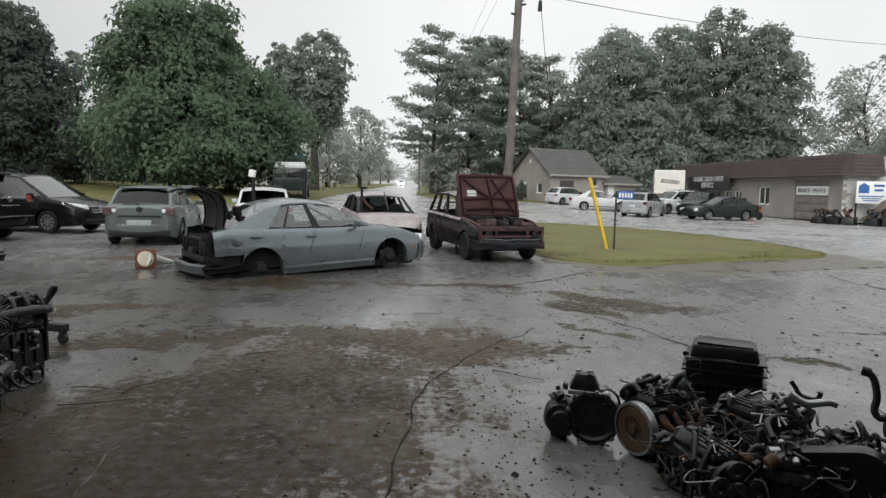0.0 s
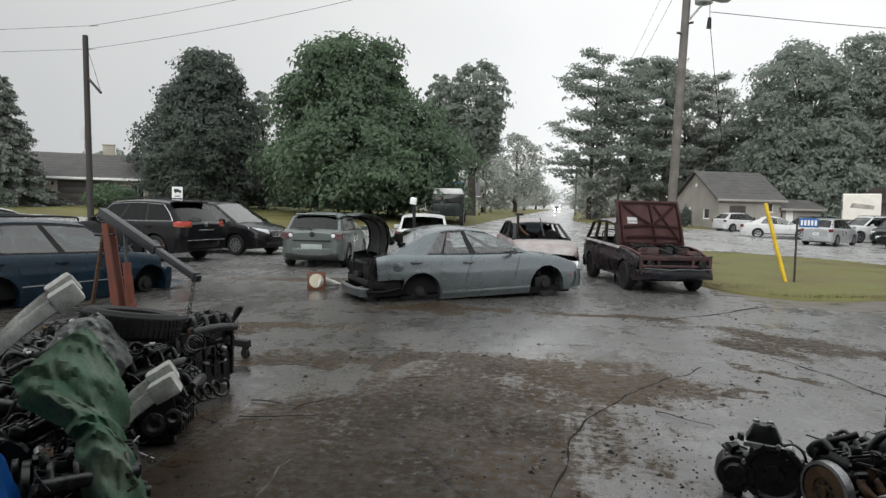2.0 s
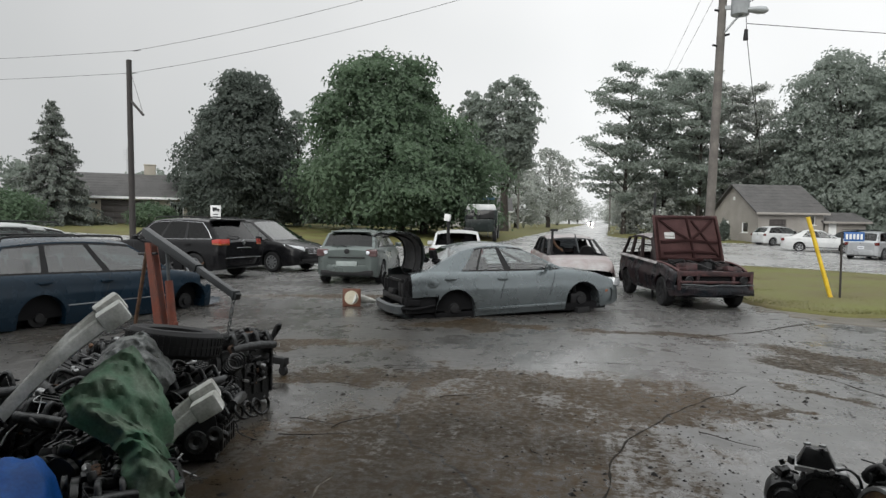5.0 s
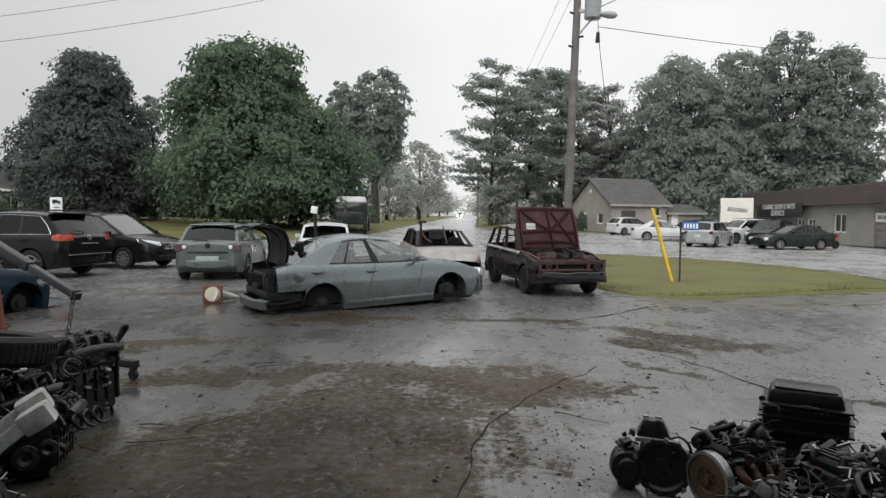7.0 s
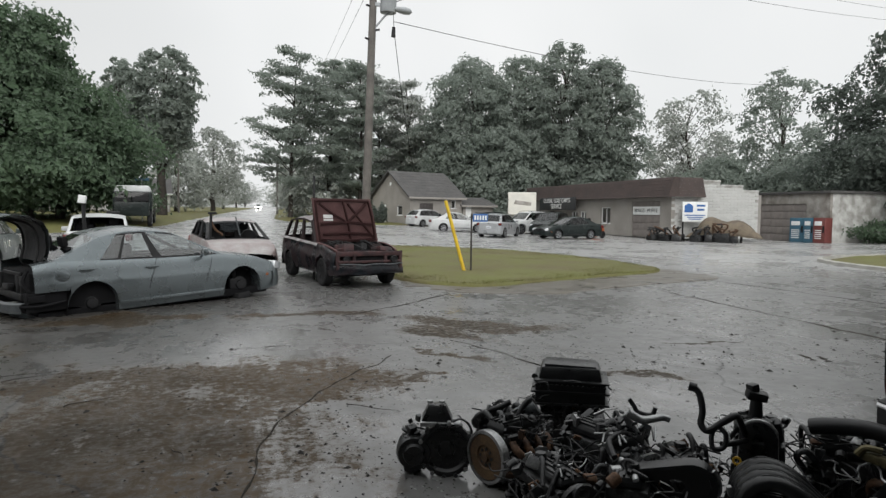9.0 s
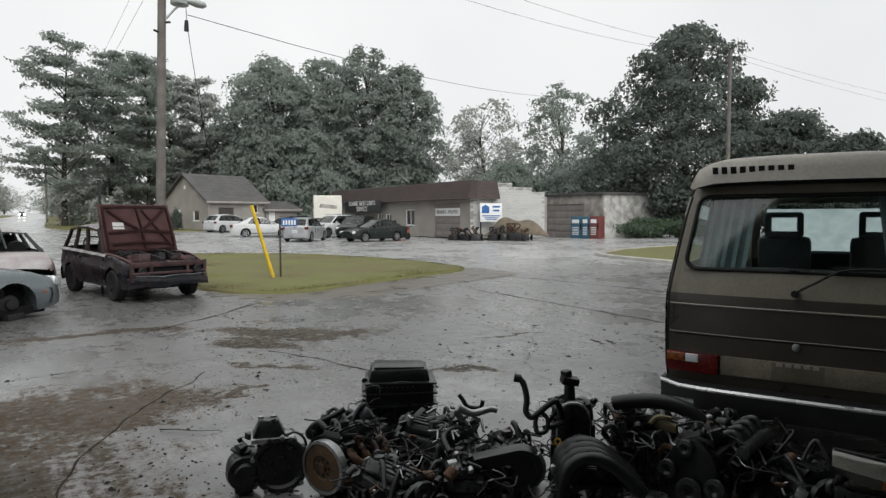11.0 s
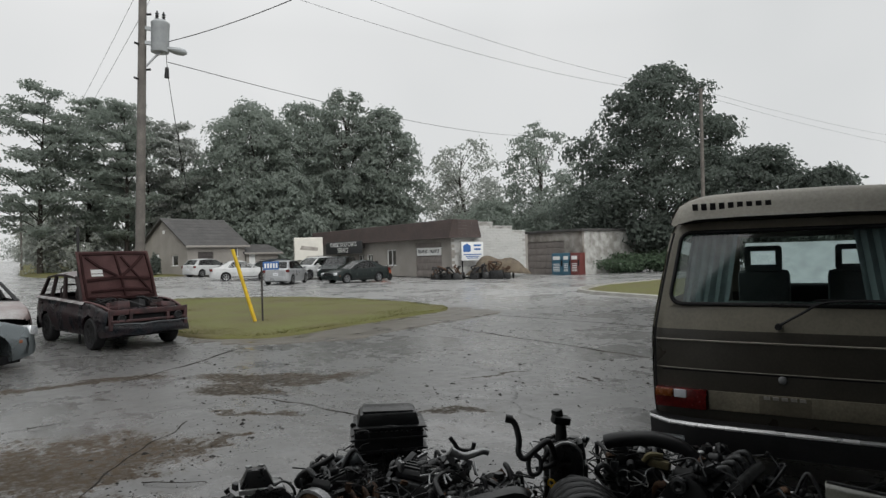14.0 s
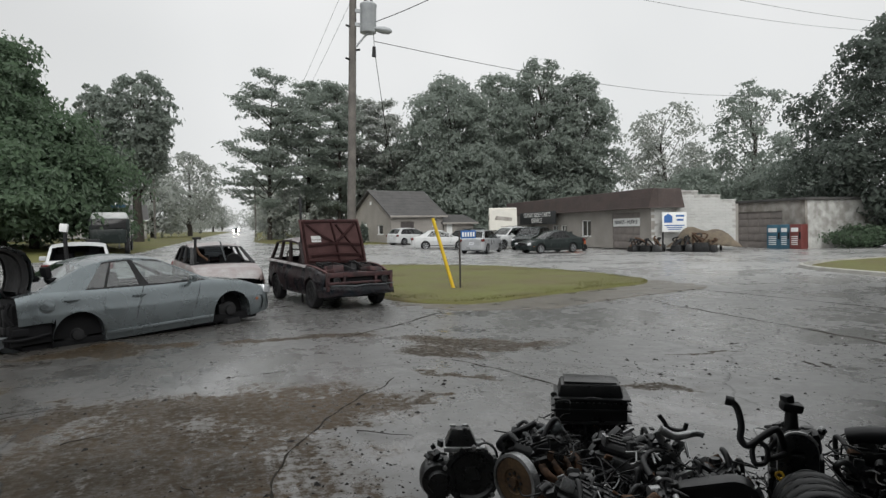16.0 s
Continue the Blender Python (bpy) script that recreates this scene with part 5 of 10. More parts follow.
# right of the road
feathery("feathery_tree", 3.3, 78, 19.5, 9.0, "tall feathery tree with level open boughs", M_LEAF_HAZED, 11)
feathery("feathery_tree", 6.2, 82, 20.0, 9.0, "tall feathery tree with level open boughs", M_LEAF_HAZED, 12)
feathery("feathery_tree", 8.6, 78, 18.6, 8.0, "tall feathery tree with level open boughs", M_LEAF_HAZED, 13)
feathery("feathery_tree", 10.6, 84, 18.5, 8.0, "slim feathery tree with open boughs", M_LEAF_HAZIEST, 15)
feathery("feathery_tree", 12.9, 82, 17.5, 8.0, "slim feathery tree with open boughs, haze in its leaf colour", M_LEAF_HAZIEST, 14)
tree("hedgerow_tree", 5.2, 80, 6.5, 10, "low dark tree under the feathery ones", M_LEAF_HAZIEST, 80, 50, 0.2, 0.02, 35, gap=0.2)
tree("dense_tree", 18.5, 80, 20.2, 15.5, "dense dark rounded tree behind the cottage", M_LEAF_HAZED, 170, 170, 0.2, 0.06, 14, pad=0.15)
tree("dense_tree", 23.0, 83, 21.4, 14, "dense dark rounded tree behind the workshop", M_LEAF_HAZED, 150, 170, 0.2, 0.06, 15, pad=0.15)
tree("open_tree", 26.4, 80, 22.6, 11, "tall loose-crowned tree behind the workshop", M_LEAF_HAZED, 120, 130, 0.19, 0.1, 37, gap=0.22, pad=0.15)
tree("dense_tree", 29.5, 80, 20.2, 11.5, "dense dark rounded tree behind the workshop", M_LEAF_HAZED, 150, 150, 0.2, 0.06, 16, pad=0.16)
tree("hedgerow_tree", 14.8, 86, 13, 12, "low dark tree behind the cottage", M_LEAF_HAZED, 90, 130, 0.24, 0.03, 24)
tree("hedgerow_tree", 21.3, 76, 11.5, 13, "low dark tree behind the workshop roof", M_LEAF_HAZED, 90, 130, 0.22, 0.03, 29)
tree("hedgerow_tree", 9, 92, 11, 18, "low dark tree behind the feathery ones", M_LEAF_HAZIEST, 90, 60, 0.24, 0.03, 31, gap=0.2)
tree("hazed_tree", 36.7, 96, 19.2, 13.5, "drooping tree behind the white wall, haze in its leaf colour", M_LEAF_HAZIEST, 120, 80, 0.22, 0.08, 17, gap=0.2)
tree("open_tree", 43.4, 88, 19.6, 12, "open-crowned tree behind the grey garage", M_LEAF_HAZED, 90, 110, 0.2, 0.12, 21, gap=0.32)
tree("hedgerow_tree", 46, 80, 9.0, 13, "low green tree behind the grey garage", M_LEAF_HAZED, 80, 130, 0.22, 0.03, 25)
tree("hedgerow_tree", 39, 84, 8.6, 13, "low green tree behind the white wall", M_LEAF_HAZED, 80, 130, 0.22, 0.03, 33)
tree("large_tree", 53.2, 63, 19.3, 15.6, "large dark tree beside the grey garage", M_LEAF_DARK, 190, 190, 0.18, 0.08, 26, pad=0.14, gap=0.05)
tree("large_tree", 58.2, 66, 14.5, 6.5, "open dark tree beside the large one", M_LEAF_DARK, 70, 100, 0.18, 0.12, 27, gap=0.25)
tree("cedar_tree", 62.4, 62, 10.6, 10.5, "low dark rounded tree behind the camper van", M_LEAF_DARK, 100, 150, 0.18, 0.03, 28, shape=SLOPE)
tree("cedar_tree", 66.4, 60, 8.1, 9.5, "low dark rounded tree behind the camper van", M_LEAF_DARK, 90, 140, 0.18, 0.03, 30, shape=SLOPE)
shrub("hedge_bush", 50.5, 57, 1.6, 5.5, "low weedy bush beside the grey garage", 5)
shrub("hedge_bush", 54, 58, 1.8, 6.0, "low weedy bush under the large tree", 6)
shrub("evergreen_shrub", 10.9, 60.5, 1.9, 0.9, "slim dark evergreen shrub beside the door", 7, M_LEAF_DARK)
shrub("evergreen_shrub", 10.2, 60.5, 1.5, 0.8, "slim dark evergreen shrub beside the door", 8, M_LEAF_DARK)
shrub("roadside_bush", -4.2, 175, 5, 14, "bush at the end of the road, haze in its leaf colour", 9, M_LEAF_HAZIEST)
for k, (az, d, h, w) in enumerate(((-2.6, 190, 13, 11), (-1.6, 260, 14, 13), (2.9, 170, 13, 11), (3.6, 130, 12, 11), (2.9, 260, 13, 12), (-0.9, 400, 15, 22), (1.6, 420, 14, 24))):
    tree("avenue_tree", az, d, h, w, "far tree lining the road, haze in its leaf colour", M_LEAF_HAZIEST, 50, 32, 0.36, 0.12, 40 + k, gap=0.15)


# ---- buildings ----
def wall_with(bm, length, height, thick, holes):
    """A wall along x from 0 with real openings; holes are (x0, x1, z0, z1)."""
    xs = sorted({0, length} | {v for h in holes for v in h[:2]})
    for a, b in zip(xs, xs[1:]):
        hs = sorted((h for h in holes if h[0] <= a and h[1] >= b), key=lambda h: h[2])
        z = 0.0
        for h in hs + [(0, 0, height, height)]:
            if h[2] - z > 0.01:
                box(bm, (b - a, thick, h[2] - z), ((a + b) / 2, thick / 2, (h[2] + z) / 2))
            z = h[3]


def window(parent, m, w, h, bars=1, frame_mat=M_WHITE_SIGN):
    bm = bmesh.new()
    for s in (-1, 1):
        box(bm, (w, 0.09, 0.06), (0, 0.03, s * (h / 2 - 0.03)), bevel=0.008)
        box(bm, (0.06, 0.09, h - 0.12), (s * (w / 2 - 0.03), 0.03, 0), bevel=0.008)
    for k in range(bars):
        box(bm, (0.05, 0.06, h - 0.12), (-w / 2 + w * (k + 1) / (bars + 1), 0.03, 0), bevel=0.006)
    box(bm, (w + 0.16, 0.16, 0.05), (0, -0.04, -h / 2 - 0.025), bevel=0.008)
    f = part("window", bm, frame_mat, parent, "pale framed window")
    f.matrix_local = m
    bm = bmesh.new()
    box(bm, (w - 0.1, 0.012, h - 0.1), (0, 0.05, 0))
    part("pane", bm, M_PANE, f, "dark reflecting window pane")
    return f


def panel_door(parent, m, w, h, rows, material, label):
    bm = bmesh.new()
    for k in range(rows):
        z = h * (k + 0.5) / rows
        box(bm, (w, 0.05, h / rows - 0.015), (0, 0, z), bevel=0.012)
        for q in range(4):
            box(bm, (w / 4 - 0.14, 0.03, h / rows - 0.16), (-w / 2 + w * (q + 0.5) / 4, -0.03, z), bevel=0.01)
    d = part("garage_door", bm, material, parent, label)
    d.matrix_local = m
    return d


def letters(parent, text, size, m, material, name="lettering"):
    cu = bpy.data.curves.new(name, "FONT")
    cu.body, cu.size, cu.extrude, cu.align_x, cu.align_y = text, size, 0.008, "CENTER", "CENTER"
    tmp = bpy.data.objects.new(name, cu)
    scene.collection.objects.link(tmp)
    me = bpy.data.meshes.new_from_object(tmp.evaluated_get(bpy.context.evaluated_depsgraph_get()))
    bpy.data.objects.remove(tmp)
    me.materials.append(material)
    ob = new(name, me)
    ob.parent, ob.matrix_local = parent, m
    return tagged(ob, "raised sign lettering")


FACE = pose(0, 0, 0, 90, 0, 0)   # letters upright in the x-z plane, read from -y


def gable_house(name, m, label, w, d, eave, ridge, wall, roof, holes_front=(), holes_side=(), over=0.35, category="house"):
    """A house with its front along x at y = 0, depth d, ridge along x."""
    root = thing(name, m, label, category)
    bm = bmesh.new()
    wall_with(bm, w, eave, 0.2, holes_front)
    part("front_wall", bm, wall, root)
    bm = bmesh.new()
    wall_with(bm, w, eave, 0.2, ())
    bmesh.ops.translate(bm, verts=bm.verts[:], vec=(0, d - 0.2, 0))
    part("back_wall", bm, wall, root)
    for x in (0.0, w - 0.2):
        bm = bmesh.new()
        wall_with(bm, d - 0.4, eave, 0.2, holes_side if x == 0 else ())
        bmesh.ops.transform(bm, matrix=pose(x + 0.2, 0.2, 0, 0, 0, 90), verts=bm.verts[:])
        if ridge > eave + 0.1:
            for xx in (x + 0.003, x + 0.197):
                bm.faces.new([bm.verts.new(p) for p in ((xx, 0, eave), (xx, d, eave), (xx, d / 2, ridge - 0.05))])
        part("end_wall", bm, wall, root)
    bm = bmesh.new()
    sl = (ridge - eave) / (d / 2)
    za, n = eave - over * sl + 0.06, 9
    outline = []
    for s in (0, 1):
        y0, y1 = (-over, d / 2) if s == 0 else (d + over, d / 2)
        course = []
        for k in range(n):
            y, z = y0 + (y1 - y0) * k / n, za + (ridge + 0.06 - za) * k / n
            course += [(y, z + 0.018), (y, z + 0.03)] if k else [(y, z - 0.12), (y, z + 0.03)]
        outline += course if s == 0 else [(d / 2, ridge + 0.06)] + course[::-1]
    outline += [(d / 2, ridge - 0.06)]
    grid(bm, [[(-over, y, z) for y, z in outline], [(w + over, y, z) for y, z in outline]], True)
    for x in (-over, w + over):
        bm.faces.new([bm.verts.new((x, y, z)) for y, z in outline])
    bmesh.ops.remove_doubles(bm, verts=bm.verts[:], dist=0.0005)
    bmesh.ops.recalc_face_normals(bm, faces=bm.faces[:])
    part("roof", bm, roof, root)
    for y in (-over - 0.02, d + over + 0.02):
        bm = bmesh.new()
        za = eave - over * (ridge - eave) / (d / 2)
        box(bm, (w + 2 * over, 0.04, 0.18), (w / 2, y, za), bevel=0.008)
        part("fascia", bm, M_WHITE_SIGN if wall is not M_SIDING else M_SIDING, root, "pale fascia board")
    return root


# bungalow beyond the road, to the left
bx, by, bz = polar(-44.5, 59)
bungalow = gable_house("brick_bungalow", pose(bx, by, bz, 0, 0, 33), "low tan bungalow with dark garage door and grey roof", 18.5, 8, 2.45, 4.3, M_SIDING2, M_ROOF_GREY,
                       holes_front=((4.3, 8.2, 0.0, 2.0), (9.4, 10.4, 0.5, 1.95), (11.6, 13.2, 0.8, 1.9)), over=0.6)
panel_door(bungalow, pose(6.25, 0.12, 0), 3.9, 2.0, 4, M_DOOR_DARK, "dark brown panelled garage door")
window(bungalow, pose(9.9, 0.08, 1.22), 1.0, 1.45)
window(bungalow, pose(12.4, 0.08, 1.35), 1.6, 1.1)
bm = bmesh.new()
box(bm, (0.9, 0.6, 1.3), (7.6, 4.2, 4.5), bevel=0.02)
box(bm, (1.0, 0.7, 0.1), (7.6, 4.2, 5.18), bevel=0.02)
part("chimney", bm, M_SIDING2, bungalow, "pale brick chimney")
bm = bmesh.new()
rod(bm, (5.8, 4.2, 4.6), (5.8, 4.2, 6.6), 0.025)
for k in range(5):
    rod(bm, (5.5, 4.2, 5.6 + 0.2 * k), (6.1, 4.2, 5.6 + 0.2 * k), 0.012)
part("aerial", bm, M_STEEL, bungalow, "thin roof aerial")
for q in (4.0, 8.5):
    bm = bmesh.new()
    box(bm, (0.14, 0.12, 0.26), (q, -0.07, 1.75), bevel=0.02)
    part("wall_lamp", bm, M_TRIM, bungalow, "small dark wall lamp")
# pale houses behind the left trees
for az, d, w, hd in ((-24.0, 84, 9, 22), (-18.5, 92, 12, 15), (-12.0, 96, 9, 10)):
    hx, hy, hz = polar(az, d)
    hh = gable_house("far_house", pose(hx, hy, hz, 0, 0, hd), "pale house half hidden behind the trees", w, 7, 2.6, 4.6, M_WHITEWASH, M_ROOF_GREY, holes_front=((1.5, 2.7, 0.9, 2.0), (5.0, 6.2, 0.9, 2.0)))
    window(hh, pose(2.1, 0.08, 1.45), 1.2, 1.1)
    window(hh, pose(5.6, 0.08, 1.45), 1.2, 1.1)

# grey bungalow across the road
hx, hy, hz = polar(13.3, 60)
cottage = gable_house("grey_cottage", pose(hx, hy, hz, 0, 0, 18), "pale grey block cottage with a dark grey roof", 5.8, 7.4, 2.75, 5.1, M_SIDING, M_ROOF_GREY,
                      holes_front=((1.0, 2.5, 0.05, 2.05), (4.6, 5.1, 1.6, 2.4)), holes_side=((1.3, 2.3, 0.9, 1.8), (4.4, 5.4, 0.0, 2.0)))
panel_door(cottage, pose(1.75, 0.12, 0.05), 1.5, 2.0, 4, M_DOOR_DARK, "dark brown shed door")
window(cottage, pose(4.85, 0.08, 2.0), 0.5, 0.8, 0)
window(cottage, pose(0.08, 2.0, 1.35, 0, 0, -90), 1.0, 0.9, 0)
bm = bmesh.new()
box(bm, (0.06, 0.95, 1.95), (0.10, 5.1, 0.98), bevel=0.02)
part("door", bm, M_WHITE_SIGN, cottage, "white side door")
bm = bmesh.new()
box(bm, (0.10, 0.22, 0.30), (-0.03, 3.7, 3.9), bevel=0.02)
part("gable_lamp", bm, M_WHITE_SIGN, cottage, "small white lamp in the gable")
annex = gable_house("lean_to_shed", pose(hx + 5.95 * math.cos(radians(18)), hy + 5.95 * math.sin(radians(18)), hz, 0, 0, 12), "low grey lean-to shed beside the cottage", 3.4, 5, 1.95, 2.7, M_SIDING, M_ROOF_GREY, holes_front=((0.3, 1.0, 0.2, 1.9),))
bm = bmesh.new()
box(bm, (0.7, 0.06, 1.7), (0.65, 0.1, 1.05), bevel=0.02)
part("door", bm, M_WHITE_SIGN, annex, "pale grey shed door")


def workshop():
    """The long single-storey workshop across the road: brown mansard fascia, stepped white side wall."""
    fx, y0, y1, h = 27.6, 38.7, 63.0, 3.15
    z = -0.03
    root = thing("golf_cart_workshop", pose(fx, y1, z, 0, 0, -90), "long beige workshop with brown mansard fascia and garage door", "building")
    n = y1 - y0
    bm = bmesh.new()
    wall_with(bm, n, h, 0.25, ((19.4, 23.0, 0, 2.65), (14.8, 16.3, 0.9, 2.2), (9.6, 10.7, 0.7, 1.85), (11.2, 12.3, 0.7, 1.85), (5.0, 6.0, 0, 1.9)))
    part("front_wall", bm, M_SIDING, root)
    bm = bmesh.new()
    wall_with(bm, n, h, 0.25, ())
    bmesh.ops.translate(bm, verts=bm.verts[:], vec=(0, 7.2, 0))
    part("back_wall", bm, M_SIDING, root)
    bm = bmesh.new()
    box(bm, (0.25, 6.95, h), (0.125, 3.725, h / 2))
    part("end_wall", bm, M_SIDING, root)
    bm = bmesh.new()
    for x0, w, t in ((0.25, 2.15, 3.2), (2.4, 1.5, 4.0), (3.9, 1.95, 3.7), (5.85, 1.35, 3.36)):
        box(bm, (0.25, w, t), (n - 0.125, x0 + w / 2, t / 2))
        box(bm, (0.34, w + 0.02, 0.12), (n - 0.12, x0 + w / 2, t + 0.06), bevel=0.02)
    side = part("stepped_side_wall", bm, M_WHITEWASH, root, "stepped white block wall with peeling paint")
    blk = bmesh.new()
    box(blk, (0.03, 0.585, 0.185), bevel=0.012)
    proto = None
    rnd = random.Random(3)
    for r in range(20):
        for c in range(14):
            yy, zz = 0.30 + 0.6 * c + (0.3 if r % 2 else 0), 0.1 + 0.2 * r
            top = 3.1 if yy < 2.3 else (3.9 if yy < 3.8 else (3.6 if yy < 5.75 else 3.26))
            if yy > 6.9 or zz > top or rnd.random() < 0.01:
                continue
            if proto is None:
                proto = part("block", blk, M_BLOCK, side)
                ob = proto
            else:
                ob = bpy.data.objects.new("block", proto.data)
                scene.collection.objects.link(ob)
                ob.parent = side
            ob.location = (n - 0.004 + rnd.uniform(0, 0.004), yy, zz)
    bm = bmesh.new()
    for k in range(6):
        za, zb_ = h - 0.25 + 1.35 * k / 6, h - 0.25 + 1.35 * (k + 1) / 6
        ya, yb = -0.55 + 0.4 * k / 6, -0.55 + 0.4 * (k + 1) / 6
        grid(bm, [[(-0.3, ya - 0.03, za), (n + 0.5, ya - 0.03, za)], [(-0.3, yb, zb_), (n + 0.5, yb, zb_)]])
        grid(bm, [[(-0.3, ya + 0.03, za), (n + 0.5, ya + 0.03, za)], [(-0.3, ya - 0.03, za), (n + 0.5, ya - 0.03, za)]])
    for x in (-0.3, n + 0.5):
        bm.faces.new([bm.verts.new(p) for p in ((x, -0.58, h - 0.25), (x, -0.15, h + 1.1), (x, 0.25, h + 1.1), (x, 0.25, h - 0.25))])
    grid(bm, [[(-0.3, -0.58, h - 0.25), (n + 0.5, -0.58, h - 0.25)], [(-0.3, 0.0, h - 0.25), (n + 0.5, 0.0, h - 0.25)]])
    grid(bm, [[(-0.3, -0.15, h + 1.1), (n + 0.5, -0.15, h + 1.1)], [(-0.3, 0.3, h + 1.1), (n + 0.5, 0.3, h + 1.1)]])
    for k in range(6):
        za, zb_ = h - 0.25 + 1.35 * k / 6, h - 0.25 + 1.35 * (k + 1) / 6
        xa_, xb_ = n + 0.5 - 0.4 * k / 6, n + 0.5 - 0.4 * (k + 1) / 6
        grid(bm, [[(xa_ + 0.03, -0.55 + 0.4 * k / 6, za), (xa_ + 0.03, 2.38, za)], [(xb_, -0.15, zb_), (xb_, 2.38, zb_)]])
    bm.faces.new([bm.verts.new(p) for p in ((n + 0.53, 2.38, h - 0.25), (n + 0.1, 2.38, h + 1.1), (n - 0.3, 2.38, h + 1.1), (n - 0.3, 2.38, h - 0.25))])
    part("mansard_fascia", bm, M_ROOF_BROWN, root, "brown shingled mansard fascia")
    bm = bmesh.new()
    box(bm, (n - 0.5, 6.9, 0.12), (n / 2, 3.75, h + 0.06))
    part("roof_deck", bm, M_ROOF_GREY, root)
    panel_door(root, pose(21.2, 0.12, 0), 3.6, 2.65, 5, M_DOOR_GREY, "grey-brown panelled garage door")
    window(root, pose(15.55, 0.1, 1.55), 1.5, 1.3)
    window(root, pose(10.15, 0.1, 1.28), 1.1, 1.15)
    window(root, pose(11.75, 0.1, 1.28), 1.1, 1.15)
    bm = bmesh.new()
    box(bm, (1.0, 0.06, 1.9), (5.5, 0.1, 0.95), bevel=0.01)
    part("door", bm, M_DOOR_DARK, root, "dark entrance door")
    bm = bmesh.new()
    box(bm, (3.4, 0.05, 0.6), (21.2, 0.06, 1.95), bevel=0.01)
    s = part("door_sign", bm, M_WHITE_SIGN, root, "white sign board across the garage door")
    letters(s, "BRAKES - MUFFLE", 0.38, pose(21.2, 0.028, 1.95) @ FACE, M_BLACK_SIGN)
    bm = bmesh.new()
    box(bm, (7.4, 0.08, 1.15), (7.85, -0.66, 2.55), bevel=0.012)
    s = part("sign_board", bm, M_BLACK_SIGN, root, "black sign board with white lettering")
    letters(s, "CLASSIC GOLF CARTS", 0.56, pose(7.85, -0.705, 2.83) @ FACE, M_WHITE_SIGN)
    letters(s, "SERVICE", 0.62, pose(7.85, -0.705, 2.3) @ FACE, M_WHITE_SIGN)
    bm = bmesh.new()
    for k in (-1, 1):
        rod(bm, (7.85 + 2.9 * k, 0.0, 2.5), (7.85 + 2.9 * k, -0.62, 2.5), 0.04)
    part("sign_bracket", bm, M_STEEL, root)
    return root


workshop()


def notice(parent_m):
    root = thing("corner_notice", parent_m, "white notice board with a blue house mark on posts", "sign")
    bm = bmesh.new()
    box(bm, (1.75, 0.04, 1.35), (0, 0, 2.0), bevel=0.01)
    b = part("board", bm, M_WHITE_SIGN, root)
    for x in (-0.8, 0.8):
        bm = bmesh.new()
        box(bm, (0.08, 0.08, 2.6), (x, 0.065, 1.3))
        part("post", bm, M_TRIM, root, "dark wooden post")
    bm = bmesh.new()
    bm.faces.new([bm.verts.new((x, -0.028, z)) for x, z in ((-0.75, 1.95), (-0.15, 1.95), (-0.15, 2.4), (-0.45, 2.58), (-0.75, 2.4))])
    part("house_mark", bm, M_BLUE_SIGN, b, "blue house-shaped mark")
    for x, z, w, h in ((0.40, 2.42, 0.6, 0.13), (0.40, 2.14, 0.5, 0.13), (0, 1.76, 1.45, 0.07), (0, 1.62, 1.1, 0.06), (0, 1.5, 0.9, 0.06)):
        wb = bmesh.new()
        box(wb, (w, 0.01, h), (x, -0.026, z))
        part("writing_bar", wb, M_BLUE_SIGN, b, "plain bar of illegible writing")


notice(pose(28.9, 37.9, gz(29, 37), 0, 0, -12))


def garage_block():
    """The flat-roofed grey garage with a flaking side wall."""
    x0, y0, ln, hd = 39.7, 44.3, 7.1, -90
    z0 = gz(x0, y0)
    root = thing("flat_roofed_garage", pose(x0, y0, z0 - 0.1, 0, 0, hd), "flat-roofed grey garage with flaking white side wall", "building")
    bm = bmesh.new()
    wall_with(bm, ln, 3.7, 0.2, ((0.3, 5.0, 0.0, 2.95),))
    part("front_wall", bm, M_PEEL, root)
    panel_door(root, pose(2.65, 0.12, 0), 4.7, 2.95, 5, M_DOOR_GREY, "grey-brown garage door")
    for x in (0, ln - 0.2):
        bm = bmesh.new()
        box(bm, (0.2, 7.0, 3.7), (x + 0.1, 3.7, 1.85))
        part("side_wall", bm, M_WHITEWASH if x else M_PEEL, root, "flaking white and grey side wall")
    bm = bmesh.new()
    box(bm, (ln, 0.2, 3.7), (ln / 2, 7.3, 1.85))
    part("back_wall", bm, M_PEEL, root)
    bm = bmesh.new()
    box(bm, (ln + 0.4, 7.7, 0.18), (ln / 2, 3.6, 3.79), bevel=0.02)
    part("roof", bm, M_ROOF_GREY, root)


garage_block()


def vending(name, az, d, color, label, w=0.95, h=1.83):
    x, y, z = polar(az, d)
    root = thing(name, pose(x, y, z - 0.02, 0, 0, -80), label, "vending machine", "vending machines")
    bm = bmesh.new()
    box(bm, (w, 0.8, h), (0, 0, h / 2), bevel=0.03)
    part("cabinet", bm, color, root)
    bm = bmesh.new()
    box(bm, (w * 0.6, 0.02, 0.3), (-w * 0.08, -0.412, h * 0.78), bevel=0.006)
    part("front_panel", bm, M_WHITE_SIGN, root, "pale front panel")
    for k in range(5):
        bm = bmesh.new()
        box(bm, (w * 0.55, 0.016, 0.06), (-w * 0.08, -0.41, h * 0.2 + 0.14 * k), bevel=0.004)
        part("product_strip", bm, M_WHITE_SIGN, root, "pale product strip")
    bm = bmesh.new()
    box(bm, (w * 0.14, 0.02, 0.5), (w * 0.36, -0.41, h * 0.55), bevel=0.004)
    part("coin_panel", bm, M_TRIM, root)


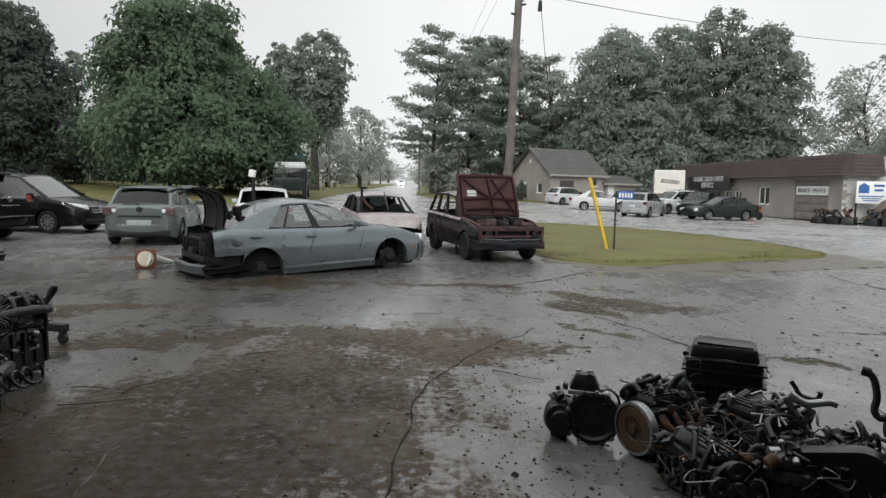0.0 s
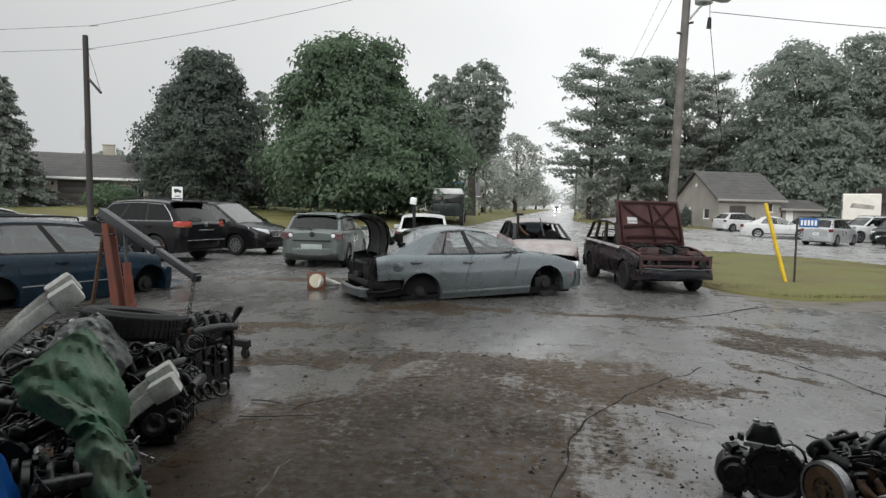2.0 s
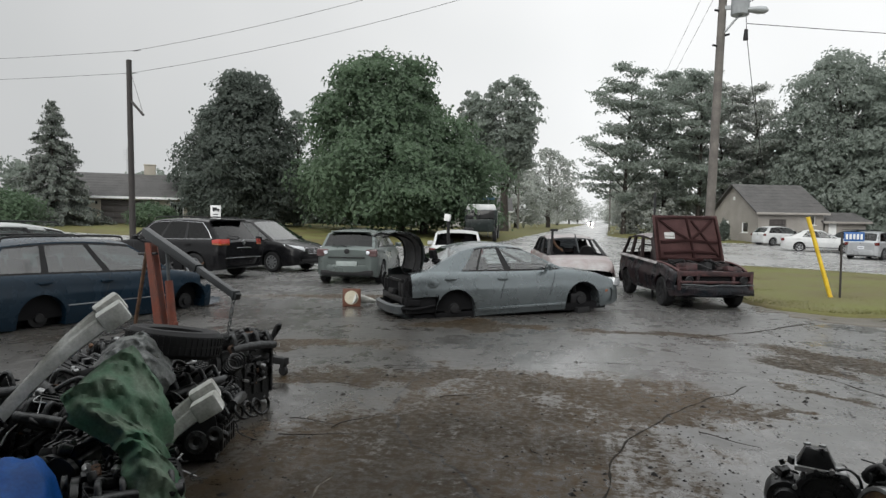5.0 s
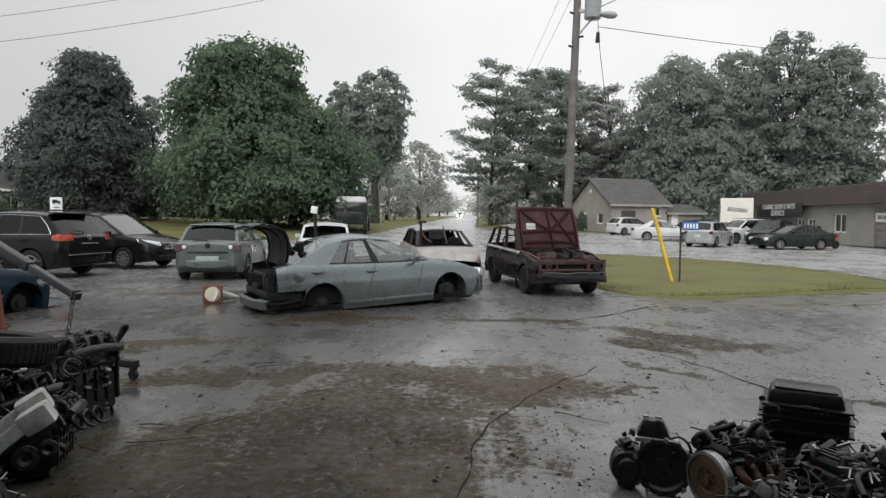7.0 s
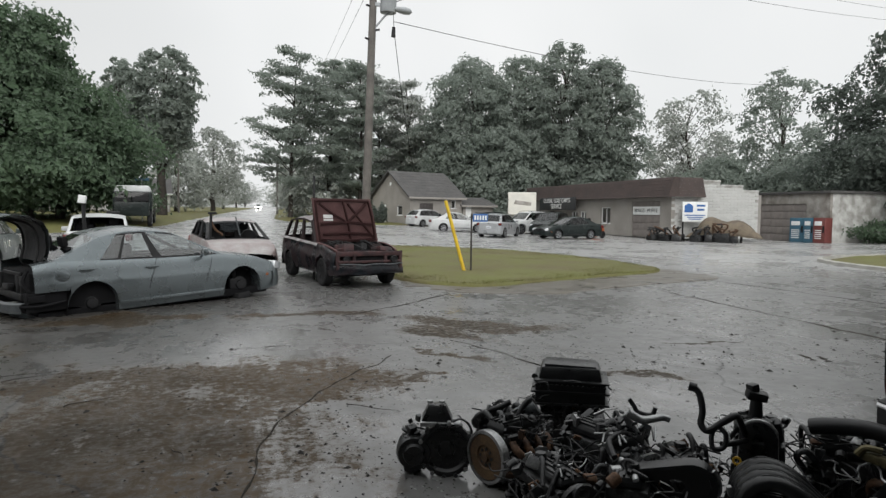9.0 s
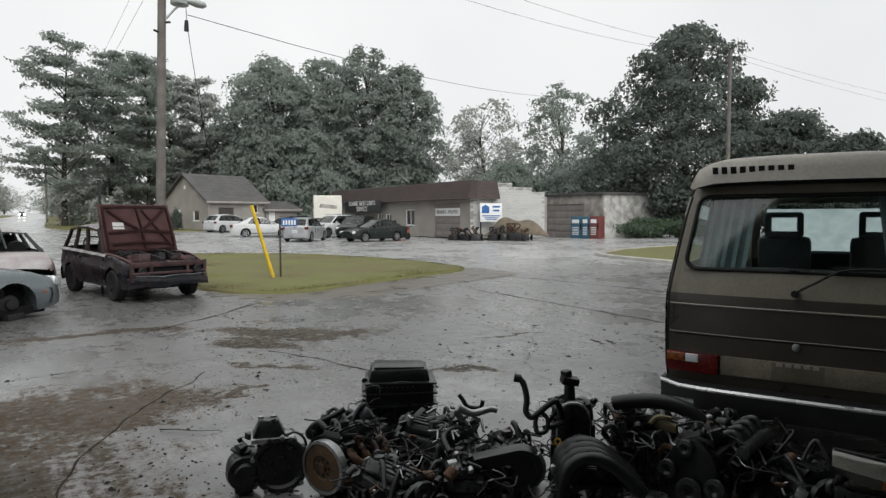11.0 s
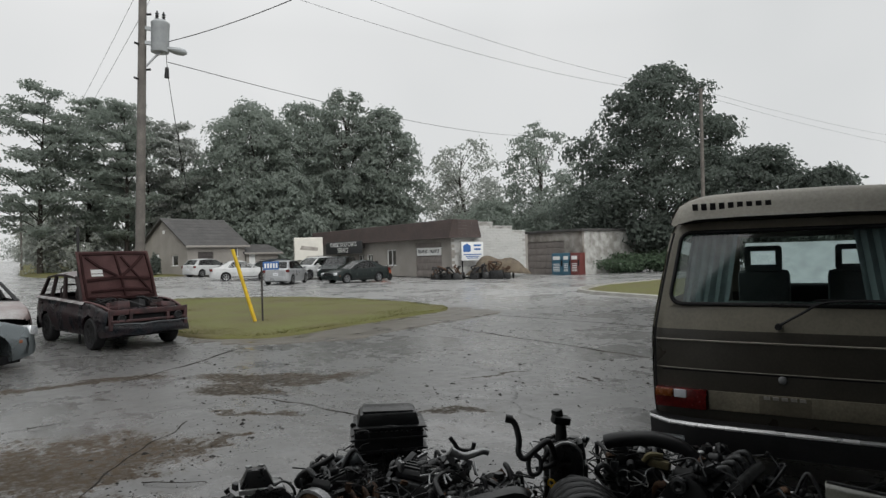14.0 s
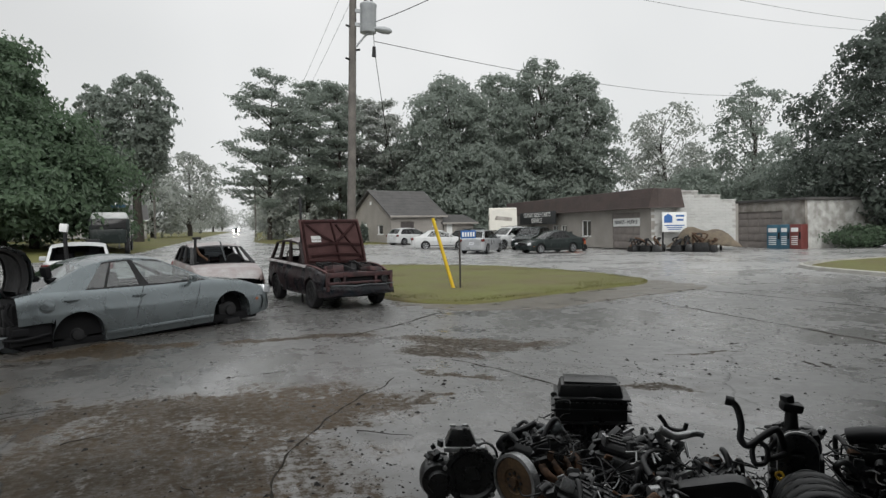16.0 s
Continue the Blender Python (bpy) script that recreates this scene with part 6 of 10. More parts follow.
M_VEND_BLUE = mat("blue_machine_paint", (0.055, 0.145, 0.21), 0.4, scale=4, vary=0.25)
M_VEND_RED = mat("red_machine_paint", (0.17, 0.05, 0.045), 0.4, scale=4, vary=0.25)
for yy, wd, pt, lab in ((39.2, 1.15, M_VEND_BLUE, "tall blue drinks vending machine beside the garage"), (38.15, 0.75, M_VEND_BLUE, "narrow blue drinks vending machine beside the garage"), (37.2, 0.9, M_VEND_RED, "red drinks vending machine beside the garage")):
    vending("drinks_machine", math.degrees(math.atan2(39.1, yy)), math.hypot(39.1, yy), pt, lab, wd)


# ---- poles and cables ----
def cable(name, pts, r=0.007, label="thin black overhead cable"):
    bm = bmesh.new()
    full = []
    for (a, b, sag) in pts:
        a, b = Vector(a), Vector(b)
        for k in range(9):
            t = k / 8
            p = a.lerp(b, t)
            p.z -= sag * 4 * t * (1 - t)
            full.append(p)
    tube(bm, full, r, 5)
    return solo(name, bm, M_WIRE, Matrix(), label, "cable", "overhead cables", angle=80)


def utility_pole():
    x, y = 3.43, 20.2
    root = thing("utility_pole", pose(x, y, 0, 0, 1.65, 0), "tall weathered wooden utility pole with transformer and lamp", "utility pole")
    bm = bmesh.new()
    rod(bm, (0, 0, -0.3), (0, 0, 11.2), 0.14, 0.10, 14)
    part("pole", bm, M_WOOD_POLE, root, angle=60)
    bm = bmesh.new()
    lathe(bm, [(0.24, 0), (0.25, 0.03), (0.25, 0.78), (0.26, 0.80), (0.26, 0.86), (0.18, 0.93), (0.05, 0.95)], 20, pose(0.46, -0.1, 7.75, 90, 0, 0))
    box(bm, (0.3, 0.08, 0.1), (0.2, -0.06, 8.4))
    box(bm, (0.3, 0.08, 0.1), (0.2, -0.06, 7.98))
    tr_ = part("transformer", bm, M_CAN, root, "grey cylindrical transformer can")
    bm = bmesh.new()
    for dx in (-0.09, 0.09):
        rod(bm, (0.46 + dx, -0.1, 8.66), (0.46 + dx, -0.1, 8.95), 0.035, 0.02, 8)
        for k in range(3):
            rod(bm, (0.46 + dx, -0.1, 8.72 + 0.07 * k), (0.46 + dx, -0.1, 8.74 + 0.07 * k), 0.055, seg=8)
    part("bushing", bm, M_TRIM, tr_, "dark porcelain bushings")
    bm = bmesh.new()
    tube(bm, [(0.1, -0.05, 7.3), (0.4, -0.12, 7.68), (0.66, -0.2, 7.82)], 0.03, 8)
    part("lamp_arm", bm, M_STEEL, root, "galvanised lamp arm")
    bm = bmesh.new()
    lathe(bm, [(0.05, -0.1), (0.10, 0.0), (0.15, 0.25), (0.13, 0.42), (0.05, 0.5)], 14, pose(0.70, -0.22, 7.86, 0, -6, -78))
    for v in bm.verts:
        v.co.z = 7.86 + (v.co.z - 7.86) * 0.75
    part("lamp_head", bm, M_CAN, root, "grey street lamp head")
    bm = bmesh.new()
    for z, k in ((9.4, 1), (8.8, 1), (7.2, 1), (6.9, -1), (7.9, -1), (9.9, -1)):
        ib = bmesh.new()
        rod(ib, (0.1 * k, -0.05, z), (0.22 * k, -0.09, z + 0.02), 0.033, seg=8)
        part("insulator", ib, M_TRIM, root)
    rod(bm, (0.62, -0.25, 7.0), (0.62, -0.25, 7.3), 0.07, 0.05, 10)
    part("service_clamp", bm, M_TRIM, root, "hanging service splice")


utility_pole()


def plain_pole(name, x, y, h, r, lean, material, label, brace=False):
    root = thing(name, pose(x, y, gz(x, y), 0, lean, 0), label, "utility pole")
    bm = bmesh.new()
    rod(bm, (0, 0, -0.3), (0, 0, h), r, r * 0.8, 12)
    part("pole", bm, material, root, angle=60)
    if brace:
        bm = bmesh.new()
        rod(bm, (0.05, 0, h - 1.45), (0.62, -0.1, h - 2.0), 0.045, seg=8)
        tube(bm, [(0.05, 0, h - 0.4), (0.35, -0.05, h - 1.2), (0.62, -0.1, h - 2.0)], 0.008, 5)
        part("stay_arm", bm, material, root, "short stay arm near the top")
    return root


plain_pole("dark_pole", -16.0, 20.4, 7.3, 0.115, -1.2, M_DARK_POLE, "dark tarred wooden pole with a short arm", True)
sx, sy, sz = polar(56.6, 44)
plain_pole("roadside_pole", sx, sy, 11.8, 0.13, 0.5, M_WOOD_POLE, "grey wooden pole before the large tree")
px, py, pz = polar(-6.0, 95)
plain_pole("far_pole", px, py, 9, 0.14, 0, M_WOOD_POLE, "far grey wooden pole by the road")
px, py, pz = polar(1.8, 105)
plain_pole("far_pole", px, py, 10, 0.14, 0, M_WOOD_POLE, "far grey wooden pole by the road")
bx2, by2, bz2 = polar(1.8, 105)
cable("road_cable", [((4.2, 19.9, 10.9), (bx2 - 0.3, by2, bz2 + 9.8), 1.2)])
cable("road_cable", [((4.2, 19.9, 9.9), (bx2 - 0.3, by2, bz2 + 9.0), 1.2)])
cable("yard_cable", [((4.0, 19.8, 10.6), (-16.1, 20.4, 6.9), 0.5), ((-16.1, 20.4, 6.9), (-60, 26, 10.5), 0.7)])
cable("yard_cable", [((4.0, 19.8, 11.5), (-16.1, 20.6, 7.75), 0.5), ((-16.1, 20.6, 7.75), (-60, 26, 11.4), 0.7)])
cable("service_cable", [((4.3, 19.8, 8.0), (7.34, 11.85, 8.28), 0.2), ((7.34, 11.85, 8.28), (9.6, 5.9, 9.0), 0.1)], 0.012, "thick twisted black service cable")
cable("service_cable", [((4.25, 19.8, 7.4), (39.0, 40.2, 11.5), 0.6)], 0.011, "thick black service cable over the road")
cable("roadside_cable", [((4.2, 19.9, 10.6), (sx, sy, sz + 11.4), 0.8), ((sx, sy, sz + 11.4), (90, 20, 10), 1.0)])
cable("roadside_cable", [((4.2, 19.9, 11.6), (sx, sy, sz + 11.7), 0.8), ((sx, sy, sz + 11.7), (90, 20, 11), 1.0)])
cable("drop_wire", [((4.25, 19.95, 7.7), (4.27, 19.95, 7.2), 0.0), ((4.27, 19.95, 7.2), (5.9, 24.0, 3.2), 0.3)], 0.01, "thin drop wire hanging from the lamp arm")


def guard():
    root = thing("yellow_guy_guard", pose(5.52, 16.4, 0.08), "leaning yellow plastic guard pole in the grass", "guard pole")
    bm = bmesh.new()
    rod(bm, (0.0, 0.0, -0.1), (-0.55, 0.05, 1.86), 0.05, 0.045, 12)
    part("sleeve", bm, M_YELLOW, root, angle=60)
    root = thing("number_post", pose(5.68, 16.4, 0.08), "thin dark post with a blue number plate", "sign")
    bm = bmesh.new()
    box(bm, (0.04, 0.03, 1.62), (0, 0, 0.72))
    part("post", bm, M_DARK_POLE, root)
    bm = bmesh.new()
    box(bm, (0.42, 0.012, 0.21), (0.24, -0.02, 1.42), (0, 0, 0), bevel=0.004)
    b = part("plate", bm, M_BLUE_SIGN, root)
    for k in range(5):
        bm = bmesh.new()
        box(bm, (0.045, 0.006, 0.12), (0.09 + 0.075 * k, -0.03, 1.42))
        part("number_bar", bm, M_WHITE_SIGN, b, "plain pale bar")


guard()


def truck_sign():
    x, y, z = polar(-31.9, 24)
    root = thing("truck_sign", pose(x, y, z, 0, 0, 32), "white road sign with a black truck mark on a post", "sign")
    bm = bmesh.new()
    box(bm, (0.34, 0.012, 0.70), (0, 0, 1.85), bevel=0.004)
    b = part("panel", bm, M_WHITE_SIGN, root)
    bm = bmesh.new()
    box(bm, (0.05, 0.05, 2.2), (0, 0.035, 1.1))
    part("post", bm, M_STEEL, root)
    bm = bmesh.new()
    box(bm, (0.15, 0.006, 0.11), (-0.03, -0.010, 2.07))
    box(bm, (0.07, 0.006, 0.07), (0.085, -0.010, 2.05))
    for q in (-0.06, 0.08):
        rod(bm, (q, -0.013, 2.005), (q, -0.007, 2.005), 0.026, seg=12)
    part("truck_mark", bm, M_BLACK_SIGN, b, "black truck mark")
    for k, w in enumerate((0.16, 0.2, 0.12, 0.2)):
        bm = bmesh.new()
        box(bm, (w, 0.006, 0.03), (0, -0.010, 1.88 - 0.08 * k))
        part("writing_bar", bm, M_BLACK_SIGN, b, "plain bar of illegible writing")


truck_sign()


# ---- the workshop doorway in which the camera stands ----
def shell():
    bm = bmesh.new()
    box(bm, (6.0, 0.22, 4.2), (1.91 + 3.0, 0.64, 2.1))
    solo("wall_front_right", bm, M_SHED_DARK, Matrix(), "dark steel-clad front wall beside the doorway", "wall", kind="structure")
    bm = bmesh.new()
    box(bm, (5.0, 0.22, 4.2), (-2.4 - 2.5, 0.64, 2.1))
    solo("wall_front_left", bm, M_SHED_DARK, Matrix(), "dark steel-clad front wall beside the doorway", "wall", kind="structure")
    bm = bmesh.new()
    box(bm, (4.31, 0.22, 0.8), (-0.245, 0.64, 3.8))
    solo("wall_lintel", bm, M_SHED_DARK, Matrix(), "dark steel-clad wall over the doorway", "wall", kind="structure")
    for nm, size, c in (("wall_left", (0.2, 9.0, 4.2), (-7.3, -3.74, 2.1)), ("wall_right", (0.2, 9.0, 4.2), (7.88, -3.74, 2.1)), ("wall_back", (15.0, 0.2, 4.2), (0.29, -8.34, 2.1))):
        bm = bmesh.new()
        box(bm, size, c)
        solo(nm, bm, M_PLASTER, Matrix(), "plain grey workshop wall", "wall", kind="structure")
    bm = bmesh.new()
    box(bm, (15.6, 9.8, 0.2), (0.29, -3.3, 4.31))
    solo("ceiling", bm, M_PLASTER, Matrix(), "plain workshop ceiling with an eave", "ceiling", kind="structure")


shell()


# ---- fittings of the wrecks ----
def sedan_wreck(root):
    bm = bmesh.new()
    prof = [(0.0, 0.0), (0.06, 0.22), (0.05, 0.46), (-0.02, 0.60), (-0.18, 0.69), (-0.40, 0.72), (-0.58, 0.68)]
    outer = [[(-1.74 + x, y * (1 - 0.1 * abs(y)), 1.0 + z + 0.03 * (1 - y * y)) for x, z in prof] for y in (-0.62, -0.58, -0.3, 0, 0.3, 0.58, 0.62)]
    grid(bm, outer)
    lid = part("boot_lid", bm, P_SILVER, root, "raised silver boot lid", angle=60)
    bm = bmesh.new()
    inner = [[(-1.79 + x * 0.96, y * (1 - 0.1 * abs(y)), 0.985 + z * 0.96 + 0.03 * (1 - y * y)) for x, z in prof] for y in (-0.60, -0.56, -0.3, 0, 0.3, 0.56, 0.60)]
    grid(bm, inner)
    for y in (-0.35, 0.35):
        tube(bm, [(-1.84 + x * 0.94, y, 0.99 + z * 0.94) for x, z in prof], 0.02, 5)
    part("lid_lining", bm, M_TRIM, lid, "black lining of the boot lid", angle=60)
    for y in (-0.5, 0.5):
        bm = bmesh.new()
        tube(bm, [(-1.72, y, 0.86), (-1.80, y, 1.0), (-1.74, y, 1.12)], 0.015, 6)
        part("lid_hinge", bm, M_TRIM, lid)
    # solid black block stands in for shade inside the open boot
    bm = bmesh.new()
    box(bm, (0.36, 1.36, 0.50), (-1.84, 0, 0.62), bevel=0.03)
    part("boot_cavity", bm, M_INSIDE, root, "black block for the shade in the open boot")
    bm = bmesh.new()
    box(bm, (0.05, 1.36, 0.10), (-2.12, 0, 0.52), bevel=0.015)
    for y in (-0.62, -0.42, 0.42, 0.62):
        box(bm, (0.05, 0.035, 0.30), (-2.10, y, 0.68), (8 if y > 0 else -8, 0, 0), bevel=0.01)
    box(bm, (0.04, 0.80, 0.05), (-2.06, 0, 0.84), bevel=0.012)
    box(bm, (0.10, 0.22, 0.10), (-2.10, 0.1, 0.62), (0, 10, 6), bevel=0.02)
    part("rear_panel", bm, M_TRIM, root, "dark bare rear panel")
    bm = bmesh.new()
    rows = []
    for y in np.linspace(-1, 1, 11):
        x = -2.34 + 0.16 * abs(y) ** 4
        rows.append([(x + 0.06, y * 0.80, 0.30), (x, y * 0.80, 0.30), (x - 0.01, y * 0.80, 0.43), (x + 0.06, y * 0.80, 0.45)])
    grid(bm, rows)
    part("bumper_beam", bm, M_GREYIRON, root, "dull metal bumper beam")
    for s in (-1, 1):
        # black tube stands in for shade in the lamp's empty hole
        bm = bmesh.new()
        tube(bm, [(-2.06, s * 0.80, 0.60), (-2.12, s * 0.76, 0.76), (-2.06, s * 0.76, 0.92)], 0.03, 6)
        part("lamp_hole", bm, M_INSIDE, root, "black tube for the shade in the empty lamp hole")
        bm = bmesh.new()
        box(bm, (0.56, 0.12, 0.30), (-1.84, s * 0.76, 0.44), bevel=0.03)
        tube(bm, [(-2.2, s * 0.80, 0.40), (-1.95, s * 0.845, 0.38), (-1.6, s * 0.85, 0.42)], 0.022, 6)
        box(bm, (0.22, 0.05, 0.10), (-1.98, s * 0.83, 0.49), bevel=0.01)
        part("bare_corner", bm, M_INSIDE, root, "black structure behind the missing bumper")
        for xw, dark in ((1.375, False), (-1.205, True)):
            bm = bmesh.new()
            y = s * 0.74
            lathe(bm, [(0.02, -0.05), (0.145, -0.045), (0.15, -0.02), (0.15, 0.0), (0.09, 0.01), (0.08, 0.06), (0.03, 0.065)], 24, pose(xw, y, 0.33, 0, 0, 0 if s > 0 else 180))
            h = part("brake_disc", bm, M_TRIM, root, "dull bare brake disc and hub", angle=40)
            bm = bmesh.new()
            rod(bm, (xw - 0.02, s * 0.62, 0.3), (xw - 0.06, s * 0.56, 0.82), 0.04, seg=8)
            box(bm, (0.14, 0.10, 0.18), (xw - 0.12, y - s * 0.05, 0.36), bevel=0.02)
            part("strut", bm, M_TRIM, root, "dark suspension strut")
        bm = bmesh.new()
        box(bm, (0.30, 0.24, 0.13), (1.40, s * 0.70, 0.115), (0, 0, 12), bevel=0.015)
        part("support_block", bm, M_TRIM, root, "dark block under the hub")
    # black box stands in for the contact shadow under the car
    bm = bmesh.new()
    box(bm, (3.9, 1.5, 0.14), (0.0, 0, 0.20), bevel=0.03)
    part("underbody", bm, M_INSIDE, root, "black underbody box that stands in for contact shadow")
    bm = bmesh.new()
    lathe(bm, [(0.075, -0.004), (0.085, 0.0), (0.085, 0.006)], 20, pose(-1.62, -0.866, 0.80))
    for v in bm.verts:
        v.co.x = -1.62 + (v.co.x + 1.62) * 1.15
    part("fuel_flap", bm, P_SILVER, root, "rounded fuel filler flap")


sedan_wreck(sedan)


P_RUSTDARK = mat("dark_rust_red_metal", (0.075, 0.030, 0.030), 0.45, 0.0, scale=6, vary=0.5, color2=(0.022, 0.012, 0.013), bump_scale=50)
# ribs are darker than the bonnet sheet
M_RIBS = mat("dark_red_rib_metal", (0.05, 0.022, 0.022), 0.7, scale=6, vary=0.4, spec=0.2)


def burnt_parts(root):
    bm = bmesh.new()
    hl, hw_ = 1.02, 0.74
    ca, sa = math.cos(radians(74)), math.sin(radians(74))

    def hp(u, v, off):
        """A place on the raised bonnet: u across, v up from the hinge."""
        bow = 0.05 * (1 - u * u) + 0.03 * math.sin(math.pi * v)
        along = v * hl
        return (0.80 + along * ca - (off - bow) * sa, u * (hw_ - 0.05 * v) - 0.27 * v, 0.93 + along * sa + (off - bow) * ca * 0.3)

    us, vs_ = [-1, -0.94, -0.6, -0.2, 0.2, 0.6, 0.94, 1], [0, 0.06, 0.3, 0.55, 0.8, 0.95, 1]
    grid(bm, [[hp(u, v, 0.0) for u in us] for v in vs_])
    grid(bm, [[hp(u, v, 0.035) for u in us] for v in vs_])
    hood = part("bonnet", bm, P_RUSTRED, root, "raised bonnet, heat-rusted red underside", angle=50)

    def rib(pts, w=0.035):
        b = bmesh.new()
        rows = []
        for k in range(len(pts)):
            (u, v) = pts[k]
            (u2, v2) = pts[min(k + 1, len(pts) - 1)]
            (u1, v1) = pts[max(k - 1, 0)]
            dx, dy = u2 - u1, v2 - v1
            n = math.hypot(dx, dy) or 1
            nx, ny = -dy / n * w, dx / n * w
            rows.append([hp(u - nx, v - ny, -0.003), hp(u - nx * 0.6, v - ny * 0.6, -0.04), hp(u + nx * 0.6, v + ny * 0.6, -0.04), hp(u + nx, v + ny, -0.003)])
        grid(b, rows)
        part("bonnet_rib", b, M_RIBS, hood, "pressed stiffening rib", angle=50)

    for pts in ([(-0.9, 0.04), (-0.92, 0.5), (-0.9, 0.96)], [(0.9, 0.04), (0.92, 0.5), (0.9, 0.96)], [(-0.9, 0.95), (0, 0.97), (0.9, 0.95)], [(-0.9, 0.06), (0, 0.04), (0.9, 0.06)],
                [(0.08, 0.05), (0.05, 0.5), (0.0, 0.95)], [(-0.85, 0.42), (0, 0.47), (0.85, 0.42)], [(-0.8, 0.9), (-0.45, 0.68), (-0.05, 0.5)], [(0.1, 0.5), (0.5, 0.72), (0.8, 0.9)],
                [(0.15, 0.9), (0.5, 0.5), (0.85, 0.1)], [(-0.8, 0.18), (0, 0.22), (0.8, 0.18)]):
        rib(pts)
    bm = bmesh.new()
    bm.faces.new([bm.verts.new(hp(u, v, -0.012)) for u, v in ((-0.72, 0.56), (-0.72, 0.64), (-0.42, 0.64), (-0.42, 0.56))])
    bm.faces.new([bm.verts.new(hp(u, v, -0.012)) for u, v in ((-0.72, 0.50), (-0.72, 0.545), (-0.42, 0.545), (-0.42, 0.50))])
    part("sticker", bm, M_WHITE_SIGN, hood, "white paper sticker")
    # engine bay
    bm = bmesh.new()
    box(bm, (1.2, 1.30, 0.5), (1.35, 0, 0.50), bevel=0.03)
    part("bay_floor", bm, M_INSIDE, root, "charred engine bay")
    rnd = random.Random(9)
    for k in range(12):
        bm = bmesh.new()
        box(bm, (rnd.uniform(0.12, 0.35), rnd.uniform(0.12, 0.4), rnd.uniform(0.08, 0.22)), (1.35 + rnd.uniform(-0.45, 0.45), rnd.uniform(-0.5, 0.5), 0.80 + rnd.uniform(-0.05, 0.05)), (rnd.uniform(-15, 15), rnd.uniform(-15, 15), rnd.uniform(0, 90)), bevel=0.02)
        part("charred_component", bm, rnd.choice([M_TRIM, P_CHAR, P_RUSTDARK]), root, "charred engine component")
    for k in range(8):
        bm = bmesh.new()
        x, y = 1.3 + rnd.uniform(-0.4, 0.4), rnd.uniform(-0.5, 0.5)
        tube(bm, [(x, y, 0.8), (x + rnd.uniform(-0.3, 0.3), y + rnd.uniform(-0.3, 0.3), 0.97), (x + rnd.uniform(-0.4, 0.4), y + rnd.uniform(-0.4, 0.4), 0.82)], 0.018, 6)
        part("burnt_hose", bm, M_TRIM, root)
    # pale strip along the belt line and rusted wing edges beside the bay
    for sg in (-1, 1):
        bm = bmesh.new()
        grid(bm, [[(x, sg * 0.84 * y0, z0 + 0.004) for y0, z0 in ((0.965, z - 0.045), (0.945, z - 0.012), (0.905, z + 0.002), (0.885, z + 0.003))] for x, z in ((-1.95, 0.98), (-1.0, 0.962), (0.0, 0.932), (0.72, 0.912), (0.95, 0.90))])
        part("shoulder", bm, P_PALEGREY, root, "pale strip along the shoulder line", angle=60)
        bm = bmesh.new()
        tube(bm, [(0.85, sg * 0.745, 0.915), (1.2, sg * 0.74, 0.905), (1.6, sg * 0.72, 0.86), (1.95, sg * 0.68, 0.79)], 0.022, 6)
        part("wing_edge", bm, P_RUSTRED, root, "rusted wing edge", angle=60)
        # burnt seat frames
        for x in (0.0, -0.95):
            bm = bmesh.new()
            tube(bm, [(x, sg * 0.36 - 0.2, 0.62), (x - 0.10, sg * 0.36 - 0.2, 1.12), (x - 0.13, sg * 0.36, 1.22), (x - 0.10, sg * 0.36 + 0.2, 1.12), (x, sg * 0.36 + 0.2, 0.62)], 0.018, 6)
            part("seat_frame", bm, P_CHAR, root, "burnt bare seat frame")
    # front frame with empty lamp sockets
    bm = bmesh.new()
    for z, h, x in ((0.74, 0.10, 2.10), (0.58, 0.05, 2.12)):
        box(bm, (0.08, 1.46, h), (x, 0, z), bevel=0.015)
    for y in (-0.72, -0.36, 0.36, 0.72):
        box(bm, (0.07, 0.06, 0.36), (2.10, y, 0.62), bevel=0.01)
    part("radiator_frame", bm, P_RUSTDARK, root, "charred red-brown radiator frame")
    bm = bmesh.new()
    box(bm, (0.05, 0.62, 0.26), (2.04, 0, 0.60), bevel=0.01)
    part("radiator", bm, M_INSIDE, root)
    for s in (-1, 1):
        bm = bmesh.new()
        lathe(bm, [(0.02, -0.02), (0.07, -0.02), (0.08, 0.02), (0.065, 0.03), (0.05, 0.01)], 18, pose(2.14, s * 0.54, 0.62, 0, 0, -90))
        part("lamp_socket", bm, M_TRIM, root, "empty round lamp socket")
    bm = bmesh.new()
    rows = []
    for y in np.linspace(-1, 1, 13):
        x = 2.20 - 0.14 * abs(y) ** 4
        rows.append([(x - 0.05, y * 0.80, 0.33), (x, y * 0.80, 0.32), (x + 0.02, y * 0.80, 0.42), (x - 0.02, y * 0.80, 0.52)])
    grid(bm, rows)
    part("scorched_bumper", bm, P_BURNT, root, "scorched black bumper")
    bm = bmesh.new()
    tube(bm, [(2.22, -0.72, 0.53), (2.26, 0, 0.535), (2.22, 0.72, 0.53)], 0.014, 6)
    part("bumper_strip", bm, M_GREYIRON, root, "dull metal bumper strip")


burnt_parts(burnt)
# heat has buckled the sheet metal of its front
for ob in burnt.children:
    if ob.name.startswith(("body", "radiator_frame", "scorched_bumper", "bumper_strip")):
        for v in ob.data.vertices:
            if v.co.x > 0.9:
                k = min(1.0, (v.co.x - 0.9) / 0.8)
                v.co += Vector((0.05 * noise.noise(v.co * 2.6), 0.035 * noise.noise(v.co * 2.9 + Vector((5, 0, 0))), 0.06 * noise.noise(v.co * 2.2 + Vector((0, 9, 0))))) * k


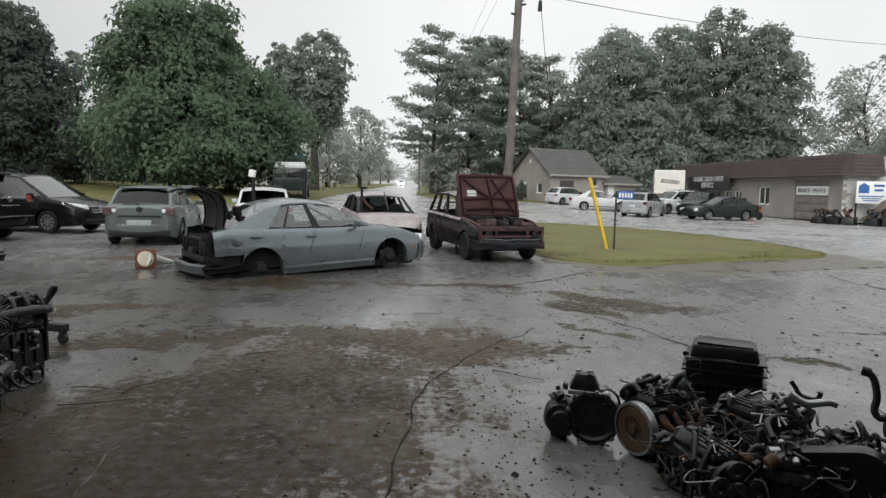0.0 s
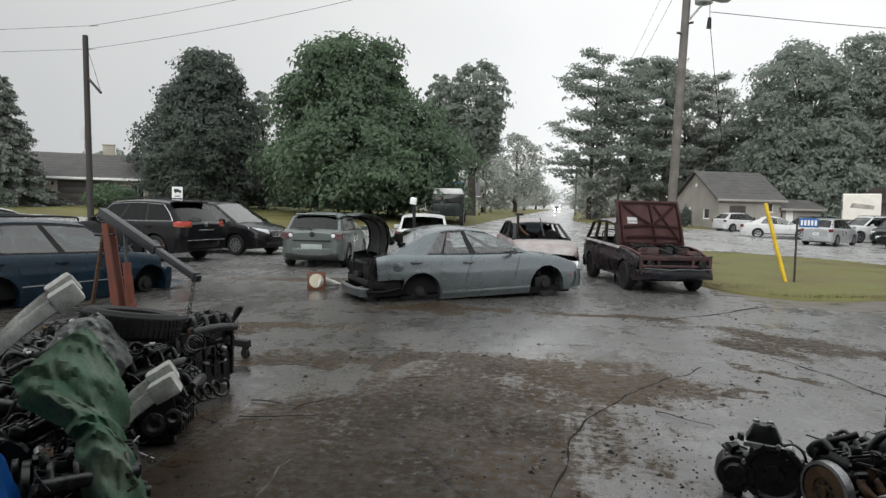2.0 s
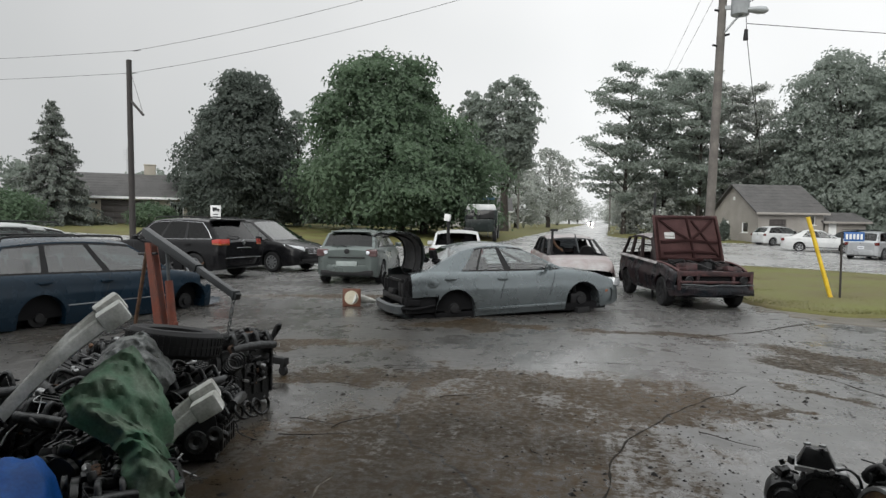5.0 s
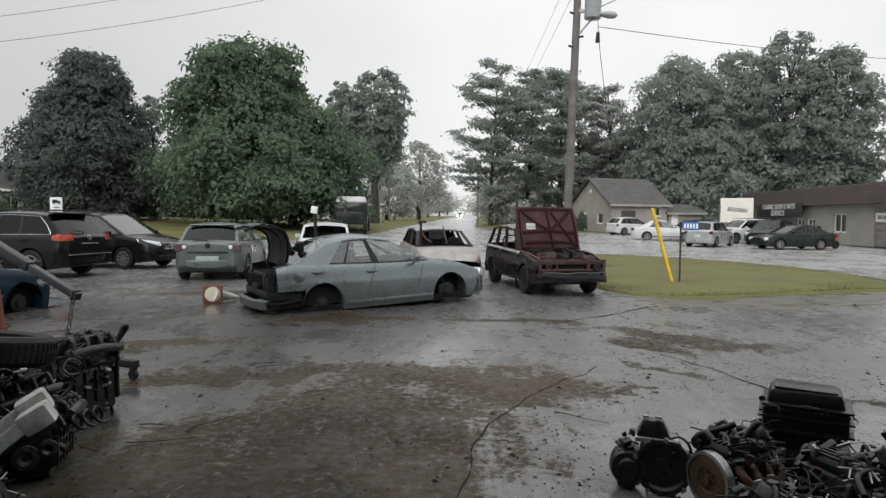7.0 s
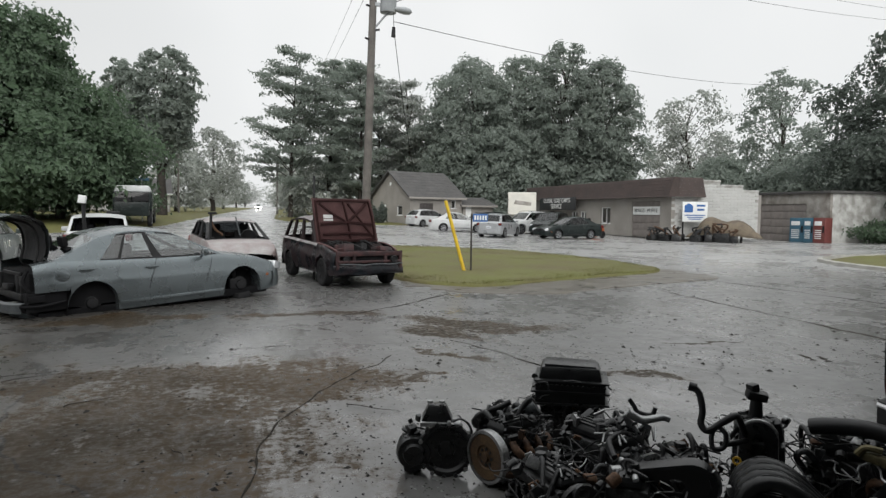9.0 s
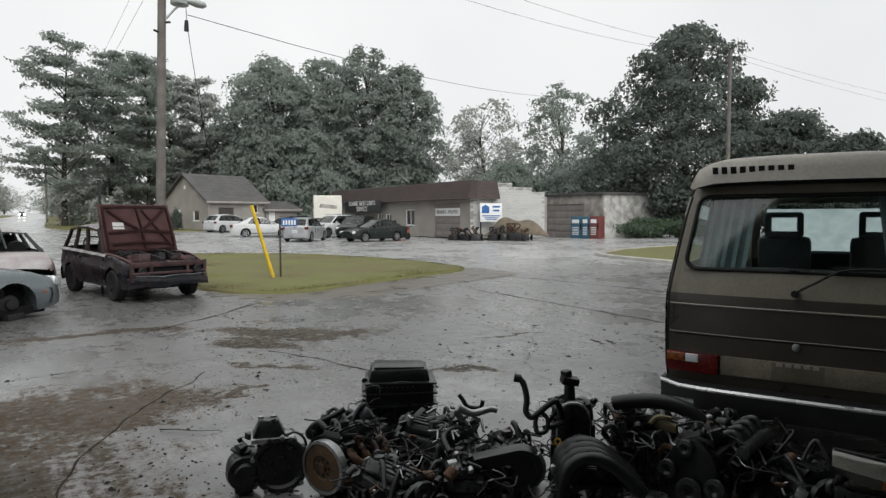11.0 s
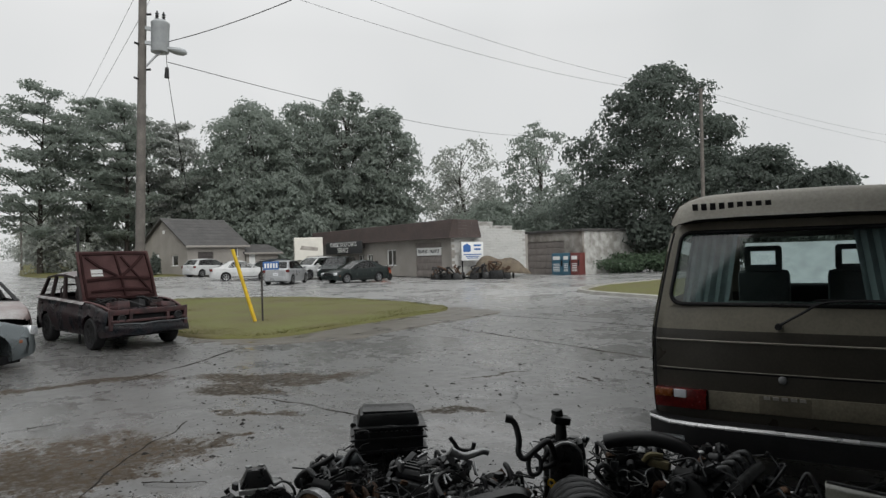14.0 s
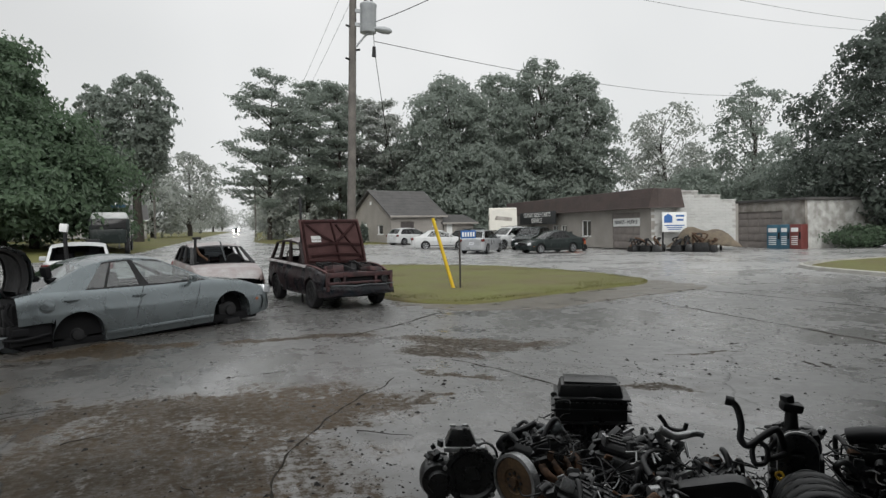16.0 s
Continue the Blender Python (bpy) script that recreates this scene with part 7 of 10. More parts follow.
def stripped_parts(root):
    """Loose things on the white wreck: wheel, jack and pipes."""
    bm = bmesh.new()
    lathe(bm, [(0.15, -0.012), (0.17, -0.015), (0.185, 0.0), (0.17, 0.015), (0.15, 0.012)], 20, pose(0.62, 0.36, 1.02, 20, 0, 70))
    part("steering_wheel", bm, M_TRIM, root)
    for y, x in ((-0.35, 0.0), (0.35, -0.05)):
        bm = bmesh.new()
        box(bm, (0.14, 0.46, 0.6), (x, y, 0.85), (0, -14, 0), bevel=0.05)
        box(bm, (0.09, 0.26, 0.16), (x - 0.13, y, 1.22), (0, -10, 0), bevel=0.03)
        part("seat", bm, M_INSIDE, root, "bare dark seat")


stripped_parts(wreck)
# black block and bars put shade into the wreck's open nose
bm = bmesh.new()
box(bm, (0.30, 1.30, 0.42), (1.66, 0, 0.52), bevel=0.03)
for y in (-0.55, -0.2, 0.2, 0.55):
    box(bm, (0.04, 0.05, 0.40), (1.85, y, 0.54), bevel=0.01)
part("nose_shade_block", bm, M_INSIDE, wreck, "black block and bars that darken the open nose")


def chain(name, m, links, label):
    """Links hung in a line along the local -z axis."""
    bm = bmesh.new()
    for k in range(links):
        q = Matrix.Translation((0, 0, -0.048 * k)) @ pose(0, 0, 0, 0, 0, 90 * (k % 2))
        for i in range(8):
            a0, a1 = 2 * math.pi * i / 8, 2 * math.pi * (i + 1) / 8
            rod(bm, q @ Vector((0.020 * math.cos(a0), 0, 0.032 * math.sin(a0))), q @ Vector((0.020 * math.cos(a1), 0, 0.032 * math.sin(a1))), 0.007, seg=5)
    solo(name, bm, M_GREYIRON, m, label, "chain")


chain("hanging_chain", Matrix.Translation((-0.32, 17.70, 1.42)) @ Vector((0.13, -0.62, -0.47)).to_track_quat("-Z", "Y").to_matrix().to_4x4(), 16, "steel chain slung from the roof of the white wreck")

gx, gy = 0.05, 16.9
pr = thing("scissor_prop", pose(gx - 0.95, gy + 0.15, 0.92, 0, 0, 20), "dark upright jack standing on the white wreck bonnet", "car jack")
bm = bmesh.new()
box(bm, (0.16, 0.12, 0.03), (0, 0, 0.015), bevel=0.005)
rod(bm, (0, 0, 0.02), (0.02, 0, 0.62), 0.035, seg=8)
box(bm, (0.20, 0.09, 0.06), (0.05, 0, 0.62), bevel=0.01)
part("jack_column", bm, M_TRIM, pr)
bm = bmesh.new()
tube(bm, [(0.02, 0, 0.42), (0.12, 0, 0.22), (0.3, 0, 0.08)], 0.03, 8)
part("jack_arm", bm, M_RUST, pr)


# ---- camper van ----
M_VANCLOTH = mat("grey_van_cloth", (0.10, 0.12, 0.12), 0.9, scale=6, vary=0.25)


def camper():
    fwd, side = Vector((0.912, 0.409, 0)), Vector((0.409, -0.912, 0))
    rc = Vector((3.90, 3.09, 0)) + side * 0.92
    root = thing("camper_van", pose(rc.x, rc.y, 0, 0, 0, math.degrees(math.atan2(fwd.y, fwd.x))), "old tan and brown camper van with a fibreglass roof cap", "van")
    # local: x forward from the tail, y to the left; heights, half widths and set-back of the tail
    prof = [(0.30, 0.84, 0.06), (0.42, 0.90, 0.02), (0.60, 0.92, 0.0), (0.82, 0.925, 0.0), (1.02, 0.925, 0.0), (1.11, 0.92, 0.005), (1.285, 0.895, 0.045), (1.45, 0.868, 0.085), (1.66, 0.832, 0.14), (1.79, 0.803, 0.182), (1.86, 0.775, 0.21), (1.895, 0.70, 0.26), (1.91, 0.55, 0.34)]
    L = 4.52

    def front(z):
        return L - (0.0 if z < 0.95 else 1.05 * ((z - 0.95) / 0.95) ** 1.15)

    def tone(z):
        return 1 if z < 1.105 else 0

    bm = bmesh.new()
    for s in (-1, 1):
        rows = []
        for z, w, b in prof:
            rows.append([(b + 0.07, s * (w - 0.004), z)] + [(b + 0.07 + (front(z) - 0.12 - b) * k / 10, s * w * (1 - 0.02 * (k / 10) ** 4), z) for k in range(1, 11)])
        grid(bm, rows)
    bm.faces.ensure_lookup_table()
    lights = [f for f in bm.faces if 1.24 < f.calc_center_median().z < 1.80 and any(a < f.calc_center_median().x < b for a, b in ((0.4, 1.4), (1.7, 2.6), (2.9, 3.4)))]
    bmesh.ops.delete(bm, geom=lights, context="FACES")
    for f in bm.faces:
        f.material_index = tone(f.calc_center_median().z)
    ribs = []
    for z, w, b in prof:
        row = []
        for q in (-1, -0.96, -0.88, -0.5, -0.2, 0.2, 0.5, 0.88, 0.96, 1):
            rx_ = b + 0.07 * abs(q) ** 10 + 0.02 * q * q
            row.append((rx_, q * w, z))
        ribs.append(row)
    for (za, ra_), (zb_, rb_) in zip([(p[0], r) for p, r in zip(prof, ribs)], [(p[0], r) for p, r in list(zip(prof, ribs))[1:]]):
        for k in range(9):
            if za >= 1.28 and zb_ <= 1.80 and 2 <= k <= 6:
                continue
            f = bm.faces.new([bm.verts.new(p) for p in (ra_[k], ra_[k + 1], rb_[k + 1], rb_[k])])
            f.material_index = tone((za + zb_) / 2)
    nose = []
    for z, w, b in prof:
        nose.append([(front(z) - 0.05 - 0.10 * abs(q) ** 4 + 0.05, q * w * 0.98, z) for q in (-1, -0.9, -0.5, 0, 0.5, 0.9, 1)])
    for ra_, rb_, z in zip(nose, nose[1:], [p[0] for p in prof]):
        for k in range(6):
            if 1.1 <= z < 1.7 and 0 < k < 5:
                continue
            f = bm.faces.new([bm.verts.new(p) for p in (ra_[k], ra_[k + 1], rb_[k + 1], rb_[k])])
            f.material_index = tone(z)
    z, w, b = prof[-1]
    grid(bm, [[(b, -w, z), (b, 0, z + 0.01), (b, w, z)], [(front(z) - 0.05, -w, z), (front(z) - 0.05, 0, z + 0.01), (front(z) - 0.05, w, z)]])
    z, w, b = prof[0]
    grid(bm, [[(b, -w, z), (b, w, z)], [(L - 0.1, -w, z), (L - 0.1, w, z)]])
    bmesh.ops.remove_doubles(bm, verts=bm.verts[:], dist=0.002)
    bmesh.ops.recalc_face_normals(bm, faces=bm.faces[:])
    part("body", bm, [P_VAN_TOP, P_VAN_LOW], root, "tan upper and dark brown lower bodywork", angle=30)
    # roof cap
    bm = bmesh.new()
    rows = []
    for x0, z0, wv in ((0.06, 1.885, 0.755), (0.07, 1.905, 0.775), (0.095, 1.97, 0.755), (0.125, 2.03, 0.725), (0.17, 2.055, 0.69), (0.30, 2.07, 0.63), (1.2, 2.085, 0.60)):
        rows.append([(x0 + 0.06 * abs(q) ** 6, q * wv, z0 - 0.05 * abs(q) ** 8) for q in (-1, -0.95, -0.8, -0.4, 0, 0.4, 0.8, 0.95, 1)])
    grid(bm, rows)
    for s in (-1, 1):
        grid(bm, [[(0.12, s * 0.755, 1.87), (3.2, s * 0.74, 1.87)], [(0.13, s * 0.775, 1.895), (3.2, s * 0.75, 1.90)], [(0.16, s * 0.755, 1.96), (3.3, s * 0.72, 1.98)], [(0.30, s * 0.63, 2.06), (3.2, s * 0.60, 2.07)]])
    grid(bm, [[(1.2, q, 2.085) for q in (-0.6, 0, 0.6)], [(3.25, q, 2.07) for q in (-0.58, 0, 0.58)]])
    grid(bm, [[(3.2, q, 1.90) for q in (-0.78, 0, 0.78)], [(3.25, q, 2.10) for q in (-0.58, 0, 0.58)]])
    bmesh.ops.recalc_face_normals(bm, faces=bm.faces[:])
    cap = part("roof_cap", bm, P_VAN_ROOF, root, "chalky beige fibreglass roof cap", angle=40)
    for k in range(9):
        bm = bmesh.new()
        box(bm, (0.006, 0.036, 0.048), (0.088, 0.60 - 0.058 * k, 1.965), (0, -21, 0))
        part("name_bar", bm, M_TRIM, cap, "plain dark bar in place of the maker's name")
    bm = bmesh.new()
    tube(bm, [(0.24, -0.80, 1.865), (0.19, -0.4, 1.885), (0.19, 0.4, 1.885), (0.24, 0.80, 1.865)], 0.018, 6)
    part("roof_seal", bm, M_TRIM, root, "black rubber roof seal")
    # tail window
    bm = bmesh.new()
    zs = [1.285, 1.45, 1.66, 1.79]
    rows = []
    for z in zs:
        w, b = np.interp(z, [p[0] for p in prof], [p[1] for p in prof]), np.interp(z, [p[0] for p in prof], [p[2] for p in prof])
        rows.append([(float(b) + 0.012 + 0.02 * q * q, q * float(w), z) for q in (-0.88, -0.4, 0, 0.4, 0.88)])
    grid(bm, rows)
    pane = part("tail_window", bm, glass_mat("camper_glass", (0.70, 0.80, 0.79), 0.05), root, "large dark tail window", angle=60)

    def on_pane(y, z):
        """A place just proud of the tail, y across and z up."""
        w, b = (float(np.interp(z, [p[0] for p in prof], [p[k] for p in prof])) for k in (1, 2))
        return (b - 0.002 + 0.02 * (y / w) ** 2, y, z)

    def frame_edge(z):
        return 0.88 * float(np.interp(z, [p[0] for p in prof], [p[1] for p in prof]))

    loop, rad = [], 0.075
    for sy, z0, sz, turns in ((1, 1.285, 1, (270, 360)), (1, 1.79, -1, (0, 90)), (-1, 1.79, -1, (90, 180)), (-1, 1.285, 1, (180, 270))):
        arc = []
        cy, cz = sy * (frame_edge(z0 + sz * rad) - rad), z0 + sz * rad
        for k in range(6):
            a = radians(turns[0] + (turns[1] - turns[0]) * k / 5)
            arc.append(on_pane(cy + rad * math.cos(a), cz + rad * math.sin(a)))
        loop += arc
        bm = bmesh.new()
        tip = bm.verts.new(on_pane(sy * (frame_edge(z0) + 0.01), z0 - sz * 0.012))
        rim = [bm.verts.new(p) for p in arc]
        for p, q in zip(rim, rim[1:]):
            bm.faces.new((tip, p, q))
        part("window_corner", bm, P_VAN_TOP, root, "rounded corner of the tailgate window")
    bm = bmesh.new()
    for p, q in zip(loop, loop[1:] + loop[:1]):
        rod(bm, (p[0] - 0.006, p[1], p[2]), (q[0] - 0.006, q[1], q[2]), 0.015, seg=7)
    part("window_seal", bm, M_TRIM, root, "black rubber window seal", angle=60)
    for sg in (-1, 1):
        bm = bmesh.new()
        tube(bm, [(b + 0.03, sg * w * 0.962, z) for z, w, b in prof[2:10]], 0.008, 5)
        part("tailgate_gap", bm, M_TRIM, root, "dark gap beside the tailgate")
    bm = bmesh.new()
    tube(bm, [(0.015, -0.56, 1.315), (0.0, -0.2, 1.315), (-0.02, -0.03, 1.23), (-0.025, 0.09, 1.155)], 0.009, 6)
    rod(bm, (0.01, 0.09, 1.15), (-0.04, 0.09, 1.15), 0.022, seg=10)
    box(bm, (0.02, 0.5, 0.016), (0.025, -0.36, 1.322))
    part("wiper", bm, M_TRIM, root, "black tail window wiper")
    # two bright strips stand in for a glint on the seal
    bm = bmesh.new()
    for y in (-0.06, 0.0):
        box(bm, (0.006, 0.05, 0.008), (0.03, y + 0.10, 1.293))
    part("seal_glint", bm, M_BADGE, root, "bright strips painted as a glint on the seal")
    # seams, mouldings and lock
    bm = bmesh.new()
    for z in (0.825,):
        rows = [[(-0.004 + 0.02 * q * q, q * 0.9, z - 0.005), (-0.004 + 0.02 * q * q, q * 0.9, z + 0.005)] for q in (-0.93, -0.5, 0, 0.5, 0.93)]
        grid(bm, rows)
    part("panel_seam", bm, M_TRIM, root, "dark seam between tail panels")
    bm = bmesh.new()
    # upper line is a moulding; the thinner one paints the crease's highlight
    for z, rr in ((1.035, 0.007), (0.836, 0.0035)):
        tube(bm, [(-0.004 + 0.02 * q * q + 0.07 * abs(q) ** 10, q * 0.925, z) for q in (-0.98, -0.96, -0.88, -0.5, -0.2, 0.2, 0.5, 0.88, 0.96, 0.98)], rr, 6)
    part("moulding", bm, mat("moulding_and_highlight_pale", (0.30, 0.28, 0.23), 0.45, vary=0.2), root, "thin pale moulding line and painted crease highlight")
    bm = bmesh.new()
    lathe(bm, [(0.026, -0.01), (0.026, 0.006), (0.012, 0.012)], 14, pose(-0.008, 0.075, 0.80, 0, 0, 90))
    part("lock", bm, M_STEEL, root, "round tail door lock")
    bm = bmesh.new()
    box(bm, (0.012, 1.06, 0.13), (-0.004, 0, 0.632), bevel=0.006)
    pl = part("plate_panel", bm, mat("grimy_tan_paint", (0.22, 0.195, 0.14), 0.55, scale=5, vary=0.35), root, "grimy tan plate panel between the tail lamps")
    bm = bmesh.new()
    box(bm, (0.02, 0.31, 0.125), (-0.002, 0.065, 0.630), bevel=0.01)
    part("plate_recess", bm, mat("dirty_tan", (0.13, 0.115, 0.08), 0.6), pl, "dirty plate recess")
    for k in range(5):
        bm = bmesh.new()
        box(bm, (0.008, 0.036, 0.020), (-0.016, 0.17 - 0.052 * k, 0.678))
        part("plate_bar", bm, mat("grubby_pale_bar", (0.30, 0.29, 0.26), 0.6), pl, "plain pale bar")
    for s in (-1, 1):
        bm = bmesh.new()
        box(bm, (0.05, 0.35, 0.14), (0.006, s * 0.715, 0.630), (0, 0, -s * 4), bevel=0.015)
        lp = part("tail_lamp", bm, M_LAMP_RED, root, "wide red tail lamp")
        bm = bmesh.new()
        box(bm, (0.02, 0.12, 0.055), (-0.018, s * 0.825, 0.665), (0, 0, -s * 4), bevel=0.006)
        part("amber_lens", bm, M_LAMP_ORANGE, lp)
        bm = bmesh.new()
        box(bm, (0.02, 0.085, 0.055), (-0.024, s * 0.715, 0.665), (0, 0, -s * 4), bevel=0.006)
        part("reverse_lens", bm, M_PLATE, lp, "pale reversing lens")
    bm = bmesh.new()
    rows = []
    for q in np.linspace(-1, 1, 13):
        x = -0.14 + 0.16 * abs(q) ** 8
        rows.append([(x + 0.12, q * 0.93, 0.50), (x, q * 0.93, 0.505), (x - 0.02, q * 0.93, 0.45), (x, q * 0.93, 0.33), (x + 0.1, q * 0.93, 0.32)])
    grid(bm, rows)
    bp = part("rear_bumper", bm, M_TRIM, root, "black steel bumper", angle=50)
    bm = bmesh.new()
    rows = []
    for q in np.linspace(-1, 1, 13):
        x = -0.165 + 0.16 * abs(q) ** 8
        rows.append([(x, q * 0.93, 0.475), (x - 0.008, q * 0.93, 0.487), (x + 0.002, q * 0.93, 0.502)])
    grid(bm, rows)
    part("chrome_strip", bm, mat("bright_chrome_strip", (0.7, 0.7, 0.7), 0.25, 0.6, vary=0.1), bp, "bright chrome bumper strip")
    for s in (-1, 1):
        for x0, x1 in ((0.35, 1.45), (1.6, 2.7), (2.85, 3.5)):
            bm = bmesh.new()
            grid(bm, [[(x0, s * 0.901, 1.27), (x1, s * 0.901, 1.27)], [(x0 + 0.06, s * 0.818, 1.76), (x1 - 0.05 - (0.25 if x1 > 3 else 0), s * 0.818, 1.76)]])
            part("side_window", bm, M_GLASS_FOG, root, "fogged side window")
        for x in (0.85, 3.31):
            wheel(root, x, s * 0.78, 0.33, 0.2, flip=s, rim=M_STEEL)
    bm = bmesh.new()
    box(bm, (3.8, 1.6, 0.05), (2.1, 0, 0.62))
    part("cabin_floor", bm, M_VANCLOTH, root)
    bm = bmesh.new()
    box(bm, (0.9, 1.5, 0.14), (0.72, 0, 1.16), bevel=0.04)
    part("bed_pad", bm, mat("grey_green_cloth", (0.22, 0.25, 0.235), 0.9, vary=0.2), root, "grey-green bed pad")
    bm = bmesh.new()
    box(bm, (3.0, 1.36, 0.03), (1.85, 0, 1.865))
    part("headlining", bm, mat("pale_headlining", (0.42, 0.44, 0.42), 0.9, vary=0.15), root, "pale headlining")
    for s in (-1, 1):
        bm = bmesh.new()
        box(bm, (0.16, 0.5, 0.62), (3.0, s * 0.42, 1.12), (0, -10, 0), bevel=0.06)
        for y, w, z, h in ((-0.15, 0.06, 1.55, 0.24), (0.15, 0.06, 1.55, 0.24), (0, 0.34, 1.655, 0.05), (0, 0.34, 1.45, 0.06)):
            box(bm, (0.09, w, h), (2.93, s * 0.42 + y, z), (0, -8, 0), bevel=0.02)
        part("front_seat", bm, M_VANCLOTH, root, "grey front seat with headrest")
        bm = bmesh.new()
        rows = []
        for k in range(19):
            y = s * (0.73 - 0.31 * k / 18)
            rows.append([(0.15 + 0.02 * math.sin(k * 1.7) + 0.12 * v, y - s * 0.08 * v, 1.2 + 0.6 * v) for v in (0, 0.5, 1)])
        grid(bm, rows)
        part("curtain", bm, mat("grey_curtain", (0.36, 0.41, 0.41), 0.9, vary=0.2), root, "grey gathered curtain", angle=70)
    bm = bmesh.new()
    grid(bm, [[(4.35, -0.75, 1.12), (4.35, 0.75, 1.12)], [(3.62, -0.66, 1.72), (3.62, 0.66, 1.72)]])
    part("windscreen", bm, mat("misted_windscreen", (0.55, 0.60, 0.60), 0.5, trans=0.8, vary=0.2), root, "misted front windscreen")
    bm = bmesh.new()
    box(bm, (0.05, 1.40, 0.05), (2.3, 0, 1.79), bevel=0.01)
    part("roof_rail", bm, P_VAN_ROOF, root, "pale cross rail under the roof")
    bm = bmesh.new()
    box(bm, (0.35, 1.46, 0.22), (3.95, 0, 1.12), bevel=0.06)
    part("dashboard", bm, M_INSIDE, root, "black dashboard")


camper()


# ---- engines and scrap ----
M_CAST = mat("dark_cast_iron", (0.016, 0.0165, 0.017), 0.32, 0.2, spec=0.5, scale=14, vary=0.5, bump=0.003, bump_scale=90, wet=0.5)
M_ALU = mat("oily_aluminium", (0.075, 0.078, 0.079), 0.38, 0.5, scale=26, vary=0.6, color2=(0.020, 0.020, 0.020), bump=0.002, bump_scale=110)
M_ALU2 = mat("bright_aluminium", (0.42, 0.425, 0.425), 0.36, 0.8, scale=16, vary=0.4, bump=0.002, bump_scale=110)
M_BLACKPL = mat("black_plastic", (0.009, 0.0095, 0.010), 0.32, spec=0.4, scale=12, vary=0.3, bump=0.001, bump_scale=120)
M_HOSE = mat("rubber_hose", (0.010, 0.010, 0.011), 0.4, spec=0.35, scale=10, vary=0.3)
M_FLY = mat("rusted_flywheel", (0.15, 0.095, 0.05), 0.6, 0.5, scale=9, vary=0.45, color2=(0.08, 0.05, 0.03))
M_DIP = mat("yellow_dipstick", (0.62, 0.38, 0.03), 0.4, vary=0.15)
M_GREENISH = mat("weathered_green_tarp", (0.12, 0.27, 0.165), 0.45, scale=5, vary=0.35, color2=(0.24, 0.32, 0.235), trans=0.15)
M_BLUETARP = mat("blue_tarp", (0.02, 0.16, 0.55), 0.45, scale=7, vary=0.25, trans=0.15)
M_JUG = mat("milky_plastic", (0.68, 0.69, 0.66), 0.5, scale=6, vary=0.3, color2=(0.34, 0.34, 0.31))
M_BAG = mat("clear_wet_sheet", (0.36, 0.38, 0.37), 0.35, scale=8, vary=0.45)


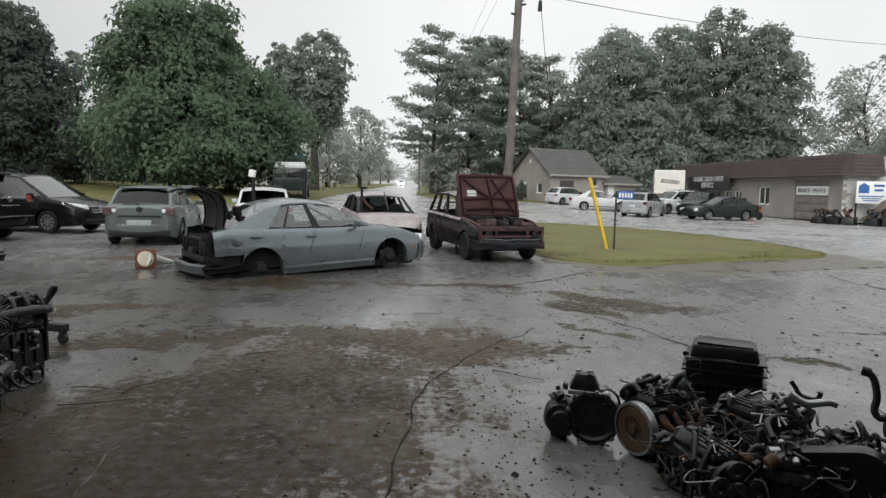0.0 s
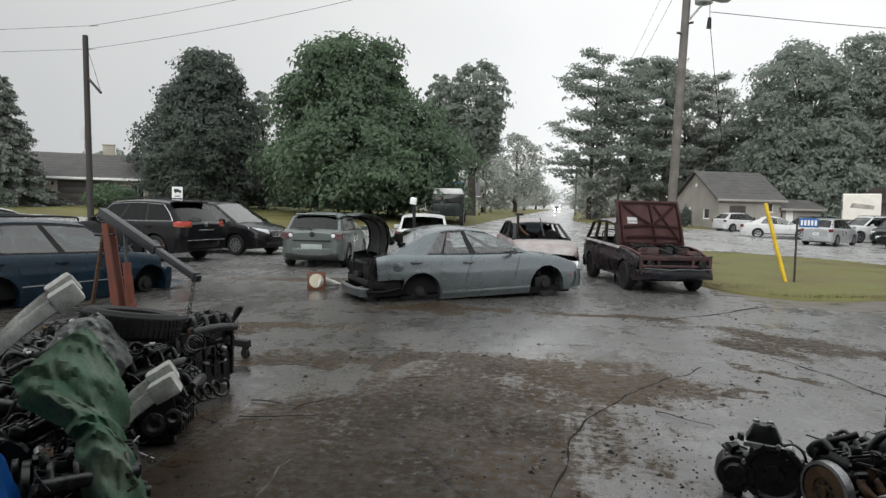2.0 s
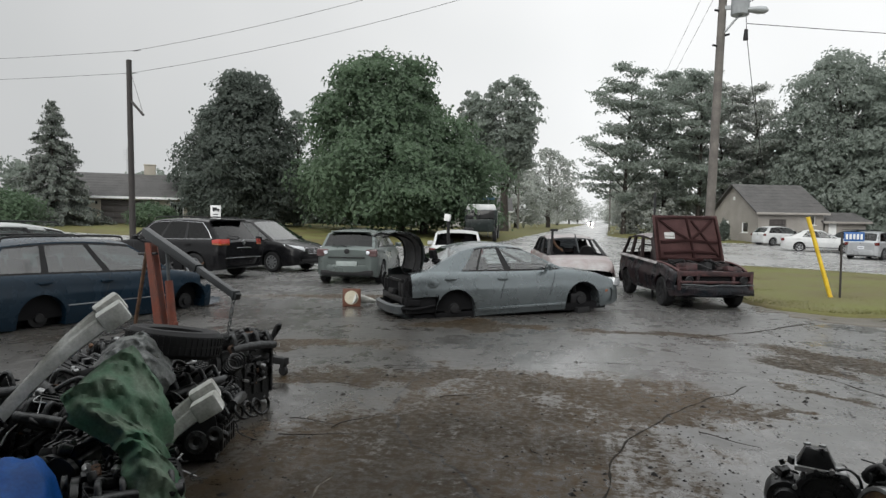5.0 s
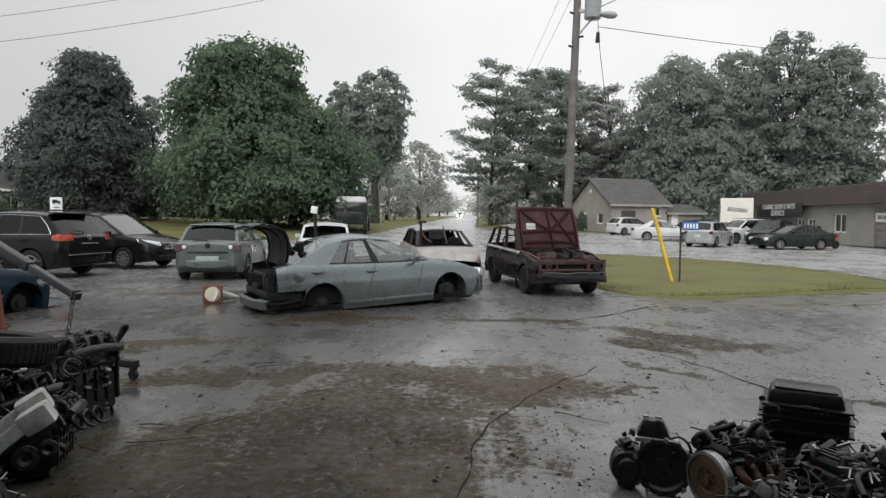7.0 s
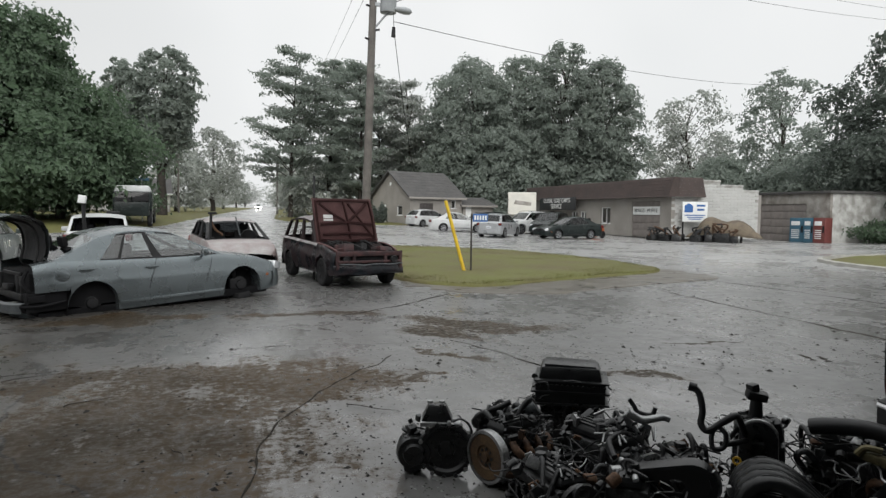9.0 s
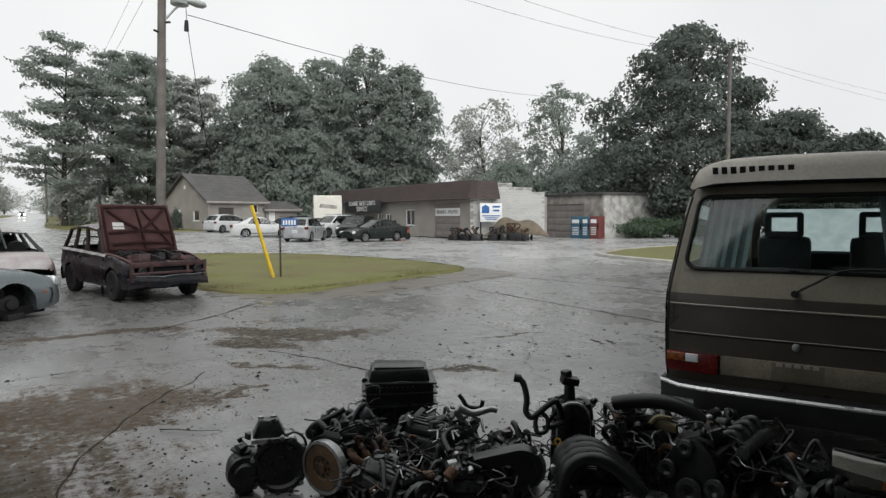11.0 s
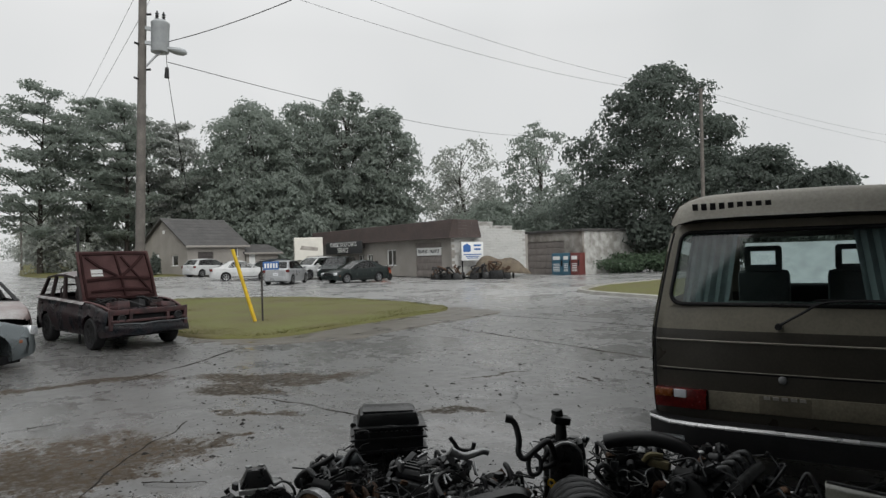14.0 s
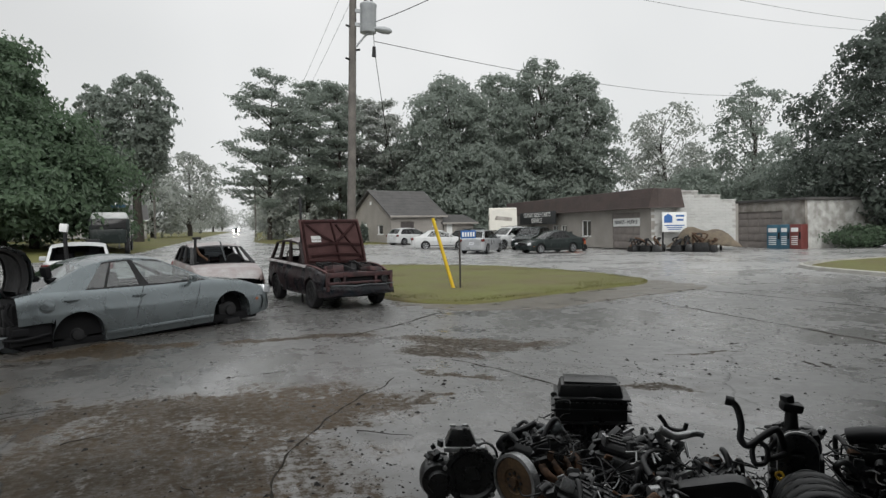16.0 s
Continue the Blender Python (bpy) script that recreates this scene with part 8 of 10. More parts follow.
def engine(name, m, label, seed, w=0.5, l=0.6, h=0.55, cover=M_BLACKPL, runners=M_ALU, flywheel=False, pulleys=True, hoses=6, wires=10, plenum=True, lumps=52):
    """An engine on the ground: block with ribs, head, cover, pulleys and belt cover, intake runners, hoses and wiring. x is its long axis."""
    rnd = random.Random(seed)
    root = thing(name, m, label, "engine", "scrap engines")
    bm = bmesh.new()
    box(bm, (l * 0.86, w * 0.62, h * 0.46), (0, 0, h * 0.34), bevel=0.025, taper=0.94)
    for k in range(6):
        x = -l * 0.38 + l * 0.76 * k / 5
        for s in (-1, 1):
            rb = bmesh.new()
            box(rb, (0.022, 0.03, h * 0.4), (x, s * w * 0.315, h * 0.34), bevel=0.006)
            part("block_rib", rb, M_CAST, root)
    part("block", bm, M_CAST, root, "dark oily engine block")
    bm = bmesh.new()
    box(bm, (l * 0.8, w * 0.5, h * 0.18), (0, 0, h * 0.09), bevel=0.03)
    part("oil_pan", bm, M_CAST, root, "dark oily oil pan")
    bm = bmesh.new()
    box(bm, (l * 0.82, w * 0.52, h * 0.2), (0, 0, h * 0.67), bevel=0.02)
    for k in range(8 if plenum else 0):
        rod(bm, (-l * 0.36 + l * 0.72 * k / 7, w * 0.22, h * 0.74), (-l * 0.36 + l * 0.72 * k / 7, w * 0.22, h * 0.80), 0.011, seg=6)
    part("cylinder_head", bm, M_ALU, root, "dull aluminium cylinder head")
    bm = bmesh.new()
    box(bm, (l * 0.8, w * 0.40, h * 0.16), (0, 0, h * 0.86), bevel=0.03, taper=0.9)
    for k in range(4):
        box(bm, (l * 0.7, 0.014, 0.014), (0, -w * 0.13 + w * 0.26 * k / 3, h * 0.945), bevel=0.004)
    part("top_cover", bm, cover, root, "ribbed engine cover")
    bm = bmesh.new()
    lathe(bm, [(0.02, 0), (0.034, 0.0), (0.034, 0.03), (0.028, 0.045)], 12, pose(l * 0.18, 0.02, h * 0.93, 90, 0, 0))
    part("filler_cap", bm, M_BLACKPL, root, "black oil filler cap")
    if pulleys:
        bm = bmesh.new()
        rows = []
        for a in range(17):
            t = 2 * math.pi * a / 16
            rows.append([(-l * 0.43, w * 0.27 * math.cos(t), h * 0.52 + h * 0.36 * math.sin(t)), (-l * 0.49, w * 0.27 * math.cos(t), h * 0.52 + h * 0.36 * math.sin(t)), (-l * 0.50, w * 0.22 * math.cos(t), h * 0.52 + h * 0.30 * math.sin(t)), (-l * 0.50, 0, h * 0.52)])
        grid(bm, rows)
        part("belt_cover", bm, M_BLACKPL, root, "black timing belt cover", angle=40)
        for y, z, r in ((0.0, 0.26, 0.075), (w * 0.24, 0.46, 0.05), (-w * 0.26, 0.36, 0.055), (w * 0.05, 0.8, 0.045)):
            bm = bmesh.new()
            lathe(bm, [(0.01, 0.02), (r * 0.4, 0.02), (r * 0.5, 0.0), (r, 0.005), (r * 0.92, 0.016), (r, 0.03), (r * 0.6, 0.035), (r * 0.3, 0.02)], 20, pose(-l * 0.51, y, h * z if z > 0.5 else h * z + 0.03, 0, 0, 90))
            part("pulley", bm, M_ALU, root, "grooved pulley", angle=30)
    if flywheel:
        bm = bmesh.new()
        R = h * 0.40
        lathe(bm, [(0.02, 0.03), (R * 0.16, 0.03), (R * 0.18, 0.012), (R * 0.42, 0.010), (R * 0.46, 0.02), (R * 0.84, 0.018), (R * 0.86, 0.0), (R * 0.9, 0.0)], 36, pose(l * 0.49, 0, h * 0.44, 0, 0, -90))
        fw = part("flywheel", bm, M_FLY, root, "brown rusted flywheel face", angle=30)
        bm = bmesh.new()
        lathe(bm, [(R * 0.9, -0.03), (R * 1.0, -0.03), (R * 1.0, 0.022), (R * 0.88, 0.024), (R * 0.88, -0.02)], 40, pose(l * 0.49, 0, h * 0.44, 0, 0, -90))
        part("ring_gear", bm, M_ALU2, fw, "bright toothed rim", angle=30)
        bm = bmesh.new()
        for k in range(8):
            a = 2 * math.pi * k / 8
            rod(bm, (l * 0.505, R * 0.30 * math.cos(a), h * 0.44 + R * 0.30 * math.sin(a)), (l * 0.525, R * 0.30 * math.cos(a), h * 0.44 + R * 0.30 * math.sin(a)), 0.010, seg=6)
        part("flywheel_bolts", bm, M_CAST, fw)
    if plenum:
        bm = bmesh.new()
        tube(bm, [(-l * 0.34, -w * 0.46, h * 0.80), (0, -w * 0.48, h * 0.83), (l * 0.36, -w * 0.46, h * 0.80)], 0.036, 10)
        pn = part("plenum", bm, runners, root, "cast intake plenum", angle=50)
        for k in range(4):
            x = -l * 0.28 + l * 0.56 * k / 3
            bm = bmesh.new()
            tube(bm, [(x, -w * 0.44, h * 0.84), (x, -w * 0.34, h * 0.98), (x, -w * 0.16, h * 0.86), (x, -w * 0.1, h * 0.72)], 0.019, 8)
            part("runner", bm, runners, pn, "curved intake runner", angle=60)
        for k in range(4):
            x = -l * 0.28 + l * 0.56 * k / 3
            bm = bmesh.new()
            tube(bm, [(x, w * 0.26, h * 0.66), (x + 0.03, w * 0.44, h * 0.60), (x * 0.5, w * 0.5, h * 0.36)], 0.024, 8)
            part("exhaust_runner", bm, M_RUST, root, "rusty exhaust runner", angle=60)
    for k in range(lumps):
        bm = bmesh.new()
        side = rnd.choice((-1, 1))
        x, y, z = rnd.uniform(-l * 0.42, l * 0.42), side * w * rnd.uniform(0.28, 0.37), h * rnd.uniform(0.15, 0.85)
        if rnd.random() < 0.35:
            x, y, z = rnd.uniform(-l * 0.4, l * 0.4), rnd.uniform(-w * 0.2, w * 0.2), h * rnd.uniform(0.88, 0.97)
        if rnd.random() < 0.45:
            r = rnd.uniform(0.008, 0.034)
            lathe(bm, [(r * 0.5, -r), (r, -r * 0.9), (r, r * 0.7), (r * 0.8, r), (r * 0.3, r * 1.15)], 14, pose(x, y, z, rnd.uniform(0, 90), rnd.uniform(0, 90), rnd.uniform(0, 180)))
        else:
            box(bm, (rnd.uniform(0.02, 0.10), rnd.uniform(0.012, 0.05), rnd.uniform(0.012, 0.07)), (x, y, z), (rnd.uniform(-30, 30), rnd.uniform(-30, 30), rnd.uniform(0, 180)), bevel=0.006)
        part("ancillary", bm, rnd.choice([M_CAST, M_ALU, M_BLACKPL, M_BLACKPL, M_CAST, M_RUST, M_ALU2, M_BLACKPL]), root, "bolted-on engine ancillary", angle=30)
    for k in range(hoses):
        a = Vector((rnd.uniform(-l * 0.4, l * 0.4), rnd.uniform(-w * 0.4, w * 0.4), h * rnd.uniform(0.55, 0.9)))
        b = Vector((rnd.uniform(-l * 0.5, l * 0.5), rnd.uniform(-w * 0.5, w * 0.5), h * rnd.uniform(0.3, 0.85)))
        mid = (a + b) / 2 + Vector((rnd.uniform(-0.1, 0.1), rnd.uniform(-0.14, 0.14), rnd.uniform(0.06, 0.2)))
        bm = bmesh.new()
        tube(bm, [a, a.lerp(mid, 0.6) + Vector((0, 0, 0.05)), mid, b], rnd.uniform(0.008, 0.018), 8)
        part("hose", bm, rnd.choice([M_HOSE, M_HOSE, M_ALU]), root, "bent rubber hose", angle=60)
    for k in range(int(wires * 2.2)):
        a = Vector((rnd.uniform(-l * 0.45, l * 0.45), rnd.uniform(-w * 0.45, w * 0.45), h * rnd.uniform(0.5, 1.0)))
        p = [a]
        for _ in range(3):
            p.append(p[-1] + Vector((rnd.uniform(-0.12, 0.12), rnd.uniform(-0.12, 0.12), rnd.uniform(-0.10, 0.05))))
        bm = bmesh.new()
        tube(bm, p, rnd.uniform(0.0025, 0.006), 5)
        part("wire", bm, rnd.choice([M_HOSE, M_HOSE, M_ALU2, M_TRIM]), root, "loose engine wiring", angle=60)
    return root


def gearbox(name, m, label):
    """A transaxle on its case: round clutch housing, side drum, bolted selector housing on an aluminium deck."""
    root = thing(name, m, label, "gearbox", "scrap engines")
    bm = bmesh.new()
    lathe(bm, [(0.02, -0.045), (0.05, -0.05), (0.055, -0.035), (0.125, -0.035), (0.14, -0.055), (0.168, -0.055), (0.168, -0.015), (0.145, 0.04), (0.11, 0.18), (0.04, 0.2)], 30, pose(0.06, 0, 0.17))
    part("bell_housing", bm, M_CAST, root, "dark cast clutch housing", angle=30)
    for k in range(14):
        t = 2 * math.pi * (k + 0.3) / 14
        bm = bmesh.new()
        rod(bm, (0.06 + 0.168 * math.cos(t), -0.062, 0.17 + 0.168 * math.sin(t)), (0.06 + 0.168 * math.cos(t), 0.0, 0.17 + 0.168 * math.sin(t)), 0.014, seg=8)
        part("flange_lug", bm, M_ALU if k % 3 else M_ALU2, root, "bolted flange lug")
    bm = bmesh.new()
    lathe(bm, [(0.02, -0.10), (0.06, -0.10), (0.07, -0.075), (0.10, -0.07), (0.115, -0.03), (0.115, 0.08), (0.08, 0.14)], 24, pose(-0.14, 0.02, 0.14))
    box(bm, (0.12, 0.16, 0.24), (-0.15, 0.05, 0.13), bevel=0.03)
    part("side_drum", bm, M_CAST, root, "dark ribbed differential drum", angle=30)
    bm = bmesh.new()
    box(bm, (0.25, 0.19, 0.028), (0.02, 0.04, 0.325), (0, 2, 0), bevel=0.006)
    part("deck", bm, M_ALU2, root, "bright aluminium deck edge")
    bm = bmesh.new()
    box(bm, (0.20, 0.15, 0.10), (0.0, 0.04, 0.385), bevel=0.01, taper=0.55)
    part("selector_housing", bm, M_CAST, root, "dark selector housing")
    for x in (-0.045, 0.03):
        bm = bmesh.new()
        lathe(bm, [(0.006, 0.0), (0.019, 0.0), (0.019, 0.012), (0.012, 0.014)], 10, pose(x, 0.03, 0.446, 90, 0, 0))
        part("bright_bolt", bm, M_ALU2, root, "bright bolt head")
    rnd_ = random.Random(4)
    for k in range(26):
        bm = bmesh.new()
        box(bm, (rnd_.uniform(0.015, 0.06), rnd_.uniform(0.02, 0.05), rnd_.uniform(0.012, 0.05)), (rnd_.uniform(-0.22, 0.16), rnd_.uniform(-0.05, 0.14), rnd_.uniform(0.24, 0.33) if k % 2 else rnd_.uniform(0.05, 0.3)), (rnd_.uniform(-30, 30), rnd_.uniform(-30, 30), rnd_.uniform(0, 90)), bevel=0.006)
        part("casting_lump", bm, rnd_.choice([M_CAST, M_ALU, M_CAST]), root)
    bm = bmesh.new()
    tube(bm, [(0.10, -0.02, 0.34), (0.15, -0.03, 0.36), (0.20, -0.02, 0.32), (0.22, 0.0, 0.26)], 0.008, 6)
    part("vent_pipe", bm, M_ALU, root, "thin vent pipe", angle=60)


def in_space(ob, *pts):
    """World places in the space of ob."""
    return [ob.matrix_world.inverted() @ Vector(q) for q in pts]


def on(x, y, turn, z=0.0, rx=0.0, ry=0.0):
    return pose(x, y, z, rx, ry, turn)


gearbox("gearbox", on(1.28, 3.88, -16), "dark greasy gearbox standing on its case on the wet ground")
e2 = engine("flywheel_engine", on(1.755, 3.735, 203.6), "scrap engine showing a rusty round flywheel", 2, 0.40, 0.50, 0.40, flywheel=True, pulleys=False, wires=14)
bm = bmesh.new()
tube(bm, in_space(e2, (1.723, 3.761, 0.461), (1.672, 3.782, 0.43), (1.613, 3.804, 0.405), (1.54, 3.831, 0.37), (1.518, 3.839, 0.327), (1.56, 3.824, 0.293), (1.646, 3.792, 0.312), (1.718, 3.763, 0.364)), 0.019, 8)
part("looped_hose", bm, M_HOSE, e2, "thick looped black hose", angle=60)
bm = bmesh.new()
rod(bm, *in_space(e2, (1.752, 3.842, 0.312), (1.904, 3.775, 0.42)), 0.050, 0.056, 16)
part("filter_can", bm, M_GREYIRON, e2, "grey cylindrical filter can", angle=40)
bm = bmesh.new()
tube(bm, in_space(e2, (1.797, 3.465, 0.253), (1.792, 3.467, 0.192), (1.814, 3.457, 0.147), (1.83, 3.449, 0.08), (1.897, 3.416, 0.078)), 0.009, 7)
lathe(bm, [(0.014, -0.006), (0.026, -0.006), (0.026, 0.006), (0.014, 0.006), (0.014, -0.006)], 16, Matrix.Translation(in_space(e2, (1.797, 3.465, 0.253))[0]) @ pose(0, 0, 0, 0, 0, 136), caps=False)
part("lifting_bracket", bm, M_ALU2, e2, "bright lifting bracket with an eye", angle=50)
e3 = engine("tall_engine", on(2.42, 4.32, -27) @ Matrix.Diagonal((0.92, 0.92, 0.74, 1)), "tall black-covered scrap engine standing upright", 3, 0.50, 0.56, 0.66, plenum=False, hoses=3, wires=8, pulleys=False, lumps=60)
bm = bmesh.new()
box(bm, (0.50, 0.34, 0.14), (0, 0, 0.66), bevel=0.03, taper=0.9)
box(bm, (0.54, 0.40, 0.24), (0, 0, 0.48), bevel=0.02)
part("cover_box", bm, M_BLACKPL, e3, "large black plastic engine cover")
for k, (z, w_, d_) in enumerate(((0.735, 0.40, 0.26), (0.60, 0.57, 0.43), (0.50, 0.60, 0.44), (0.385, 0.58, 0.44))):
    bm = bmesh.new()
    box(bm, (w_, d_, 0.022), (0.01 * (k % 2), 0, z), (0, 1.5 - k, 0), bevel=0.008)
    part("cover_ledge", bm, M_BLACKPL, e3, "projecting ledge of the black cover")
for k in range(14):
    bm = bmesh.new()
    rod(bm, (-0.26 + 0.04 * k, -0.215, 0.57), (-0.26 + 0.04 * k, -0.235, 0.57), 0.011, seg=7)
    part("cover_bolt", bm, M_CAST, e3)
for k, z in enumerate((0.62, 0.50, 0.40, 0.30)):
    bm = bmesh.new()
    lathe(bm, [(0.014, -0.008), (0.024, -0.008), (0.024, 0.008), (0.014, 0.008)], 12, pose(-0.276, -0.12 + 0.01 * k, z))
    part("lifting_eye", bm, M_CAST, e3, "round lug on the side")
e4 = engine("intake_engine", on(2.20, 3.42, -70), "scrap engine with a pale aluminium intake on top", 5, 0.50, 0.56, 0.40, runners=M_ALU, wires=16, hoses=6, plenum=False)
bm = bmesh.new()
tube(bm, in_space(e4, (2.26, 3.326, 0.473), (2.319, 3.288, 0.373), (2.371, 3.253, 0.274)), 0.022, 8)
part("fuel_rail", bm, M_ALU2, e4, "pale aluminium rail", angle=50)
bm = bmesh.new()
tube(bm, in_space(e4, (2.255, 3.279, 0.502), (2.323, 3.235, 0.466), (2.41, 3.174, 0.493), (2.445, 3.149, 0.483)), 0.026, 10, 0.018)
part("intake_pipe", bm, M_ALU2, e4, "pale aluminium intake pipe", angle=50)
bm = bmesh.new()
tube(bm, in_space(e4, (2.326, 3.383, 0.546), (2.346, 3.37, 0.514), (2.373, 3.353, 0.471), (2.435, 3.311, 0.464), (2.451, 3.299, 0.509)), 0.013, 8)
part("stub_hose", bm, M_HOSE, e4, "short black stub hose", angle=60)
rnd = random.Random(77)
for k in range(22):
    bm = bmesh.new()
    c = in_space(e4, (2.28 + rnd.uniform(-0.16, 0.16), 3.30 + rnd.uniform(-0.14, 0.14), 0.40 + rnd.uniform(-0.06, 0.07)))[0]
    if k % 2:
        box(bm, (rnd.uniform(0.02, 0.09), rnd.uniform(0.012, 0.03), rnd.uniform(0.008, 0.03)), tuple(c), (rnd.uniform(-30, 30), rnd.uniform(-30, 30), rnd.uniform(0, 180)), bevel=0.004)
    else:
        tube(bm, [c, c + Vector((rnd.uniform(-0.08, 0.08), rnd.uniform(-0.08, 0.08), 0.04)), c + Vector((rnd.uniform(-0.13, 0.13), rnd.uniform(-0.13, 0.13), rnd.uniform(-0.04, 0.02)))], 0.006, 6)
    part("intake_fitting", bm, rnd.choice([M_ALU2, M_ALU2, M_ALU, M_BLACKPL]), e4, "small bright intake fitting", angle=50)
e5 = engine("belt_engine", on(2.16, 3.08, -128, -0.02, 0, 4), "scrap engine with a long black belt cover", 6, 0.42, 0.50, 0.34, wires=10, hoses=4, plenum=False, pulleys=False)
loop = [(0.11 * s_ + 0.12 * math.cos(t), 0.12 * math.sin(t)) for s_, t0 in ((1, -0.5), (-1, 0.5)) for t in (math.pi * (t0 + k / 12) for k in range(13))]
face = pose(2.27, 2.88, 0.235, 8, -14, -38)
inv5 = e5.matrix_world.inverted()
bm = bmesh.new()
grid(bm, [[inv5 @ face @ Vector((u * q, v, w * q + 0.0)) for u, w in loop] for q, v in ((1.0, 0.05), (1.02, 0.0), (1.0, -0.03), (0.86, -0.034), (0.84, -0.014), (0.3, -0.012))], True)
part("belt_cover", bm, M_BLACKPL, e5, "long rounded black belt cover", angle=40)
for lo, hi in ((2, 9), (16, 22)):
    bm = bmesh.new()
    tube(bm, [inv5 @ face @ Vector((u * 1.03, -0.005, w * 1.05)) for u, w in loop[lo:hi]], 0.013, 7)
    part("bare_rim", bm, M_ALU2, e5, "bare metal rim of the cover", angle=50)
e6 = engine("hose_engine", on(2.86, 2.93, -43), "upright scrap engine with looping coolant hoses", 7, 0.34, 0.32, 0.54, plenum=False, hoses=3, wires=6, pulleys=False)
bm = bmesh.new()
tube(bm, in_space(e6, (2.38, 2.88, 0.755), (2.40, 2.85, 0.72), (2.40, 2.82, 0.64), (2.385, 2.81, 0.575), (2.405, 2.78, 0.546), (2.46, 2.75, 0.592), (2.51, 2.72, 0.633), (2.57, 2.75, 0.60), (2.68, 2.83, 0.48)), 0.017, 8)
tube(bm, in_space(e6, (2.44, 2.77, 0.575), (2.415, 2.765, 0.52), (2.41, 2.74, 0.47), (2.45, 2.715, 0.48), (2.465, 2.72, 0.54), (2.45, 2.75, 0.57)), 0.013, 8)
tube(bm, in_space(e6, (2.45, 2.73, 0.49), (2.54, 2.74, 0.485), (2.68, 2.82, 0.46)), 0.016, 8)
rod(bm, *in_space(e6, (2.365, 2.89, 0.752), (2.395, 2.865, 0.745)), 0.024, seg=10)
part("coolant_hose", bm, M_HOSE, e6, "looping black coolant hoses", angle=60)
arch = [(0.095 * math.cos(math.pi * k / 14), 0.47 + 0.10 * math.sin(math.pi * k / 14)) for k in range(15)]
arch = [(0.10, 0.12)] + arch + [(-0.10, 0.12)]
bm = bmesh.new()
grid(bm, [[(u * q, v, 0.47 + (z - 0.47) * q) for u, z in arch] for q, v in ((1.0, -0.13), (1.03, -0.19), (0.97, -0.215), (0.80, -0.222), (0.3, -0.222))])
part("timing_cover", bm, M_CAST, e6, "arched dark timing cover", angle=40)
bm = bmesh.new()
tube(bm, [(u * 1.0, -0.208, z + 0.004) for u, z in arch[3:14]], 0.009, 7)
part("cover_rim", bm, M_ALU2, e6, "bare bright rim of the arched cover", angle=50)
bm = bmesh.new()
rod(bm, (-0.02, 0.0, 0.52), (-0.02, 0.0, 0.64), 0.038, 0.03, 12)
box(bm, (0.11, 0.07, 0.05), (-0.02, 0.0, 0.655), (8, 10, 20), bevel=0.014)
box(bm, (0.05, 0.06, 0.05), (-0.04, 0.0, 0.695), (0, -12, 40), bevel=0.014)
part("thermostat", bm, M_BLACKPL, e6, "black thermostat stub")
e7 = engine("manifold_engine", on(2.60, 2.56, -44, -0.02), "scrap engine with a broad black intake hood", 8, 0.40, 0.46, 0.34, hoses=4, wires=8, plenum=False, pulleys=False)
for k in range(4):
    dx, dy = 0.035 * (k - 1.5) * 1.3, 0.050 * (k - 1.5) * 1.3
    bm = bmesh.new()
    tube(bm, in_space(e7, (2.42 + dx, 2.60 + dy, 0.20), (2.45 + dx, 2.57 + dy, 0.36), (2.52 + dx, 2.50 + dy, 0.425), (2.60 + dx, 2.41 + dy, 0.395), (2.71 + dx, 2.30 + dy, 0.26)), 0.036, 10)
    br = part("intake_branch", bm, M_BLACKPL, e7, "broad black intake branch", angle=60)
    bm = bmesh.new()
    tube(bm, in_space(e7, (2.475 + dx, 2.545 + dy, 0.435), (2.52 + dx, 2.50 + dy, 0.463), (2.60 + dx, 2.41 + dy, 0.433), (2.69 + dx, 2.32 + dy, 0.325)), 0.0035, 5)
    part("ridge", bm, M_ALU, br, "thin pale moulding ridge", angle=60)
bm = bmesh.new()
lathe(bm, [(0.012, -0.003), (0.022, -0.003), (0.022, 0.003), (0.012, 0.003), (0.012, -0.003)], 16, Matrix.Translation(in_space(e7, (2.52, 2.70, 0.41))[0]) @ pose(0, 0, 0), caps=False)
box(bm, (0.012, 0.006, 0.07), tuple(in_space(e7, (2.525, 2.695, 0.355))[0]), (0, -6, 0), bevel=0.002)
part("dipstick", bm, M_DIP, e7, "yellow looped dipstick")
e8 = engine("pipe_engine", on(3.28, 2.74, -50), "scrap engine with a broad black pipe over it", 9, 0.46, 0.46, 0.46, hoses=8, wires=16, plenum=False, pulleys=False)
bm = bmesh.new()
tube(bm, in_space(e8, (3.10, 2.82, 0.50), (3.15, 2.74, 0.525), (3.264, 2.583, 0.54), (3.35, 2.44, 0.49), (3.40, 2.34, 0.36), (3.41, 2.30, 0.20)), 0.045, 12)
part("broad_pipe", bm, M_HOSE, e8, "broad black pipe", angle=60)
bm = bmesh.new()
box(bm, (0.13, 0.05, 0.05), tuple(in_space(e8, (3.19, 2.50, 0.43))[0]), (0, 6, -20), bevel=0.012)
tube(bm, in_space(e8, (3.13, 2.56, 0.44), (3.15, 2.53, 0.48), (3.20, 2.48, 0.475)), 0.018, 8)
part("brass_elbow", bm, mat("tarnished_brass", (0.16, 0.135, 0.065), 0.5, 0.4, vary=0.4), e8, "tarnished yellowish bracket and elbow")
bm = bmesh.new()
rod(bm, *in_space(e8, (3.38, 2.62, 0.50), (3.47, 2.53, 0.49)), 0.05, 0.047, 14)
